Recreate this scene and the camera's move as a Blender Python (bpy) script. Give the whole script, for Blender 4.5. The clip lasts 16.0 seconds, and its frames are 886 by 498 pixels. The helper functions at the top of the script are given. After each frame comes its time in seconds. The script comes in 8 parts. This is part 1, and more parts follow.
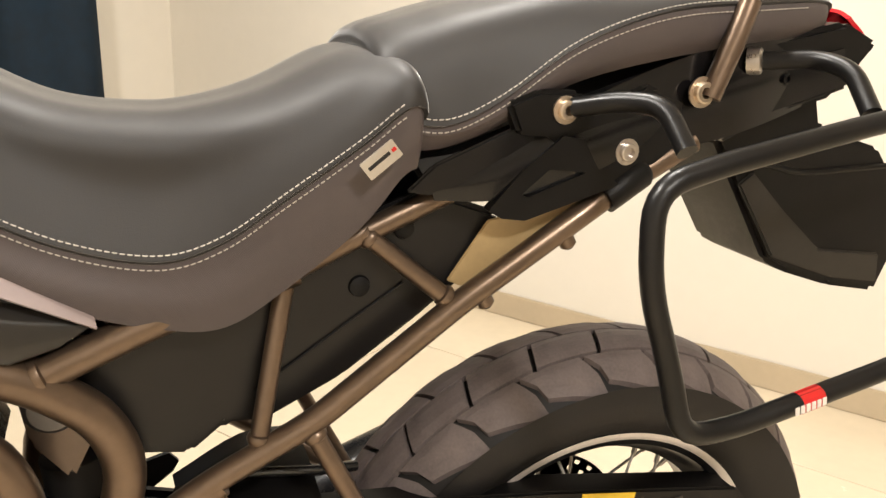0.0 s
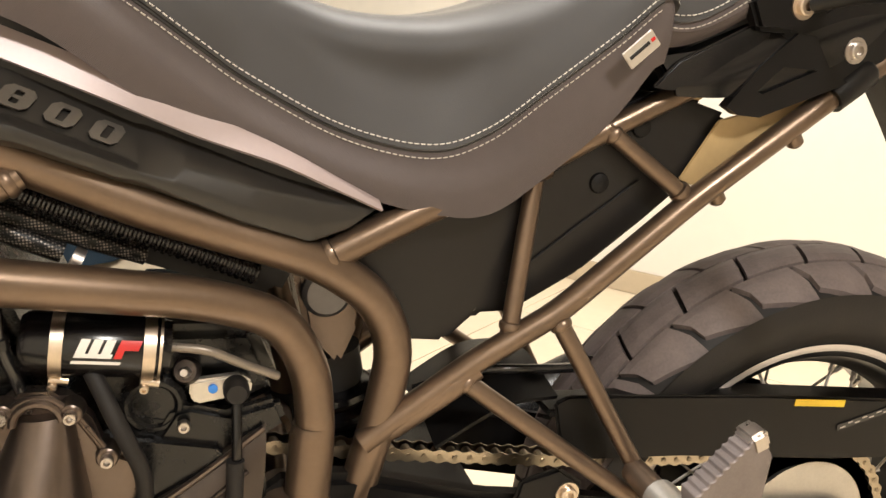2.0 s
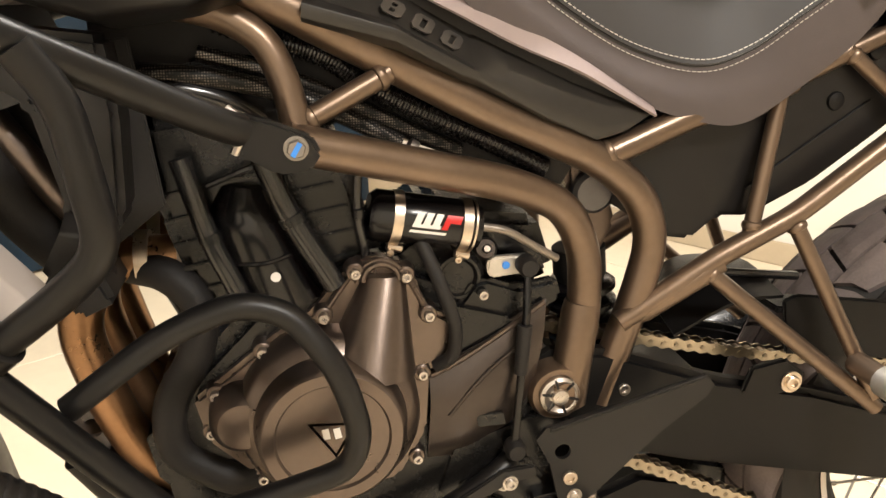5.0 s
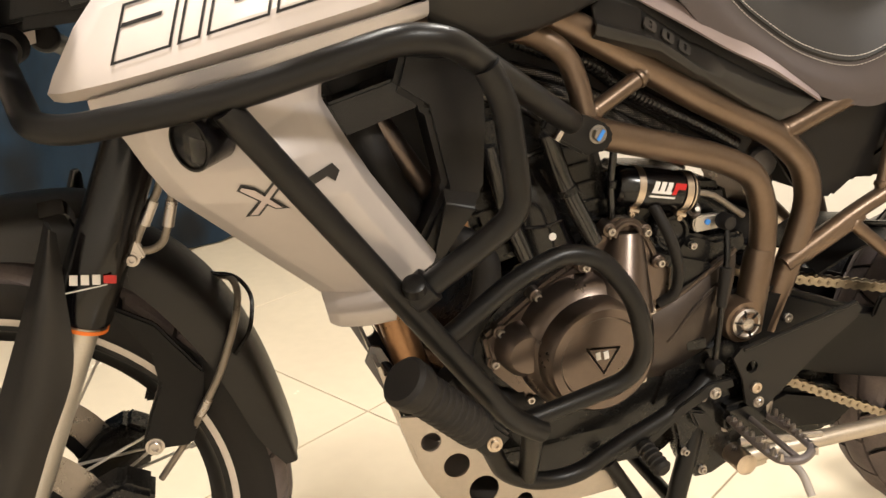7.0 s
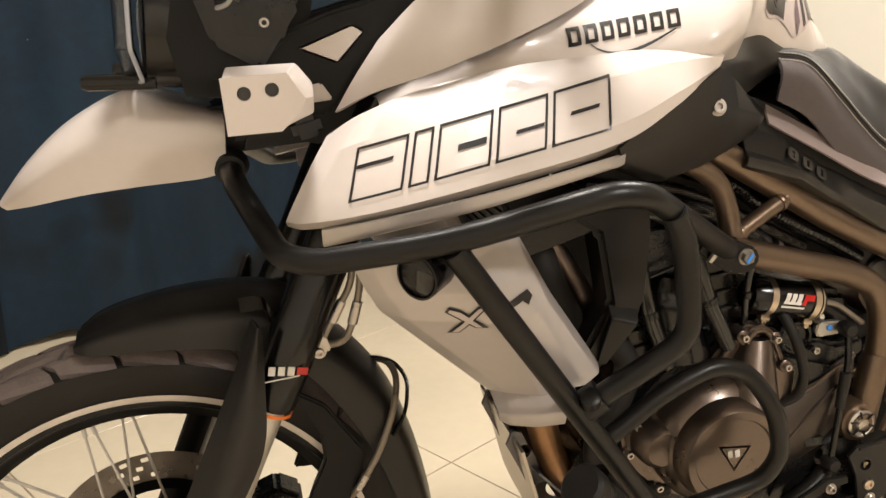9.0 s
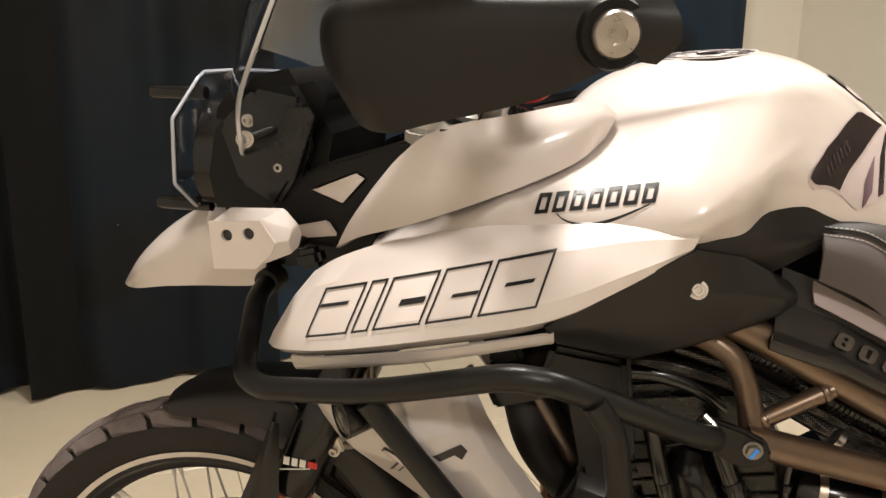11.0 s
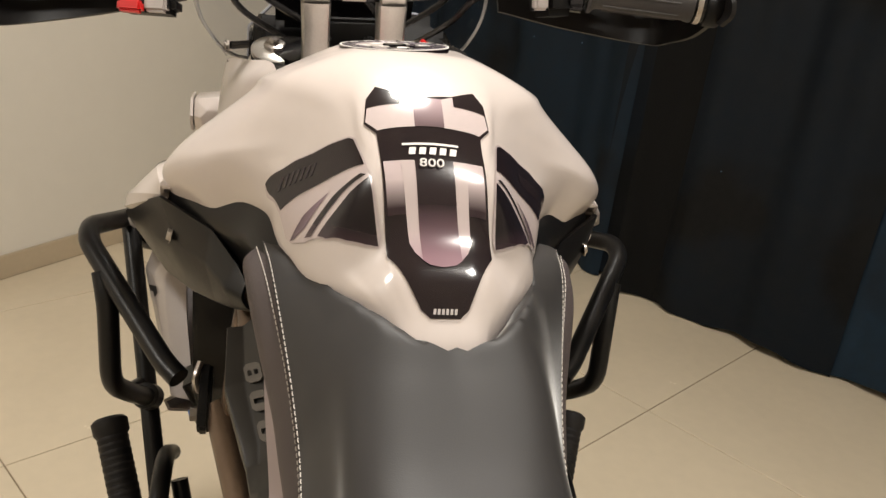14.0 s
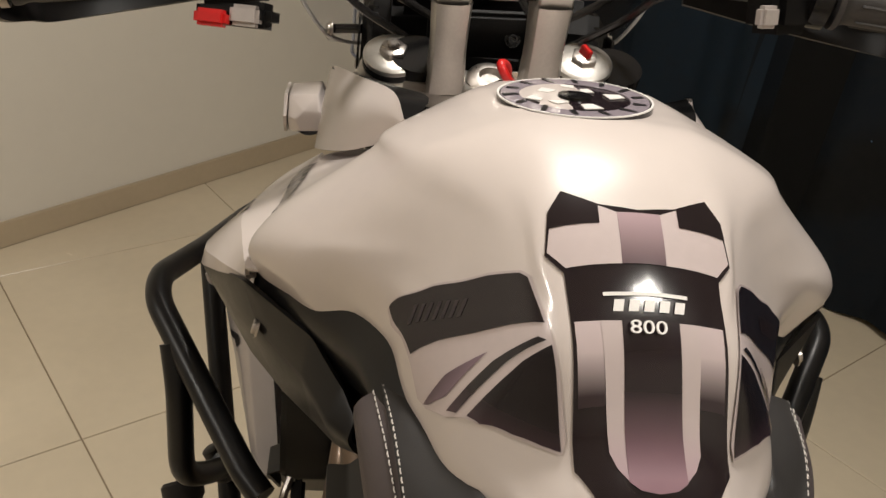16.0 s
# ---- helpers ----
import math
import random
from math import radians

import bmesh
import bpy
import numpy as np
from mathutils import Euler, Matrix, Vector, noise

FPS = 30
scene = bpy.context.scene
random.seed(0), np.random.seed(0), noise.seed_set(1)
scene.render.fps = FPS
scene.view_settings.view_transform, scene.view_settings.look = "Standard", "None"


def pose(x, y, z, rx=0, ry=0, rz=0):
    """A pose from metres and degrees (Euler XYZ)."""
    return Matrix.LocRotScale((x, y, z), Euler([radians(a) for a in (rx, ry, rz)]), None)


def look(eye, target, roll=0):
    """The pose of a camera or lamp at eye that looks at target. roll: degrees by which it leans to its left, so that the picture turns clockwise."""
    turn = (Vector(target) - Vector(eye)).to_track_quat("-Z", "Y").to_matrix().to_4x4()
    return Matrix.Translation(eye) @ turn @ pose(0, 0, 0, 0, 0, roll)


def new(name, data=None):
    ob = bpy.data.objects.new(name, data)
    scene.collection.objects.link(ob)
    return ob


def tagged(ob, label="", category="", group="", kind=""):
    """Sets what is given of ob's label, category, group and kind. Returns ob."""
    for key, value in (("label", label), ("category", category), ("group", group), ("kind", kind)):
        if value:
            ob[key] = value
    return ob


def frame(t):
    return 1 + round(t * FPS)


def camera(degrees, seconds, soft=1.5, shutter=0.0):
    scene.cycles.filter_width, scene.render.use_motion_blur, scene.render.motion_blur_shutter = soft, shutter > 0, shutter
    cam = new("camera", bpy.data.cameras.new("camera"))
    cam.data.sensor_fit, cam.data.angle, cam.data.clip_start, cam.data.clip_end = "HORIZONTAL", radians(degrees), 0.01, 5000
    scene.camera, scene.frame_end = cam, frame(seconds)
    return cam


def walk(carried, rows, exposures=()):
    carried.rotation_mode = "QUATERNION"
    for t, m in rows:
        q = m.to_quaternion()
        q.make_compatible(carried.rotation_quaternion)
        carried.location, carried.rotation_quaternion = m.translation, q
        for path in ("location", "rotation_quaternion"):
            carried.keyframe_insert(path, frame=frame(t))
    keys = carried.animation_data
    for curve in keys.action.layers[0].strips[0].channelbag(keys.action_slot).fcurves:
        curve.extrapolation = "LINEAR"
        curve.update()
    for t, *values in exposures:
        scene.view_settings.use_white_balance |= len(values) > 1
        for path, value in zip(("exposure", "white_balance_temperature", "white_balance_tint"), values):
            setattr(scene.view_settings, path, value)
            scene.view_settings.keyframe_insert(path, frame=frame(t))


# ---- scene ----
cam = camera(56.5, 16.0)
PATH = [
    (0, (0.493, 0.735, 1.061), (-0.232, -1.041, 0.492), 2.3),
    (0.5, (0.52, 0.732, 1.028), (-0.161, -1.064, 0.47), 1.7),
    (1, (0.556, 0.74, 1.002), (-0.074, -1.08, 0.461), 0.8),
    (1.5, (0.606, 0.746, 0.986), (0.013, -1.087, 0.451), 0.2),
    (2, (0.66, 0.747, 0.979), (0.093, -1.085, 0.412), 0.1),
    (2.5, (0.71, 0.741, 0.953), (0.194, -1.099, 0.363), -0.0),
    (3, (0.754, 0.72, 0.929), (0.305, -1.129, 0.313), -0.0),
    (3.5, (0.784, 0.706, 0.909), (0.388, -1.155, 0.291), 0.1),
    (3.7, (0.789, 0.711, 0.901), (0.434, -1.16, 0.289), -0.2),
    (5.8, (0.959, 0.95, 0.974), (0.595, -0.925, 0.381), -0.8),
    (6, (0.994, 0.973, 0.982), (0.615, -0.895, 0.378), -0.8),
    (6.5, (1.114, 0.995, 0.971), (0.672, -0.861, 0.37), -1.6),
    (7, (1.226, 0.971, 0.969), (0.742, -0.872, 0.359), -2.0),
    (7.5, (1.294, 0.947, 0.965), (0.776, -0.892, 0.372), -2.0),
    (8, (1.332, 0.936, 0.973), (0.821, -0.908, 0.393), -1.7),
    (8.5, (1.36, 0.947, 1.022), (0.882, -0.909, 0.451), -1.0),
    (9, (1.382, 0.991, 1.086), (0.963, -0.883, 0.529), -0.2),
    (9.2, (1.388, 1.019, 1.119), (1.0, -0.863, 0.565), 0.1),
    (11.3, (0.902, 0.994, 1.223), (1.497, -0.855, 0.747), 1.5),
    (11.5, (0.832, 0.939, 1.232), (1.558, -0.863, 0.759), 2.0),
    (12, (0.616, 0.814, 1.251), (1.684, -0.8, 0.745), 3.1),
    (12.5, (0.41, 0.65, 1.269), (1.773, -0.706, 0.718), 4.3),
    (13, (0.337, 0.445, 1.272), (1.941, -0.579, 0.655), 5.4),
    (13.5, (0.232, 0.285, 1.296), (1.983, -0.373, 0.589), 5.5),
    (14, (0.094, 0.129, 1.332), (1.898, -0.288, 0.575), 6.8),
    (14.5, (0.031, 0.074, 1.372), (1.841, -0.197, 0.565), 7.4),
    (15, (0.098, 0.084, 1.375), (1.891, -0.126, 0.514), 7.4),
    (15.5, (0.262, 0.135, 1.364), (2.03, -0.086, 0.455), 7.2),
    (16, (0.376, 0.164, 1.377), (2.111, -0.076, 0.411), 7.6),
]
walk(cam, [(t, look(eye, target, roll)) for t, eye, target, roll in PATH],
     [(0.0, 0.20), (1.5, 0.30), (2.3, 0.52), (3.5, 0.65), (7.0, 0.27), (9.0, -0.06), (11.5, -0.33), (13.0, -0.55), (14.0, -0.72), (14.5, -0.65), (15.5, -0.70), (16.0, -1.24)])

# ---- light ----
GRID = math.radians(33.15)          # the room stands at this angle to the motorcycle
GC, GS = math.cos(GRID), math.sin(GRID)
ROOM = Matrix.Rotation(GRID, 4, "Z")
A0, A1, B0, B1, HIGH = -1.60, 3.53, -2.85, 4.6, 2.62   # inner faces of the room along and across
SKEW = math.radians(14.7)           # the north wall runs off the square by this angle

world = bpy.data.worlds.new("night")
scene.world = world
world.use_nodes = True
world.node_tree.nodes["Background"].inputs[0].default_value = (0.015, 0.02, 0.035, 1)
world.node_tree.nodes["Background"].inputs[1].default_value = 0.3


def panel_light(a, b, watts, size):
    lamp = bpy.data.lights.new("ceiling_lamp", "AREA")
    lamp.shape, lamp.size, lamp.size_y, lamp.energy = "RECTANGLE", size, size, watts
    lamp.color = (1.0, 0.95, 0.88)
    ob = new("ceiling_lamp", lamp)
    ob.matrix_world = ROOM @ pose(a, b, HIGH - 0.035)
    return ob


LAMPS = ((1.00, -0.78, 0.24, 60), (1.15, 1.75, 0.36, 56), (-0.40, -0.50, 0.24, 37))
for la, lb, ls, watts in LAMPS:
    panel_light(la, lb, watts, ls)


# ---- materials ----
def mat(name, color, rough=0.5, metal=0.0, coat=0.0, var=0.0, scale=8.0, bump=0.0, bscale=200.0, spec=0.5, rvar=0.0, alpha=None, dist=0.001):
    m = bpy.data.materials.new(name)
    m.use_nodes = True
    t = m.node_tree
    p = t.nodes["Principled BSDF"]
    p.inputs["Base Color"].default_value = (*color, 1)
    p.inputs["Roughness"].default_value = rough
    p.inputs["Metallic"].default_value = metal
    p.inputs["Coat Weight"].default_value = coat
    p.inputs["Coat Roughness"].default_value = 0.06
    p.inputs["Specular IOR Level"].default_value = spec
    co = t.nodes.new("ShaderNodeTexCoord")
    if var or rvar:
        n1 = t.nodes.new("ShaderNodeTexNoise")
        n1.inputs["Scale"].default_value, n1.inputs["Detail"].default_value = scale, 5
        n2 = t.nodes.new("ShaderNodeTexNoise")
        n2.inputs["Scale"].default_value, n2.inputs["Detail"].default_value = scale * 11, 3
        t.links.new(co.outputs["Object"], n1.inputs["Vector"])
        t.links.new(co.outputs["Object"], n2.inputs["Vector"])
        add = t.nodes.new("ShaderNodeMath")
        add.operation = "MULTIPLY_ADD"
        add.inputs[1].default_value = 0.35
        t.links.new(n2.outputs["Fac"], add.inputs[0])
        half = t.nodes.new("ShaderNodeMath")
        half.operation = "MULTIPLY"
        half.inputs[1].default_value = 0.65
        t.links.new(n1.outputs["Fac"], half.inputs[0])
        t.links.new(half.outputs[0], add.inputs[2])
        if var:
            mr = t.nodes.new("ShaderNodeMapRange")
            mr.inputs["From Min"].default_value, mr.inputs["From Max"].default_value = 0.3, 0.7
            mr.inputs["To Min"].default_value, mr.inputs["To Max"].default_value = 1 - var, 1 + var
            t.links.new(add.outputs[0], mr.inputs["Value"])
            mix = t.nodes.new("ShaderNodeVectorMath")
            mix.operation = "SCALE"
            mix.inputs[0].default_value = color
            t.links.new(mr.outputs[0], mix.inputs["Scale"])
            t.links.new(mix.outputs[0], p.inputs["Base Color"])
        if rvar:
            rr = t.nodes.new("ShaderNodeMapRange")
            rr.inputs["From Min"].default_value, rr.inputs["From Max"].default_value = 0.3, 0.7
            rr.inputs["To Min"].default_value, rr.inputs["To Max"].default_value = max(rough - rvar, 0.02), rough + rvar
            t.links.new(add.outputs[0], rr.inputs["Value"])
            t.links.new(rr.outputs[0], p.inputs["Roughness"])
    if bump:
        nb = t.nodes.new("ShaderNodeTexNoise")
        nb.inputs["Scale"].default_value, nb.inputs["Detail"].default_value = bscale, 4
        t.links.new(co.outputs["Object"], nb.inputs["Vector"])
        b = t.nodes.new("ShaderNodeBump")
        b.inputs["Strength"].default_value, b.inputs["Distance"].default_value = bump, dist
        t.links.new(nb.outputs["Fac"], b.inputs["Height"])
        t.links.new(b.outputs[0], p.inputs["Normal"])
    return m


WHITE = mat("pearl_white_paint", (0.605, 0.535, 0.500), 0.34, 0.0, 0.6, 0.03, 5, 0.02, 900)
SHROUD = mat("satin_silver_paint", (0.50, 0.455, 0.44), 0.34, 0.25, 0.3, 0.05, 5, 0.05, 900)
BRONZE = mat("bronze_frame_paint", (0.166, 0.118, 0.085), 0.34, 0.78, 0.08, 0.12, 14, 0.08, 700, rvar=0.05)
BLACKTUBE = mat("black_powder_coat", (0.007, 0.0065, 0.0065), 0.34, 0.0, 0.0, 0.2, 20, 0.12, 900, spec=0.3, rvar=0.06)
PLASTIC = mat("black_moulded_plastic", (0.0055, 0.005, 0.005), 0.40, 0.0, 0.0, 0.18, 12, 0.2, 1400, spec=0.2, rvar=0.08)
GUARDPLASTIC = mat("grained_dark_plastic", (0.012, 0.0108, 0.0105), 0.40, 0.0, 0.0, 0.18, 12, 0.2, 1400, spec=0.4, rvar=0.06)
HANDGUARD = mat("black_handguard_plastic", (0.011, 0.0098, 0.0094), 0.36, 0.0, 0.0, 0.18, 12, 0.1, 1400, spec=0.26, rvar=0.06)
GLOSS = mat("black_gloss_plastic", (0.005, 0.0045, 0.005), 0.20, 0.0, 0.0, 0.15, 8, spec=0.42)
DARKENG = mat("black_engine_paint", (0.007, 0.0065, 0.0065), 0.25, 0.1, 0.0, 0.3, 25, 0.12, 500, spec=0.42, rvar=0.08)
COVER = mat("grey_magnesium_cover", (0.135, 0.106, 0.090), 0.30, 0.9, 0.1, 0.1, 16, 0.06, 800, rvar=0.05)
SPOKE = mat("bright_spoke_steel", (0.60, 0.56, 0.52), 0.35, 0.45, 0, 0.08, 60)
STEEL = mat("zinc_steel", (0.50, 0.46, 0.43), 0.32, 1.0, 0, 0.12, 60, rvar=0.1)
BRASSY = mat("yellow_zinc_steel", (0.58, 0.49, 0.40), 0.34, 1.0, 0, 0.12, 60, rvar=0.1)
ALU = mat("brushed_aluminium", (0.66, 0.63, 0.60), 0.33, 1.0, 0, 0.08, 30, 0.08, 600, rvar=0.08)
CAST = mat("silver_cast_alloy", (0.55, 0.52, 0.48), 0.4, 0.85, 0, 0.1, 30, 0.15, 500)
SKID = mat("skid_plate_aluminium", (0.46, 0.41, 0.36), 0.38, 0.85, 0, 0.1, 14, 0.08, 300, rvar=0.1)
RUBBER = mat("tyre_rubber", (0.015, 0.0135, 0.013), 0.55, 0, 0, 0.25, 20, 0.25, 500, spec=0.25, rvar=0.1)
KNOB = mat("worn_tread_rubber", (0.150, 0.122, 0.117), 0.6, 0, 0, 0.25, 30, 0.3, 400, spec=0.25, rvar=0.1)
GRIPMAT = mat("grip_rubber", (0.036, 0.032, 0.031), 0.55, 0, 0, 0.2, 40, 0.3, 700)
RIMBLACK = mat("black_anodised_rim", (0.015, 0.015, 0.016), 0.3, 0.6, 0, 0.15, 30)
RIMSTRIP = mat("silver_rim_tape", (0.62, 0.56, 0.52), 0.35, 0.3, 0, 0.08, 30)
HEADER = mat("heat_tinted_pipe", (0.30, 0.17, 0.09), 0.34, 0.9, 0, 0.15, 18, rvar=0.1)
CHAIN = mat("chain_steel", (0.42, 0.36, 0.28), 0.35, 1.0, 0, 0.2, 80, rvar=0.1)
RED = mat("red_plastic", (0.55, 0.012, 0.012), 0.3, 0, 0.2, 0.1, 20)
REDLENS = mat("red_lens", (0.6, 0.01, 0.02), 0.12, 0, 0.6, 0.06, 20)
ORANGE = mat("orange_anodised_ring", (0.75, 0.17, 0.02), 0.35, 0.2, 0, 0.08, 30)
BLUEP = mat("blue_paint_mark", (0.04, 0.24, 0.75), 0.5, 0, 0, 0.15, 120)
YELLOW = mat("yellow_label", (0.75, 0.52, 0.03), 0.4, 0, 0, 0.08, 40)
INK = mat("black_print", (0.012, 0.011, 0.012), 0.3, 0, 0.2, 0.1, 40)
PADBLACK = mat("gloss_black_decal", (0.014, 0.009, 0.011), 0.13, 0, 0.1, 0.2, 14)
PADWHITE = mat("gloss_white_decal", (0.52, 0.44, 0.43), 0.2, 0, 0.2, 0.05, 14)
INKWHITE = mat("white_print", (0.74, 0.71, 0.68), 0.4, 0, 0, 0.05, 40)
STITCH = mat("white_thread", (0.55, 0.51, 0.47), 0.7, 0, 0, 0.1, 200)
SWITCHGREY = mat("grey_switch_plastic", (0.42, 0.38, 0.36), 0.45, 0, 0, 0.08, 40)
LEATHER = mat("black_seat_vinyl", (0.021, 0.0189, 0.0184), 0.55, 0, 0, 0.10, 9, 0.12, 900, spec=0.46, rvar=0.04)
LEATHER.node_tree.nodes["Principled BSDF"].inputs["Sheen Weight"].default_value = 0.90
LEATHER.node_tree.nodes["Principled BSDF"].inputs["Sheen Roughness"].default_value = 0.25
HOSE = mat("black_corrugated_hose", (0.014, 0.013, 0.013), 0.19, 0, 0, 0.2, 40, spec=0.6)
DARK = mat("dark_cavity_metal", (0.010, 0.009, 0.009), 0.6, 0.1, 0, 0.3, 25)
DIGIT = mat("dull_metal_figures", (0.13, 0.12, 0.112), 0.38, 0.7, 0, 0.12, 30, rvar=0.08)
DUCT = mat("satin_black_duct", (0.009, 0.0082, 0.0082), 0.32, 0, 0, 0.12, 10, 0.1, 900, spec=0.32, rvar=0.05)
TANHOSE = mat("clear_sheathed_hose", (0.22, 0.185, 0.15), 0.32, 0.35, 0, 0.15, 60, rvar=0.08)
SPROCKET = mat("satin_brown_black_casing", (0.060, 0.048, 0.042), 0.33, 0.75, 0.1, 0.12, 16, 0.06, 800, rvar=0.05)
ENGGREY = mat("sheet_metal_guard", (0.15, 0.145, 0.15), 0.4, 0.75, 0, 0.12, 20, rvar=0.08)


def weave(name, color, size):
    """A fine ribbed vinyl."""
    m = mat(name, color, 0.55, 0, 0, 0.08, 9)
    t = m.node_tree
    p = t.nodes["Principled BSDF"]
    co = t.nodes.new("ShaderNodeTexCoord")
    w = t.nodes.new("ShaderNodeTexWave")
    w.bands_direction = "DIAGONAL"
    w.inputs["Scale"].default_value = size
    w2 = t.nodes.new("ShaderNodeTexWave")
    w2.bands_direction = "X"
    w2.inputs["Scale"].default_value = size * 1.1
    mul = t.nodes.new("ShaderNodeMath")
    mul.operation = "MULTIPLY"
    b = t.nodes.new("ShaderNodeBump")
    b.inputs["Strength"].default_value, b.inputs["Distance"].default_value = 0.5, 0.0008
    t.links.new(co.outputs["Object"], w.inputs["Vector"])
    t.links.new(co.outputs["Object"], w2.inputs["Vector"])
    t.links.new(w.outputs["Fac"], mul.inputs[0])
    t.links.new(w2.outputs["Fac"], mul.inputs[1])
    t.links.new(mul.outputs[0], b.inputs["Height"])
    t.links.new(b.outputs[0], p.inputs["Normal"])
    return m


SIDEVINYL = weave("grey_ribbed_seat_vinyl", (0.078, 0.062, 0.062), 420)


def braid(name):
    m = mat(name, (0.10, 0.09, 0.085), 0.35, 0.6)
    t = m.node_tree
    p = t.nodes["Principled BSDF"]
    co = t.nodes.new("ShaderNodeTexCoord")
    v = t.nodes.new("ShaderNodeTexVoronoi")
    v.inputs["Scale"].default_value = 430
    v.inputs["Randomness"].default_value = 0.18
    r = t.nodes.new("ShaderNodeValToRGB")
    r.color_ramp.elements[0].color = (0.34, 0.30, 0.27, 1)
    r.color_ramp.elements[1].position = 0.48
    r.color_ramp.elements[1].color = (0.01, 0.01, 0.01, 1)
    t.links.new(co.outputs["Object"], v.inputs["Vector"])
    t.links.new(v.outputs["Distance"], r.inputs[0])
    t.links.new(r.outputs[0], p.inputs["Base Color"])
    return m


BRAID = braid("braided_hose")


def glass(name, tint, rough=0.02):
    m = bpy.data.materials.new(name)
    m.use_nodes = True
    p = m.node_tree.nodes["Principled BSDF"]
    p.inputs["Base Color"].default_value = (*tint, 1)
    p.inputs["Roughness"].default_value = rough
    p.inputs["Transmission Weight"].default_value = 1.0
    p.inputs["IOR"].default_value = 1.45
    return m


CLEAR = glass("clear_polycarbonate", (0.93, 0.94, 0.97))
LENS = glass("lamp_lens", (0.9, 0.9, 0.88), 0.08)


# ---- building helpers ----
def part(name, bm, material, parent=None, label="", xf=None, sharp=40, smooth=True):
    """Links a bmesh as one mesh object under a thing or a part."""
    if xf is not None:
        bmesh.ops.transform(bm, matrix=xf, verts=bm.verts)
    bmesh.ops.recalc_face_normals(bm, faces=bm.faces)
    me = bpy.data.meshes.new(name)
    bm.to_mesh(me)
    bm.free()
    for m in material if isinstance(material, (list, tuple)) else (material,):
        me.materials.append(m)
    if smooth:
        me.polygons.foreach_set("use_smooth", [True] * len(me.polygons))
        me.set_sharp_from_angle(angle=math.radians(sharp))
    ob = new(name, me)
    if parent is not None:
        ob.parent = parent
    if label:
        tagged(ob, label)
    return ob


def rounded(points, fillet):
    """A polyline with its corners rounded."""
    pts = [Vector(p) for p in points]
    if fillet <= 0 or len(pts) < 3:
        return pts
    out = [pts[0]]
    for i in range(1, len(pts) - 1):
        a, b, c = pts[i - 1], pts[i], pts[i + 1]
        d = min(fillet, 0.46 * (a - b).length, 0.46 * (c - b).length)
        p, q = b + (a - b).normalized() * d, b + (c - b).normalized() * d
        n = 5
        for k in range(n + 1):
            s = k / n
            out.append((1 - s) ** 2 * p + 2 * s * (1 - s) * b + s * s * q)
    out.append(pts[-1])
    return out


def sweep(bm, pts, radii, seg=12, caps=True):
    ahead = (pts[1] - pts[0]).normalized()
    side = ahead.cross(Vector((0.31, 0.17, 0.93))).normalized()
    rings = []
    for i, p in enumerate(pts):
        a = pts[max(i - 1, 0)]
        b = pts[min(i + 1, len(pts) - 1)]
        d = (b - a).normalized()
        side = (side - d * side.dot(d)).normalized()
        up = d.cross(side)
        r = radii[i] if isinstance(radii, (list, tuple)) else radii
        rings.append([bm.verts.new(p + r * (math.cos(2 * math.pi * k / seg) * side + math.sin(2 * math.pi * k / seg) * up)) for k in range(seg)])
    for r0, r1 in zip(rings, rings[1:]):
        for k in range(seg):
            bm.faces.new((r0[k], r0[(k + 1) % seg], r1[(k + 1) % seg], r1[k]))
    if caps:
        bm.faces.new(rings[0][::-1])
        bm.faces.new(rings[-1])


def tube(points, r, fillet=0.03, seg=14, bm=None):
    bm = bm or bmesh.new()
    sweep(bm, rounded(points, fillet), r, seg)
    return bm


def lathe(profile, at, axis, seg=32, bm=None, closed=False):
    """Turns a profile of (along, radius) about an axis."""
    bm = bm or bmesh.new()
    axis = Vector(axis).normalized()
    u = axis.orthogonal().normalized()
    w = axis.cross(u)
    at = Vector(at)
    rings = []
    for h, r in profile:
        if r < 1e-6:
            rings.append([bm.verts.new(at + axis * h)])
        else:
            rings.append([bm.verts.new(at + axis * h + r * (math.cos(2 * math.pi * k / seg) * u + math.sin(2 * math.pi * k / seg) * w)) for k in range(seg)])
    pairs = list(zip(rings, rings[1:]))
    if closed:
        pairs.append((rings[-1], rings[0]))
    for r0, r1 in pairs:
        for k in range(seg):
            n = (k + 1) % seg
            if len(r0) == 1 and len(r1) == 1:
                continue
            if len(r0) == 1:
                bm.faces.new((r0[0], r1[n], r1[k]))
            elif len(r1) == 1:
                bm.faces.new((r0[k], r0[n], r1[0]))
            else:
                bm.faces.new((r0[k], r0[n], r1[n], r1[k]))
    if not closed:
        for r in (rings[0], rings[-1]):
            if len(r) > 1:
                bm.faces.new(r)
    return bm


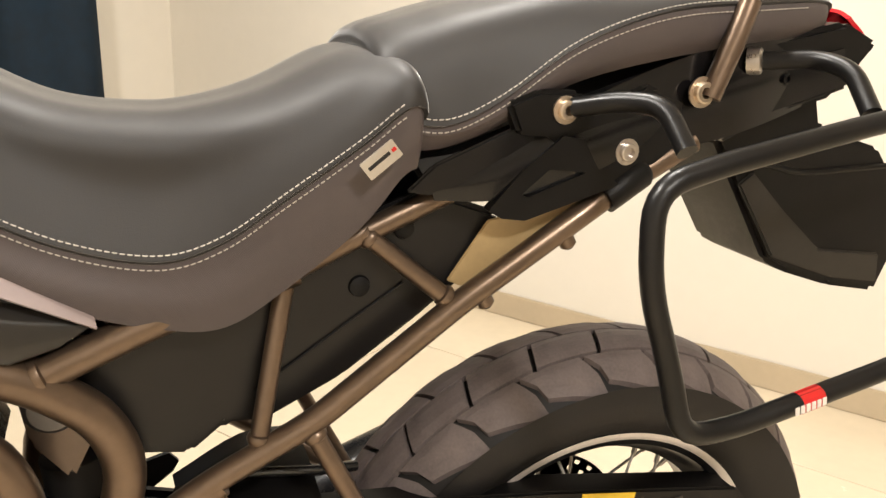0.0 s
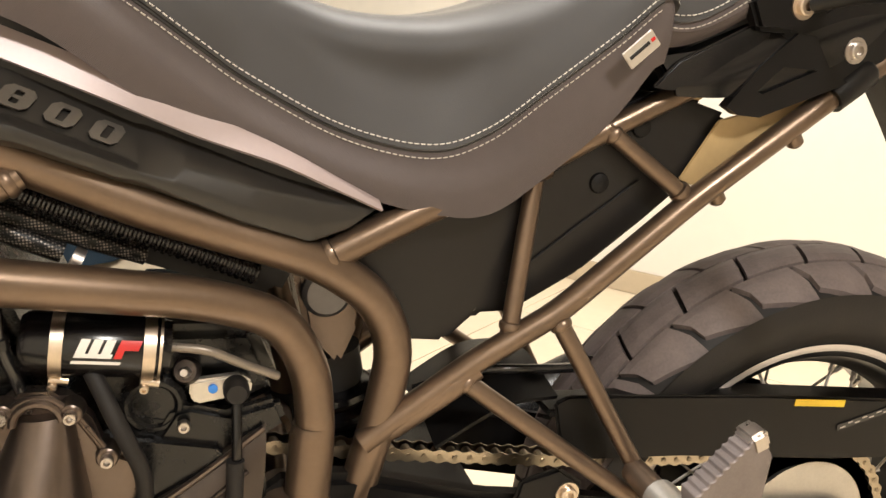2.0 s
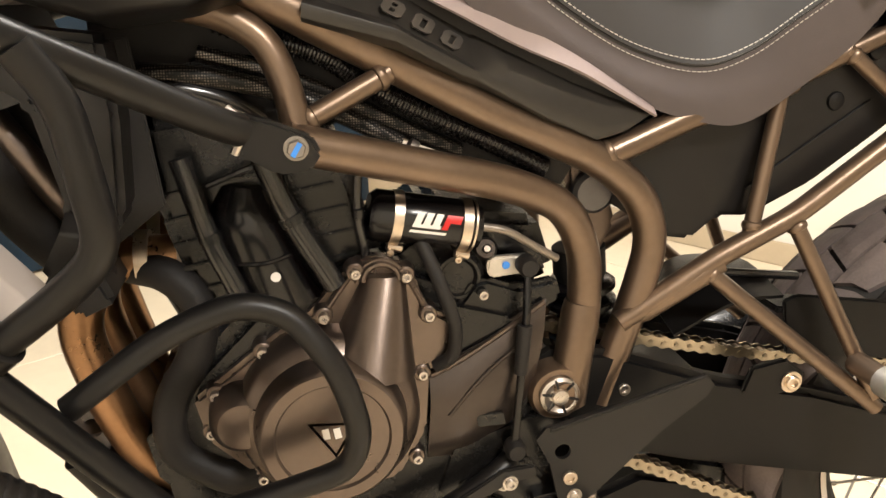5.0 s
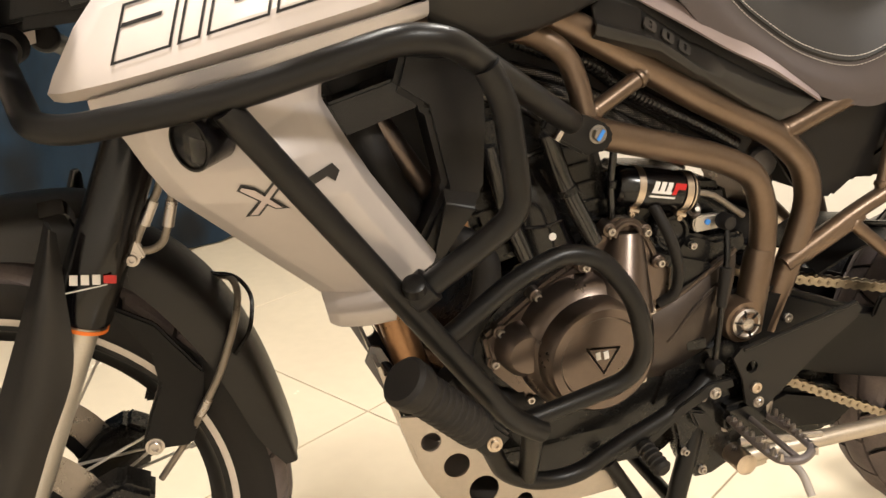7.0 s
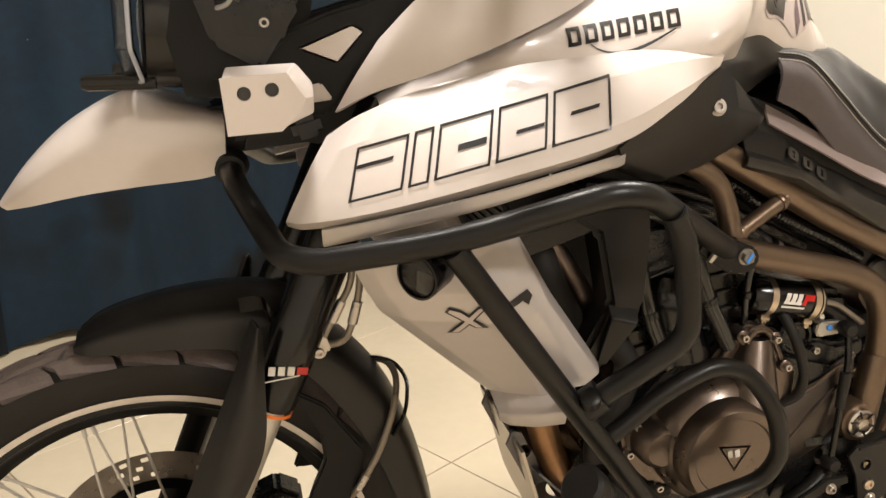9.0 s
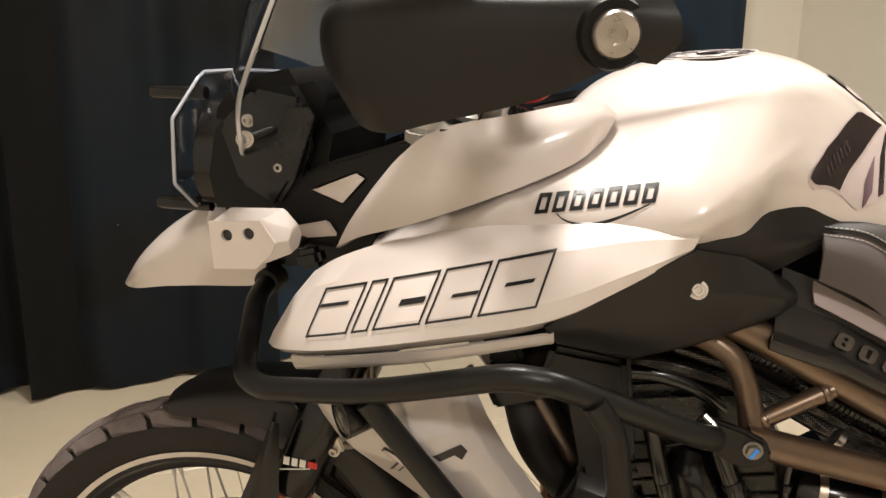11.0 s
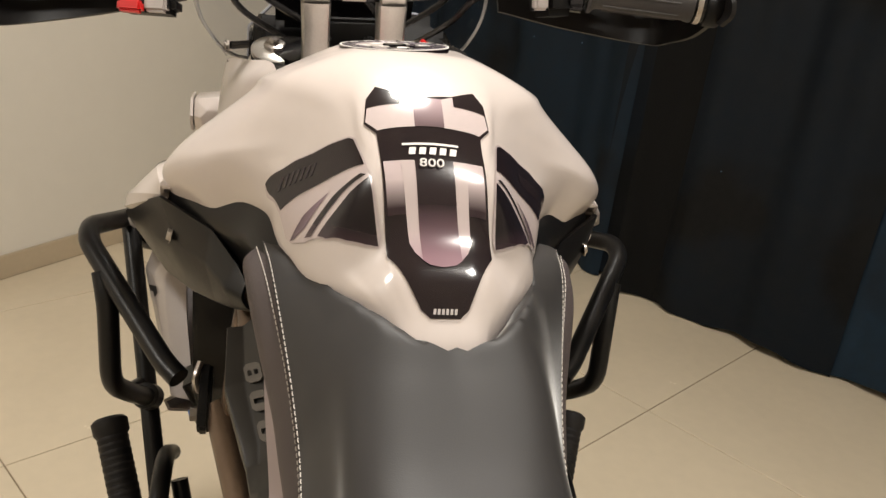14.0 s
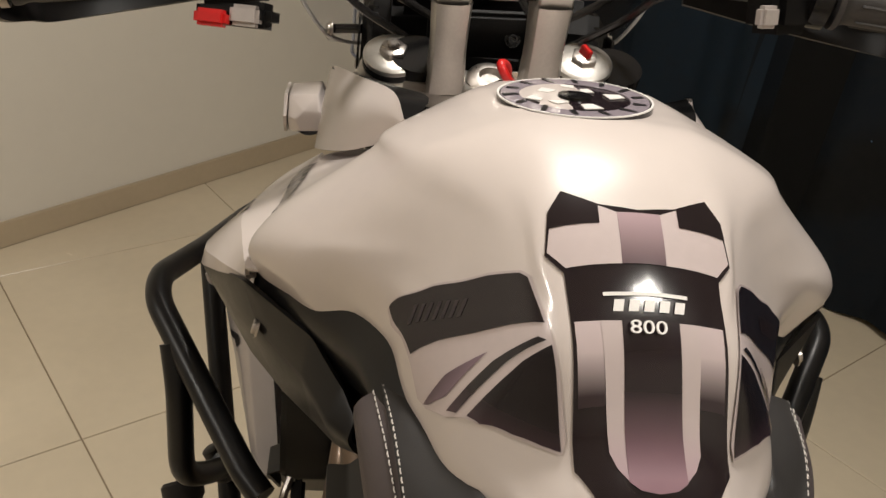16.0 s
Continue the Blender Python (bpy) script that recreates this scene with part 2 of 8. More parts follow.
def prism(poly, y0, y1, bevel=0.002, axis="y", bm=None, seg=2):
    """A plate: an outline drawn across an axis and given a thickness along it."""
    own = bmesh.new()
    put = {"y": lambda a, b, c: (a, c, b), "x": lambda a, b, c: (c, a, b), "z": lambda a, b, c: (a, b, c)}[axis]
    lo = [own.verts.new(put(a, b, y0)) for a, b in poly]
    hi = [own.verts.new(put(a, b, y1)) for a, b in poly]
    own.faces.new(lo)
    own.faces.new(hi[::-1])
    n = len(poly)
    for k in range(n):
        own.faces.new((lo[k], hi[k], hi[(k + 1) % n], lo[(k + 1) % n]))
    bmesh.ops.recalc_face_normals(own, faces=own.faces)
    if bevel:
        bmesh.ops.bevel(own, geom=own.edges[:], offset=bevel, segments=seg, affect="EDGES", clamp_overlap=True)
    return merge(bm, own)


def merge(bm, own):
    if bm is None:
        return own
    me = bpy.data.meshes.new("tmp")
    own.to_mesh(me)
    own.free()
    bm.from_mesh(me)
    bpy.data.meshes.remove(me)
    return bm


def box(center, size, rot=(0, 0, 0), bevel=0.002, bm=None, seg=2):
    own = bmesh.new()
    bmesh.ops.create_cube(own, size=1, matrix=pose(*center, *rot) @ Matrix.Diagonal((*size, 1)))
    if bevel:
        bmesh.ops.bevel(own, geom=own.edges[:], offset=bevel, segments=seg, affect="EDGES", clamp_overlap=True)
    return merge(bm, own)


def spline(ctrl, n):
    """A smooth line through control points (arrays), n steps a span."""
    c = np.array(ctrl, float)
    c = np.concatenate([[2 * c[0] - c[1]], c, [2 * c[-1] - c[-2]]])
    out = []
    for i in range(1, len(c) - 2):
        for k in range(n):
            s = k / n
            a, b, d, e = c[i - 1], c[i], c[i + 1], c[i + 2]
            out.append(0.5 * (2 * b + (d - a) * s + (2 * a - 5 * b + 4 * d - e) * s * s + (3 * b - a - 3 * d + e) * s ** 3))
    out.append(c[-2])
    return np.array(out)


def patch_grid(ctrl, nu=4, nv=4):
    g = np.array(ctrl, float)
    g = spline(g, nu)
    return np.swapaxes(spline(np.swapaxes(g, 0, 1), nv), 0, 1)


def patch(ctrl, nu=4, nv=4, mirror=False, thick=0.0, bm=None, flat=False):
    """A smooth sheet through a grid of control points, mirrored across y = 0 and thickened if asked."""
    own = bmesh.new()
    g = np.array(ctrl, float) if flat else patch_grid(ctrl, nu, nv)
    sides = (1, -1) if mirror else (1,)
    for s in sides:
        vs = [[own.verts.new((p[0], p[1] * s, p[2])) for p in row] for row in g]
        for i in range(len(vs) - 1):
            for j in range(len(vs[0]) - 1):
                q = (vs[i][j], vs[i + 1][j], vs[i + 1][j + 1], vs[i][j + 1])
                own.faces.new(q if s > 0 else q[::-1])
    bmesh.ops.remove_doubles(own, verts=own.verts, dist=1e-5)
    if thick:
        bmesh.ops.recalc_face_normals(own, faces=own.faces)
        bmesh.ops.solidify(own, geom=own.faces[:], thickness=thick)
    return merge(bm, own)


def faceted(rows, soft=0.002, thick=0.003, least=7):
    """A sheet of flat facets between control points, with its creases slightly rounded."""
    own = patch(rows, flat=True)
    own.normal_update()
    edges = [e for e in own.edges if len(e.link_faces) == 2 and e.calc_face_angle(0) > math.radians(least)]
    if edges and soft:
        bmesh.ops.bevel(own, geom=edges, offset=soft, segments=2, profile=0.5, affect="EDGES", clamp_overlap=True)
    bmesh.ops.recalc_face_normals(own, faces=own.faces)
    bmesh.ops.solidify(own, geom=own.faces[:], thickness=thick)
    return own


def ys(prof, x):
    return [(x, y, z) for y, z in prof]


def mirrored(bm):
    """Adds the mirror image across y = 0."""
    me = bpy.data.meshes.new("tmp")
    bm.to_mesh(me)
    me.transform(Matrix.Diagonal((1, -1, 1, 1)))
    me.flip_normals()
    bm.from_mesh(me)
    bpy.data.meshes.remove(me)
    return bm


def flipped(bm):
    bmesh.ops.transform(bm, matrix=Matrix.Diagonal((1, -1, 1, 1)), verts=bm.verts)
    bmesh.ops.reverse_faces(bm, faces=bm.faces)
    return bm


def both(name, make, material, parent, label="", xf=None, **k):
    """The same part on the left and on the right."""
    made = part(name, make(), material, parent, label, xf, **k)
    part(name, flipped(make()), material, parent, label, xf, **k)
    return made


def bolt(at, axis, r=0.006, h=0.005, material=STEEL, parent=None, xf=None, washer=True, name="bolt"):
    """A socket-headed bolt on a washer."""
    prof = []
    if washer:
        prof += [(0, r * 1.45), (h * 0.25, r * 1.45), (h * 0.27, r)]
    else:
        prof += [(0, r)]
    prof += [(h * 0.85, r), (h, r * 0.86), (h, r * 0.52), (h * 0.4, r * 0.48), (h * 0.4, 0)]
    return part(name, lathe(prof, at, axis, 16), material, parent, xf=xf, sharp=30)


def hexbolt(at, axis, r, h, material, parent, xf=None):
    bm = lathe([(0, r * 1.3), (h * 0.2, r * 1.3), (h * 0.21, r * 1.25)], at, axis, 20)
    lathe([(h * 0.2, r), (h * 0.9, r), (h, r * 0.9), (h, 0)], at, axis, 6, bm)
    return part("hex_bolt", bm, material, parent, xf=xf, sharp=20)


def letters(text, size, depth=0.0006):
    """Writing as a flat mesh in the plane of x and y, centred."""
    cu = bpy.data.curves.new("writing", "FONT")
    cu.body, cu.size, cu.align_x, cu.align_y, cu.extrude = text, size, "CENTER", "CENTER", depth
    cu.resolution_u = 3
    ob = new("writing", cu)
    bpy.context.view_layer.update()
    me = bpy.data.meshes.new_from_object(ob.evaluated_get(bpy.context.evaluated_depsgraph_get()))
    bm = bmesh.new()
    bm.from_mesh(me)
    bpy.data.objects.remove(ob)
    bpy.data.curves.remove(cu)
    bpy.data.meshes.remove(me)
    return bm


def lying(at, along, up):
    """The pose of a flat thing: its x along a direction, its y towards up."""
    a = Vector(along).normalized()
    n = a.cross(Vector(up)).normalized()
    u = n.cross(a)
    m = Matrix((a, u, n)).transposed().to_4x4()
    m.translation = Vector(at)
    return m
# ---- room ----
FLOORTILE = mat("beige_porcelain_tile", (0.67, 0.575, 0.43), 0.22, 0, 0, 0.05, 2.2, 0.015, 60, rvar=0.06)
GROUT = mat("brown_grout", (0.30, 0.235, 0.16), 0.8, 0, 0, 0.1, 30)
PLASTER = mat("cream_wall_paint", (0.76, 0.715, 0.635), 0.75, 0, 0, 0.025, 1.6, 0.12, 160)
SKIRT = mat("beige_skirting_tile", (0.50, 0.41, 0.29), 0.3, 0, 0, 0.06, 4)
CEIL = mat("white_ceiling_paint", (0.78, 0.75, 0.70), 0.8, 0, 0, 0.02, 2)
STRIPCLOTH = mat("brown_black_strip_cloth", (0.0015, 0.0014, 0.0013), 0.85, 0, 0, 0.3, 3, 0.3, 500)
CLOTH = mat("navy_curtain_cloth", (0.0145, 0.037, 0.067), 0.75, 0, 0, 0.35, 2.4, 0.3, 500, rvar=0.1)


def night_print(m, dark, start=0.49):
    """A dim print on the cloth: broad brown-black shapes over the blue, and a few small pale specks."""
    t = m.node_tree
    p = t.nodes["Principled BSDF"]
    base = p.inputs["Base Color"].links[0].from_socket
    co = t.nodes.new("ShaderNodeTexCoord")
    n = t.nodes.new("ShaderNodeTexNoise")
    n.inputs["Scale"].default_value, n.inputs["Detail"].default_value, n.inputs["Roughness"].default_value = 1.7, 3, 0.45
    mr = t.nodes.new("ShaderNodeMapRange")
    mr.inputs["From Min"].default_value, mr.inputs["From Max"].default_value = start, start + 0.07
    mr.inputs["To Min"].default_value, mr.inputs["To Max"].default_value = 0.0, 0.85
    mx = t.nodes.new("ShaderNodeMix")
    mx.data_type = "RGBA"
    mx.inputs["B"].default_value = (*dark, 1)
    v = t.nodes.new("ShaderNodeTexVoronoi")
    v.inputs["Scale"].default_value = 5.5
    lt = t.nodes.new("ShaderNodeMath")
    lt.operation = "LESS_THAN"
    lt.inputs[1].default_value = 0.016
    mx2 = t.nodes.new("ShaderNodeMix")
    mx2.data_type = "RGBA"
    mx2.inputs["B"].default_value = (0.16, 0.27, 0.42, 1)
    for a, b in ((co.outputs["Object"], n.inputs["Vector"]), (n.outputs["Fac"], mr.inputs["Value"]), (mr.outputs[0], mx.inputs["Factor"]), (base, mx.inputs["A"]),
                 (co.outputs["Object"], v.inputs["Vector"]), (v.outputs["Distance"], lt.inputs[0]), (lt.outputs[0], mx2.inputs["Factor"]),
                 (mx.outputs["Result"], mx2.inputs["A"]), (mx2.outputs["Result"], p.inputs["Base Color"])):
        t.links.new(a, b)


night_print(CLOTH, (0.0085, 0.0080, 0.0072), 0.57)
# the same navy cloth twice more, dimmer light put into its colour
CLOTH_DIM = mat("navy_curtain_cloth_dim", (0.0095, 0.0235, 0.0425), 0.75, 0, 0, 0.35, 2.4, 0.3, 500, rvar=0.1)
night_print(CLOTH_DIM, (0.0060, 0.0056, 0.0050), 0.52)
CLOTH_SHADED = mat("navy_curtain_cloth_shaded", (0.0038, 0.0088, 0.0160), 0.75, 0, 0, 0.35, 2.4, 0.3, 500, rvar=0.1)
night_print(CLOTH_SHADED, (0.0018, 0.0017, 0.0016), 0.47)


def slab(name, lo, hi, material, label, bevel=0.0, place=ROOM):
    c = [(l + h) / 2 for l, h in zip(lo, hi)]
    s = [h - l for l, h in zip(lo, hi)]
    ob = part(name, box(c, s, bevel=bevel), material, xf=place, smooth=False)
    return tagged(ob, label, "structure", kind="structure")


W = 0.15
floor_slab = slab("floor", (A0 - W, B0 - W, -0.12), (A1 + W, B1 + W, -0.003), GROUT, "beige porcelain tiled floor with narrow brown grout joints")
NORTH = ROOM @ Matrix.Translation((A1, B0, 0)) @ Matrix.Rotation(SKEW, 4, "Z")      # along this wall from the curtain corner
NLEN = (B1 - B0) / math.cos(SKEW) + 0.1
slab("wall_north", (0, -0.2, -0.003), (W, NLEN, HIGH), PLASTER, "plain cream painted wall above a tiled skirting", place=NORTH)
slab("wall_south", (A0 - W, B0 - W, -0.003), (A0, B1 + W, HIGH), PLASTER, "plain cream painted wall behind the rear wheel")
slab("wall_east", (A0, B0 - W, -0.003), (A1, B0, HIGH), PLASTER, "cream wall behind the dark curtain")
slab("wall_west", (A0, B1, -0.003), (A1, B1 + W, HIGH), PLASTER, "plain cream wall closing the room")
slab("ceiling", (A0 - W, B0 - W, HIGH), (A1 + W, B1 + W, HIGH + 0.12), CEIL, "plain white painted ceiling")


def skirting(lo, hi, place=ROOM):
    return slab("baseboard", lo, hi, SKIRT, "beige tile skirting along the wall", 0.003, place)


skirting((-0.012, 0, 0), (0, NLEN - 0.1, 0.085), NORTH)
skirting((A0, B0, 0), (A0 + 0.012, B1, 0.085))
skirting((A0 + 0.012, B0, 0), (A1 - 0.018, B0 + 0.012, 0.085))
skirting((A0 + 0.012, B1 - 0.012, 0), (A1 - NLEN * math.sin(SKEW), B1, 0.085))


def curtain(a0, a1, b, seedling, top=2.46, cloth=CLOTH):
    """A hanging cloth with deep uneven folds and a hem that breaks on the floor."""
    rnd = random.Random(seedling)
    bm = bmesh.new()
    n, rows = 190, 22
    ph = [rnd.uniform(0, 6.28) for _ in range(6)]
    cols = []
    for i in range(n + 1):
        s = i / n
        a = a0 + (a1 - a0) * s
        col = []
        for j in range(rows + 1):
            z = 0.006 + (top - 0.006) * j / rows
            low = 1 - z / top
            d = 0.040 * math.sin(12.5 * a + ph[0] + 0.5 * low * math.sin(3 * a + ph[4])) * (0.45 + 0.55 * math.sin(4.1 * a + ph[1]) ** 2)
            d += 0.007 * math.sin(37 * a + ph[2] + 1.4 * low) + 0.03 * low * math.sin(7.3 * a + ph[3])
            lift = 0.014 * (1 + math.sin(11 * a + ph[5])) * (1 if j == 0 else 0)
            col.append(bm.verts.new((a, b + d, z + lift)))
        cols.append(col)
    for c0, c1 in zip(cols, cols[1:]):
        for j in range(rows):
            bm.faces.new((c0[j], c1[j], c1[j + 1], c0[j + 1]))
    bmesh.ops.solidify(bm, geom=bm.faces[:], thickness=0.003)
    return part("curtain", bm, cloth, xf=ROOM, sharp=80)


tagged(curtain(-1.13, 0.98, -2.69, 3), "dark navy blue cloth curtain hanging in folds to the floor", "curtain", "curtains along the window wall")
# the next two lengths hang in less light, painted in by darker cloth
tagged(curtain(0.90, 1.92, -2.66, 8, cloth=CLOTH_SHADED), "dark navy blue cloth curtain hanging in folds to the floor", "curtain", "curtains along the window wall")
tagged(curtain(1.86, 3.34, -2.71, 12, cloth=CLOTH_DIM), "dark navy blue cloth curtain hanging in folds to the floor", "curtain", "curtains along the window wall")
# a narrow near-black strip, folded like the curtains and just before them
tagged(curtain(1.55, 1.75, -2.60, 5, cloth=STRIPCLOTH), "narrow gathered brown-black cloth strip in front of the dark curtains", "curtain", "curtains along the window wall")
rail = tagged(part("curtain_rail", tube([(-1.2, -2.68, 2.47), (3.40, -2.68, 2.47)], 0.014, 0), ALU, xf=ROOM), "slim metal rail carrying the dark curtains", "rail")
for ra in (-1.1, 0.8, 2.1, 3.3):
    part("bracket", box((ra, -2.76, 2.50), (0.02, 0.18, 0.02)), ALU, rail, xf=ROOM)

GLOW = bpy.data.materials.new("lamp_diffuser")
GLOW.use_nodes = True
gp = GLOW.node_tree.nodes["Principled BSDF"]
gp.inputs["Base Color"].default_value = (0.9, 0.85, 0.75, 1)
gp.inputs["Emission Color"].default_value = (1.0, 0.85, 0.66, 1)
gp.inputs["Emission Strength"].default_value = 6.0
for la, lb, ls, _ in LAMPS:
    body = part("ceiling_light", box((la, lb, HIGH - 0.012), (ls + 0.05, ls + 0.05, 0.024), bevel=0.004), CEIL, xf=ROOM)
    tagged(body, "square white ceiling panel light", "light", "ceiling lights")
    for sx, sy, w, h in ((0, 1, ls + 0.05, 0.02), (0, -1, ls + 0.05, 0.02), (1, 0, 0.02, ls + 0.05), (-1, 0, 0.02, ls + 0.05)):
        part("trim", box((la + sx * (ls / 2 + 0.015), lb + sy * (ls / 2 + 0.015), HIGH - 0.028), (w, h, 0.008), bevel=0.002), CEIL, body, xf=ROOM)
    part("diffuser", box((la, lb, HIGH - 0.026), (ls, ls, 0.004), bevel=0), GLOW, body, "glowing square diffuser", xf=ROOM)
# ---- motorcycle: wheels, frame, seat ----
bike = tagged(new("motorcycle"), "white adventure motorcycle with bronze tube frame on its centre stand", "motorcycle")
RA, FA = Vector((0.012, 0, 0.386)), Vector((1.543, 0, 0.360))      # axles
LEAN_BACK = math.radians(22.95)
FORK_UP = Vector((-math.sin(LEAN_BACK), 0, math.cos(LEAN_BACK)))
HEAD = Vector((1.163, 0, 1.12))
STEER = Matrix.Translation(HEAD) @ Matrix.Rotation(math.radians(2.5), 4, FORK_UP) @ Matrix.Translation(-HEAD)


def fork_x(z):
    return 1.374 - 0.4234 * (z - 0.70)


def crown(y, R, half, drop):
    return R - (abs(y) / half) ** 2.3 * drop


def tread_block(R, half, drop, y0, y1, ang, skew, kink, saw, deep):
    """One block of tread, curved with the tyre, its ends slanting and kinked, its outer edge stepped."""
    bm = bmesh.new()
    n, m = 4, 4
    top, low = [], []
    for i in range(n + 1):
        tr, lr = [], []
        edge = y1 - (y1 - y0) * saw * (i / n)
        for j in range(m + 1):
            v = j / m
            y = y0 + (edge - y0) * v
            a = skew * v - kink * ang * (1 - abs(2 * v - 1)) + ang * i / n
            r = crown(y, R, half, drop)
            ease = 0.0014 if i in (0, n) or j in (0, m) else 0.0
            tr.append(bm.verts.new(((r - ease) * math.sin(a), y, (r - ease) * math.cos(a))))
            lr.append(bm.verts.new(((r - deep) * math.sin(a), y * 0.985, (r - deep) * math.cos(a))))
        top.append(tr)
        low.append(lr)
    for i in range(n):
        for j in range(m):
            bm.faces.new((top[i][j], top[i + 1][j], top[i + 1][j + 1], top[i][j + 1]))
        for j in (0, m):
            bm.faces.new((top[i][j], low[i][j], low[i + 1][j], top[i + 1][j]))
    for j in range(m):
        for i in (0, n):
            bm.faces.new((top[i][j], top[i][j + 1], low[i][j + 1], low[i][j]))
    return bm


def shared(name, me, parent, m, label=""):
    ob = new(name, me)
    ob.parent = parent
    ob.matrix_basis = m
    if label:
        tagged(ob, label)
    return ob


def disc_bm(r0, r1, y, thick, holes, rows=7, sectors=96):
    """A brake disc with drilled holes."""
    bm = bmesh.new()
    g = {}
    for i in range(sectors):
        for j in range(rows + 1):
            a = 2 * math.pi * i / sectors
            r = r0 + (r1 - r0) * j / rows
            g[i, j] = bm.verts.new((r * math.sin(a), y, r * math.cos(a)))
    for i in range(sectors):
        for j in range(rows):
            if holes and (i % 6, j) in ((0, 1), (2, 3), (4, 5), (3, 1), (5, 3), (1, 5)) and (i // 6) % 2 == 0:
                continue
            bm.faces.new((g[i, j], g[(i + 1) % sectors, j], g[(i + 1) % sectors, j + 1], g[i, j + 1]))
    bmesh.ops.solidify(bm, geom=bm.faces[:], thickness=thick)
    return bm


def wheel(name, at, R, half, rim_r, drop, nblocks, front, xf, label):
    """A spoked wheel: hub, rim, spokes, tyre with its tread, discs or sprocket."""
    base = xf @ Matrix.Translation(at)
    hub_w = 0.06 if front else 0.075
    hub = part(name, lathe([(-hub_w, 0.0), (-hub_w, 0.03), (-hub_w + 0.012, 0.044), (-hub_w + 0.016, 0.05), (-hub_w + 0.022, 0.044), (-0.03, 0.03), (0.03, 0.03),
                            (hub_w - 0.022, 0.044), (hub_w - 0.016, 0.05), (hub_w - 0.012, 0.044), (hub_w, 0.03), (hub_w, 0)], (0, 0, 0), (0, 1, 0), 36), RIMBLACK, bike, label)
    hub.matrix_basis = base
    w = half * 0.74
    ty = [(-w * 0.9, rim_r - 0.004), (-w, rim_r + 0.004), (-half * 0.97, rim_r + (R - rim_r) * 0.28), (-half * 1.0, rim_r + (R - rim_r) * 0.5), (-half * 0.985, rim_r + (R - rim_r) * 0.64)]
    n = 12
    for k in range(n + 1):
        y = -half * 0.95 + 2 * half * 0.95 * k / n
        ty.append((y, crown(y, R, half, drop) - 0.0080))
    ty += [(-a, b) for a, b in reversed(ty[:5])]
    part("tyre", lathe(ty, (0, 0, 0), (0, 1, 0), 96, closed=True), RUBBER, hub, "black knobbly tyre, worn grey on the tread").matrix_basis = Matrix()
    rw = w * 0.95
    rim = [(-rw, rim_r), (-rw, rim_r - 0.004), (-rw + 0.004, rim_r - 0.017), (-rw * 0.55, rim_r - 0.024), (-rw * 0.4, rim_r - 0.036), (rw * 0.4, rim_r - 0.036), (rw * 0.55, rim_r - 0.024), (rw - 0.004, rim_r - 0.017), (rw, rim_r - 0.004), (rw, rim_r),
           (rw - 0.004, rim_r + 0.002), (rw * 0.6, rim_r - 0.012), (-rw * 0.6, rim_r - 0.012), (-rw + 0.004, rim_r + 0.002)]
    part("rim", lathe(rim, (0, 0, 0), (0, 1, 0), 96, closed=True), RIMBLACK, hub, "black anodised rim")
    for s in (1, -1):
        part("rim_tape", lathe([(s * (rw + 0.0012), rim_r - 0.0010), (s * (rw + 0.0012), rim_r - 0.0045), (s * (rw - 0.0006), rim_r - 0.0095), (s * (rw - 0.002), rim_r - 0.0095), (s * (rw - 0.001), rim_r - 0.002)], (0, 0, 0), (0, 1, 0), 96, closed=True), RIMSTRIP, hub, "silver reflective rim tape")
    # spokes: crossed pairs from both flanges
    count = 36 if front else 32
    for s in (1, -1):
        for lead in (1, -1):
            p = Vector((0.046 * math.sin(lead * 0.0), s * (hub_w - 0.016), 0.046))
            a = lead * math.radians(34)
            q = Vector((math.sin(a) * (rim_r - 0.03), s * 0.008, math.cos(a) * (rim_r - 0.03)))
            bm = tube([p, q], 0.0019, 0, 6)
            d = (q - p).normalized()
            sweep(bm, [q - d * 0.018, q + d * 0.004], 0.0034, 6)
            me = bpy.data.meshes.new("spoke")
            bm.to_mesh(me)
            bm.free()
            me.materials.append(SPOKE)
            for k in range(count // 4):
                ang = 2 * math.pi * (k + 0.25 * (lead + 1) * 0.5 + 0.125 * (s + 1)) / (count // 4)
                shared("spoke", me, hub, Matrix.Rotation(ang, 4, "Y"))
    # tread
    step = 2 * math.pi / nblocks
    kinds = []
    for s in (1, -1):
        kinds.append((tread_block(R, half, drop, s * 0.0015, s * half * 0.46, step * 0.93, step * 0.16, 0.0, 0.0, 0.0095), 0.0 if s > 0 else 0.5))
        kinds.append((tread_block(R, half, drop, s * half * 0.50, s * half * 0.97, step * 0.92, -step * 0.22, 0.06, 0.34, 0.0095), 0.47 if s > 0 else 0.97))
    for bm, off in kinds:
        bmesh.ops.recalc_face_normals(bm, faces=bm.faces)
        me = bpy.data.meshes.new("tread_block")
        bm.to_mesh(me)
        bm.free()
        me.materials.append(KNOB)
        for k in range(nblocks):
            shared("tread_block", me, hub, Matrix.Rotation(step * (k + off), 4, "Y"))
    if front:
        for s in (1, -1):
            part("brake_disc", disc_bm(0.112, 0.154, s * 0.066, 0.005, True), STEEL, hub, "drilled steel brake disc")
            car = disc_bm(0.05, 0.114, s * 0.064, 0.006, False, 4, 40)
            bmesh.ops.delete(car, geom=[f for f in car.faces if (int((math.atan2(f.calc_center_median().x, f.calc_center_median().z) + math.pi) / (2 * math.pi) * 40) % 8 in (2, 3, 4, 5)) and 0.066 < math.hypot(f.calc_center_median().x, f.calc_center_median().z) < 0.100], context="FACES")
            part("disc_carrier", car, RIMBLACK, hub)
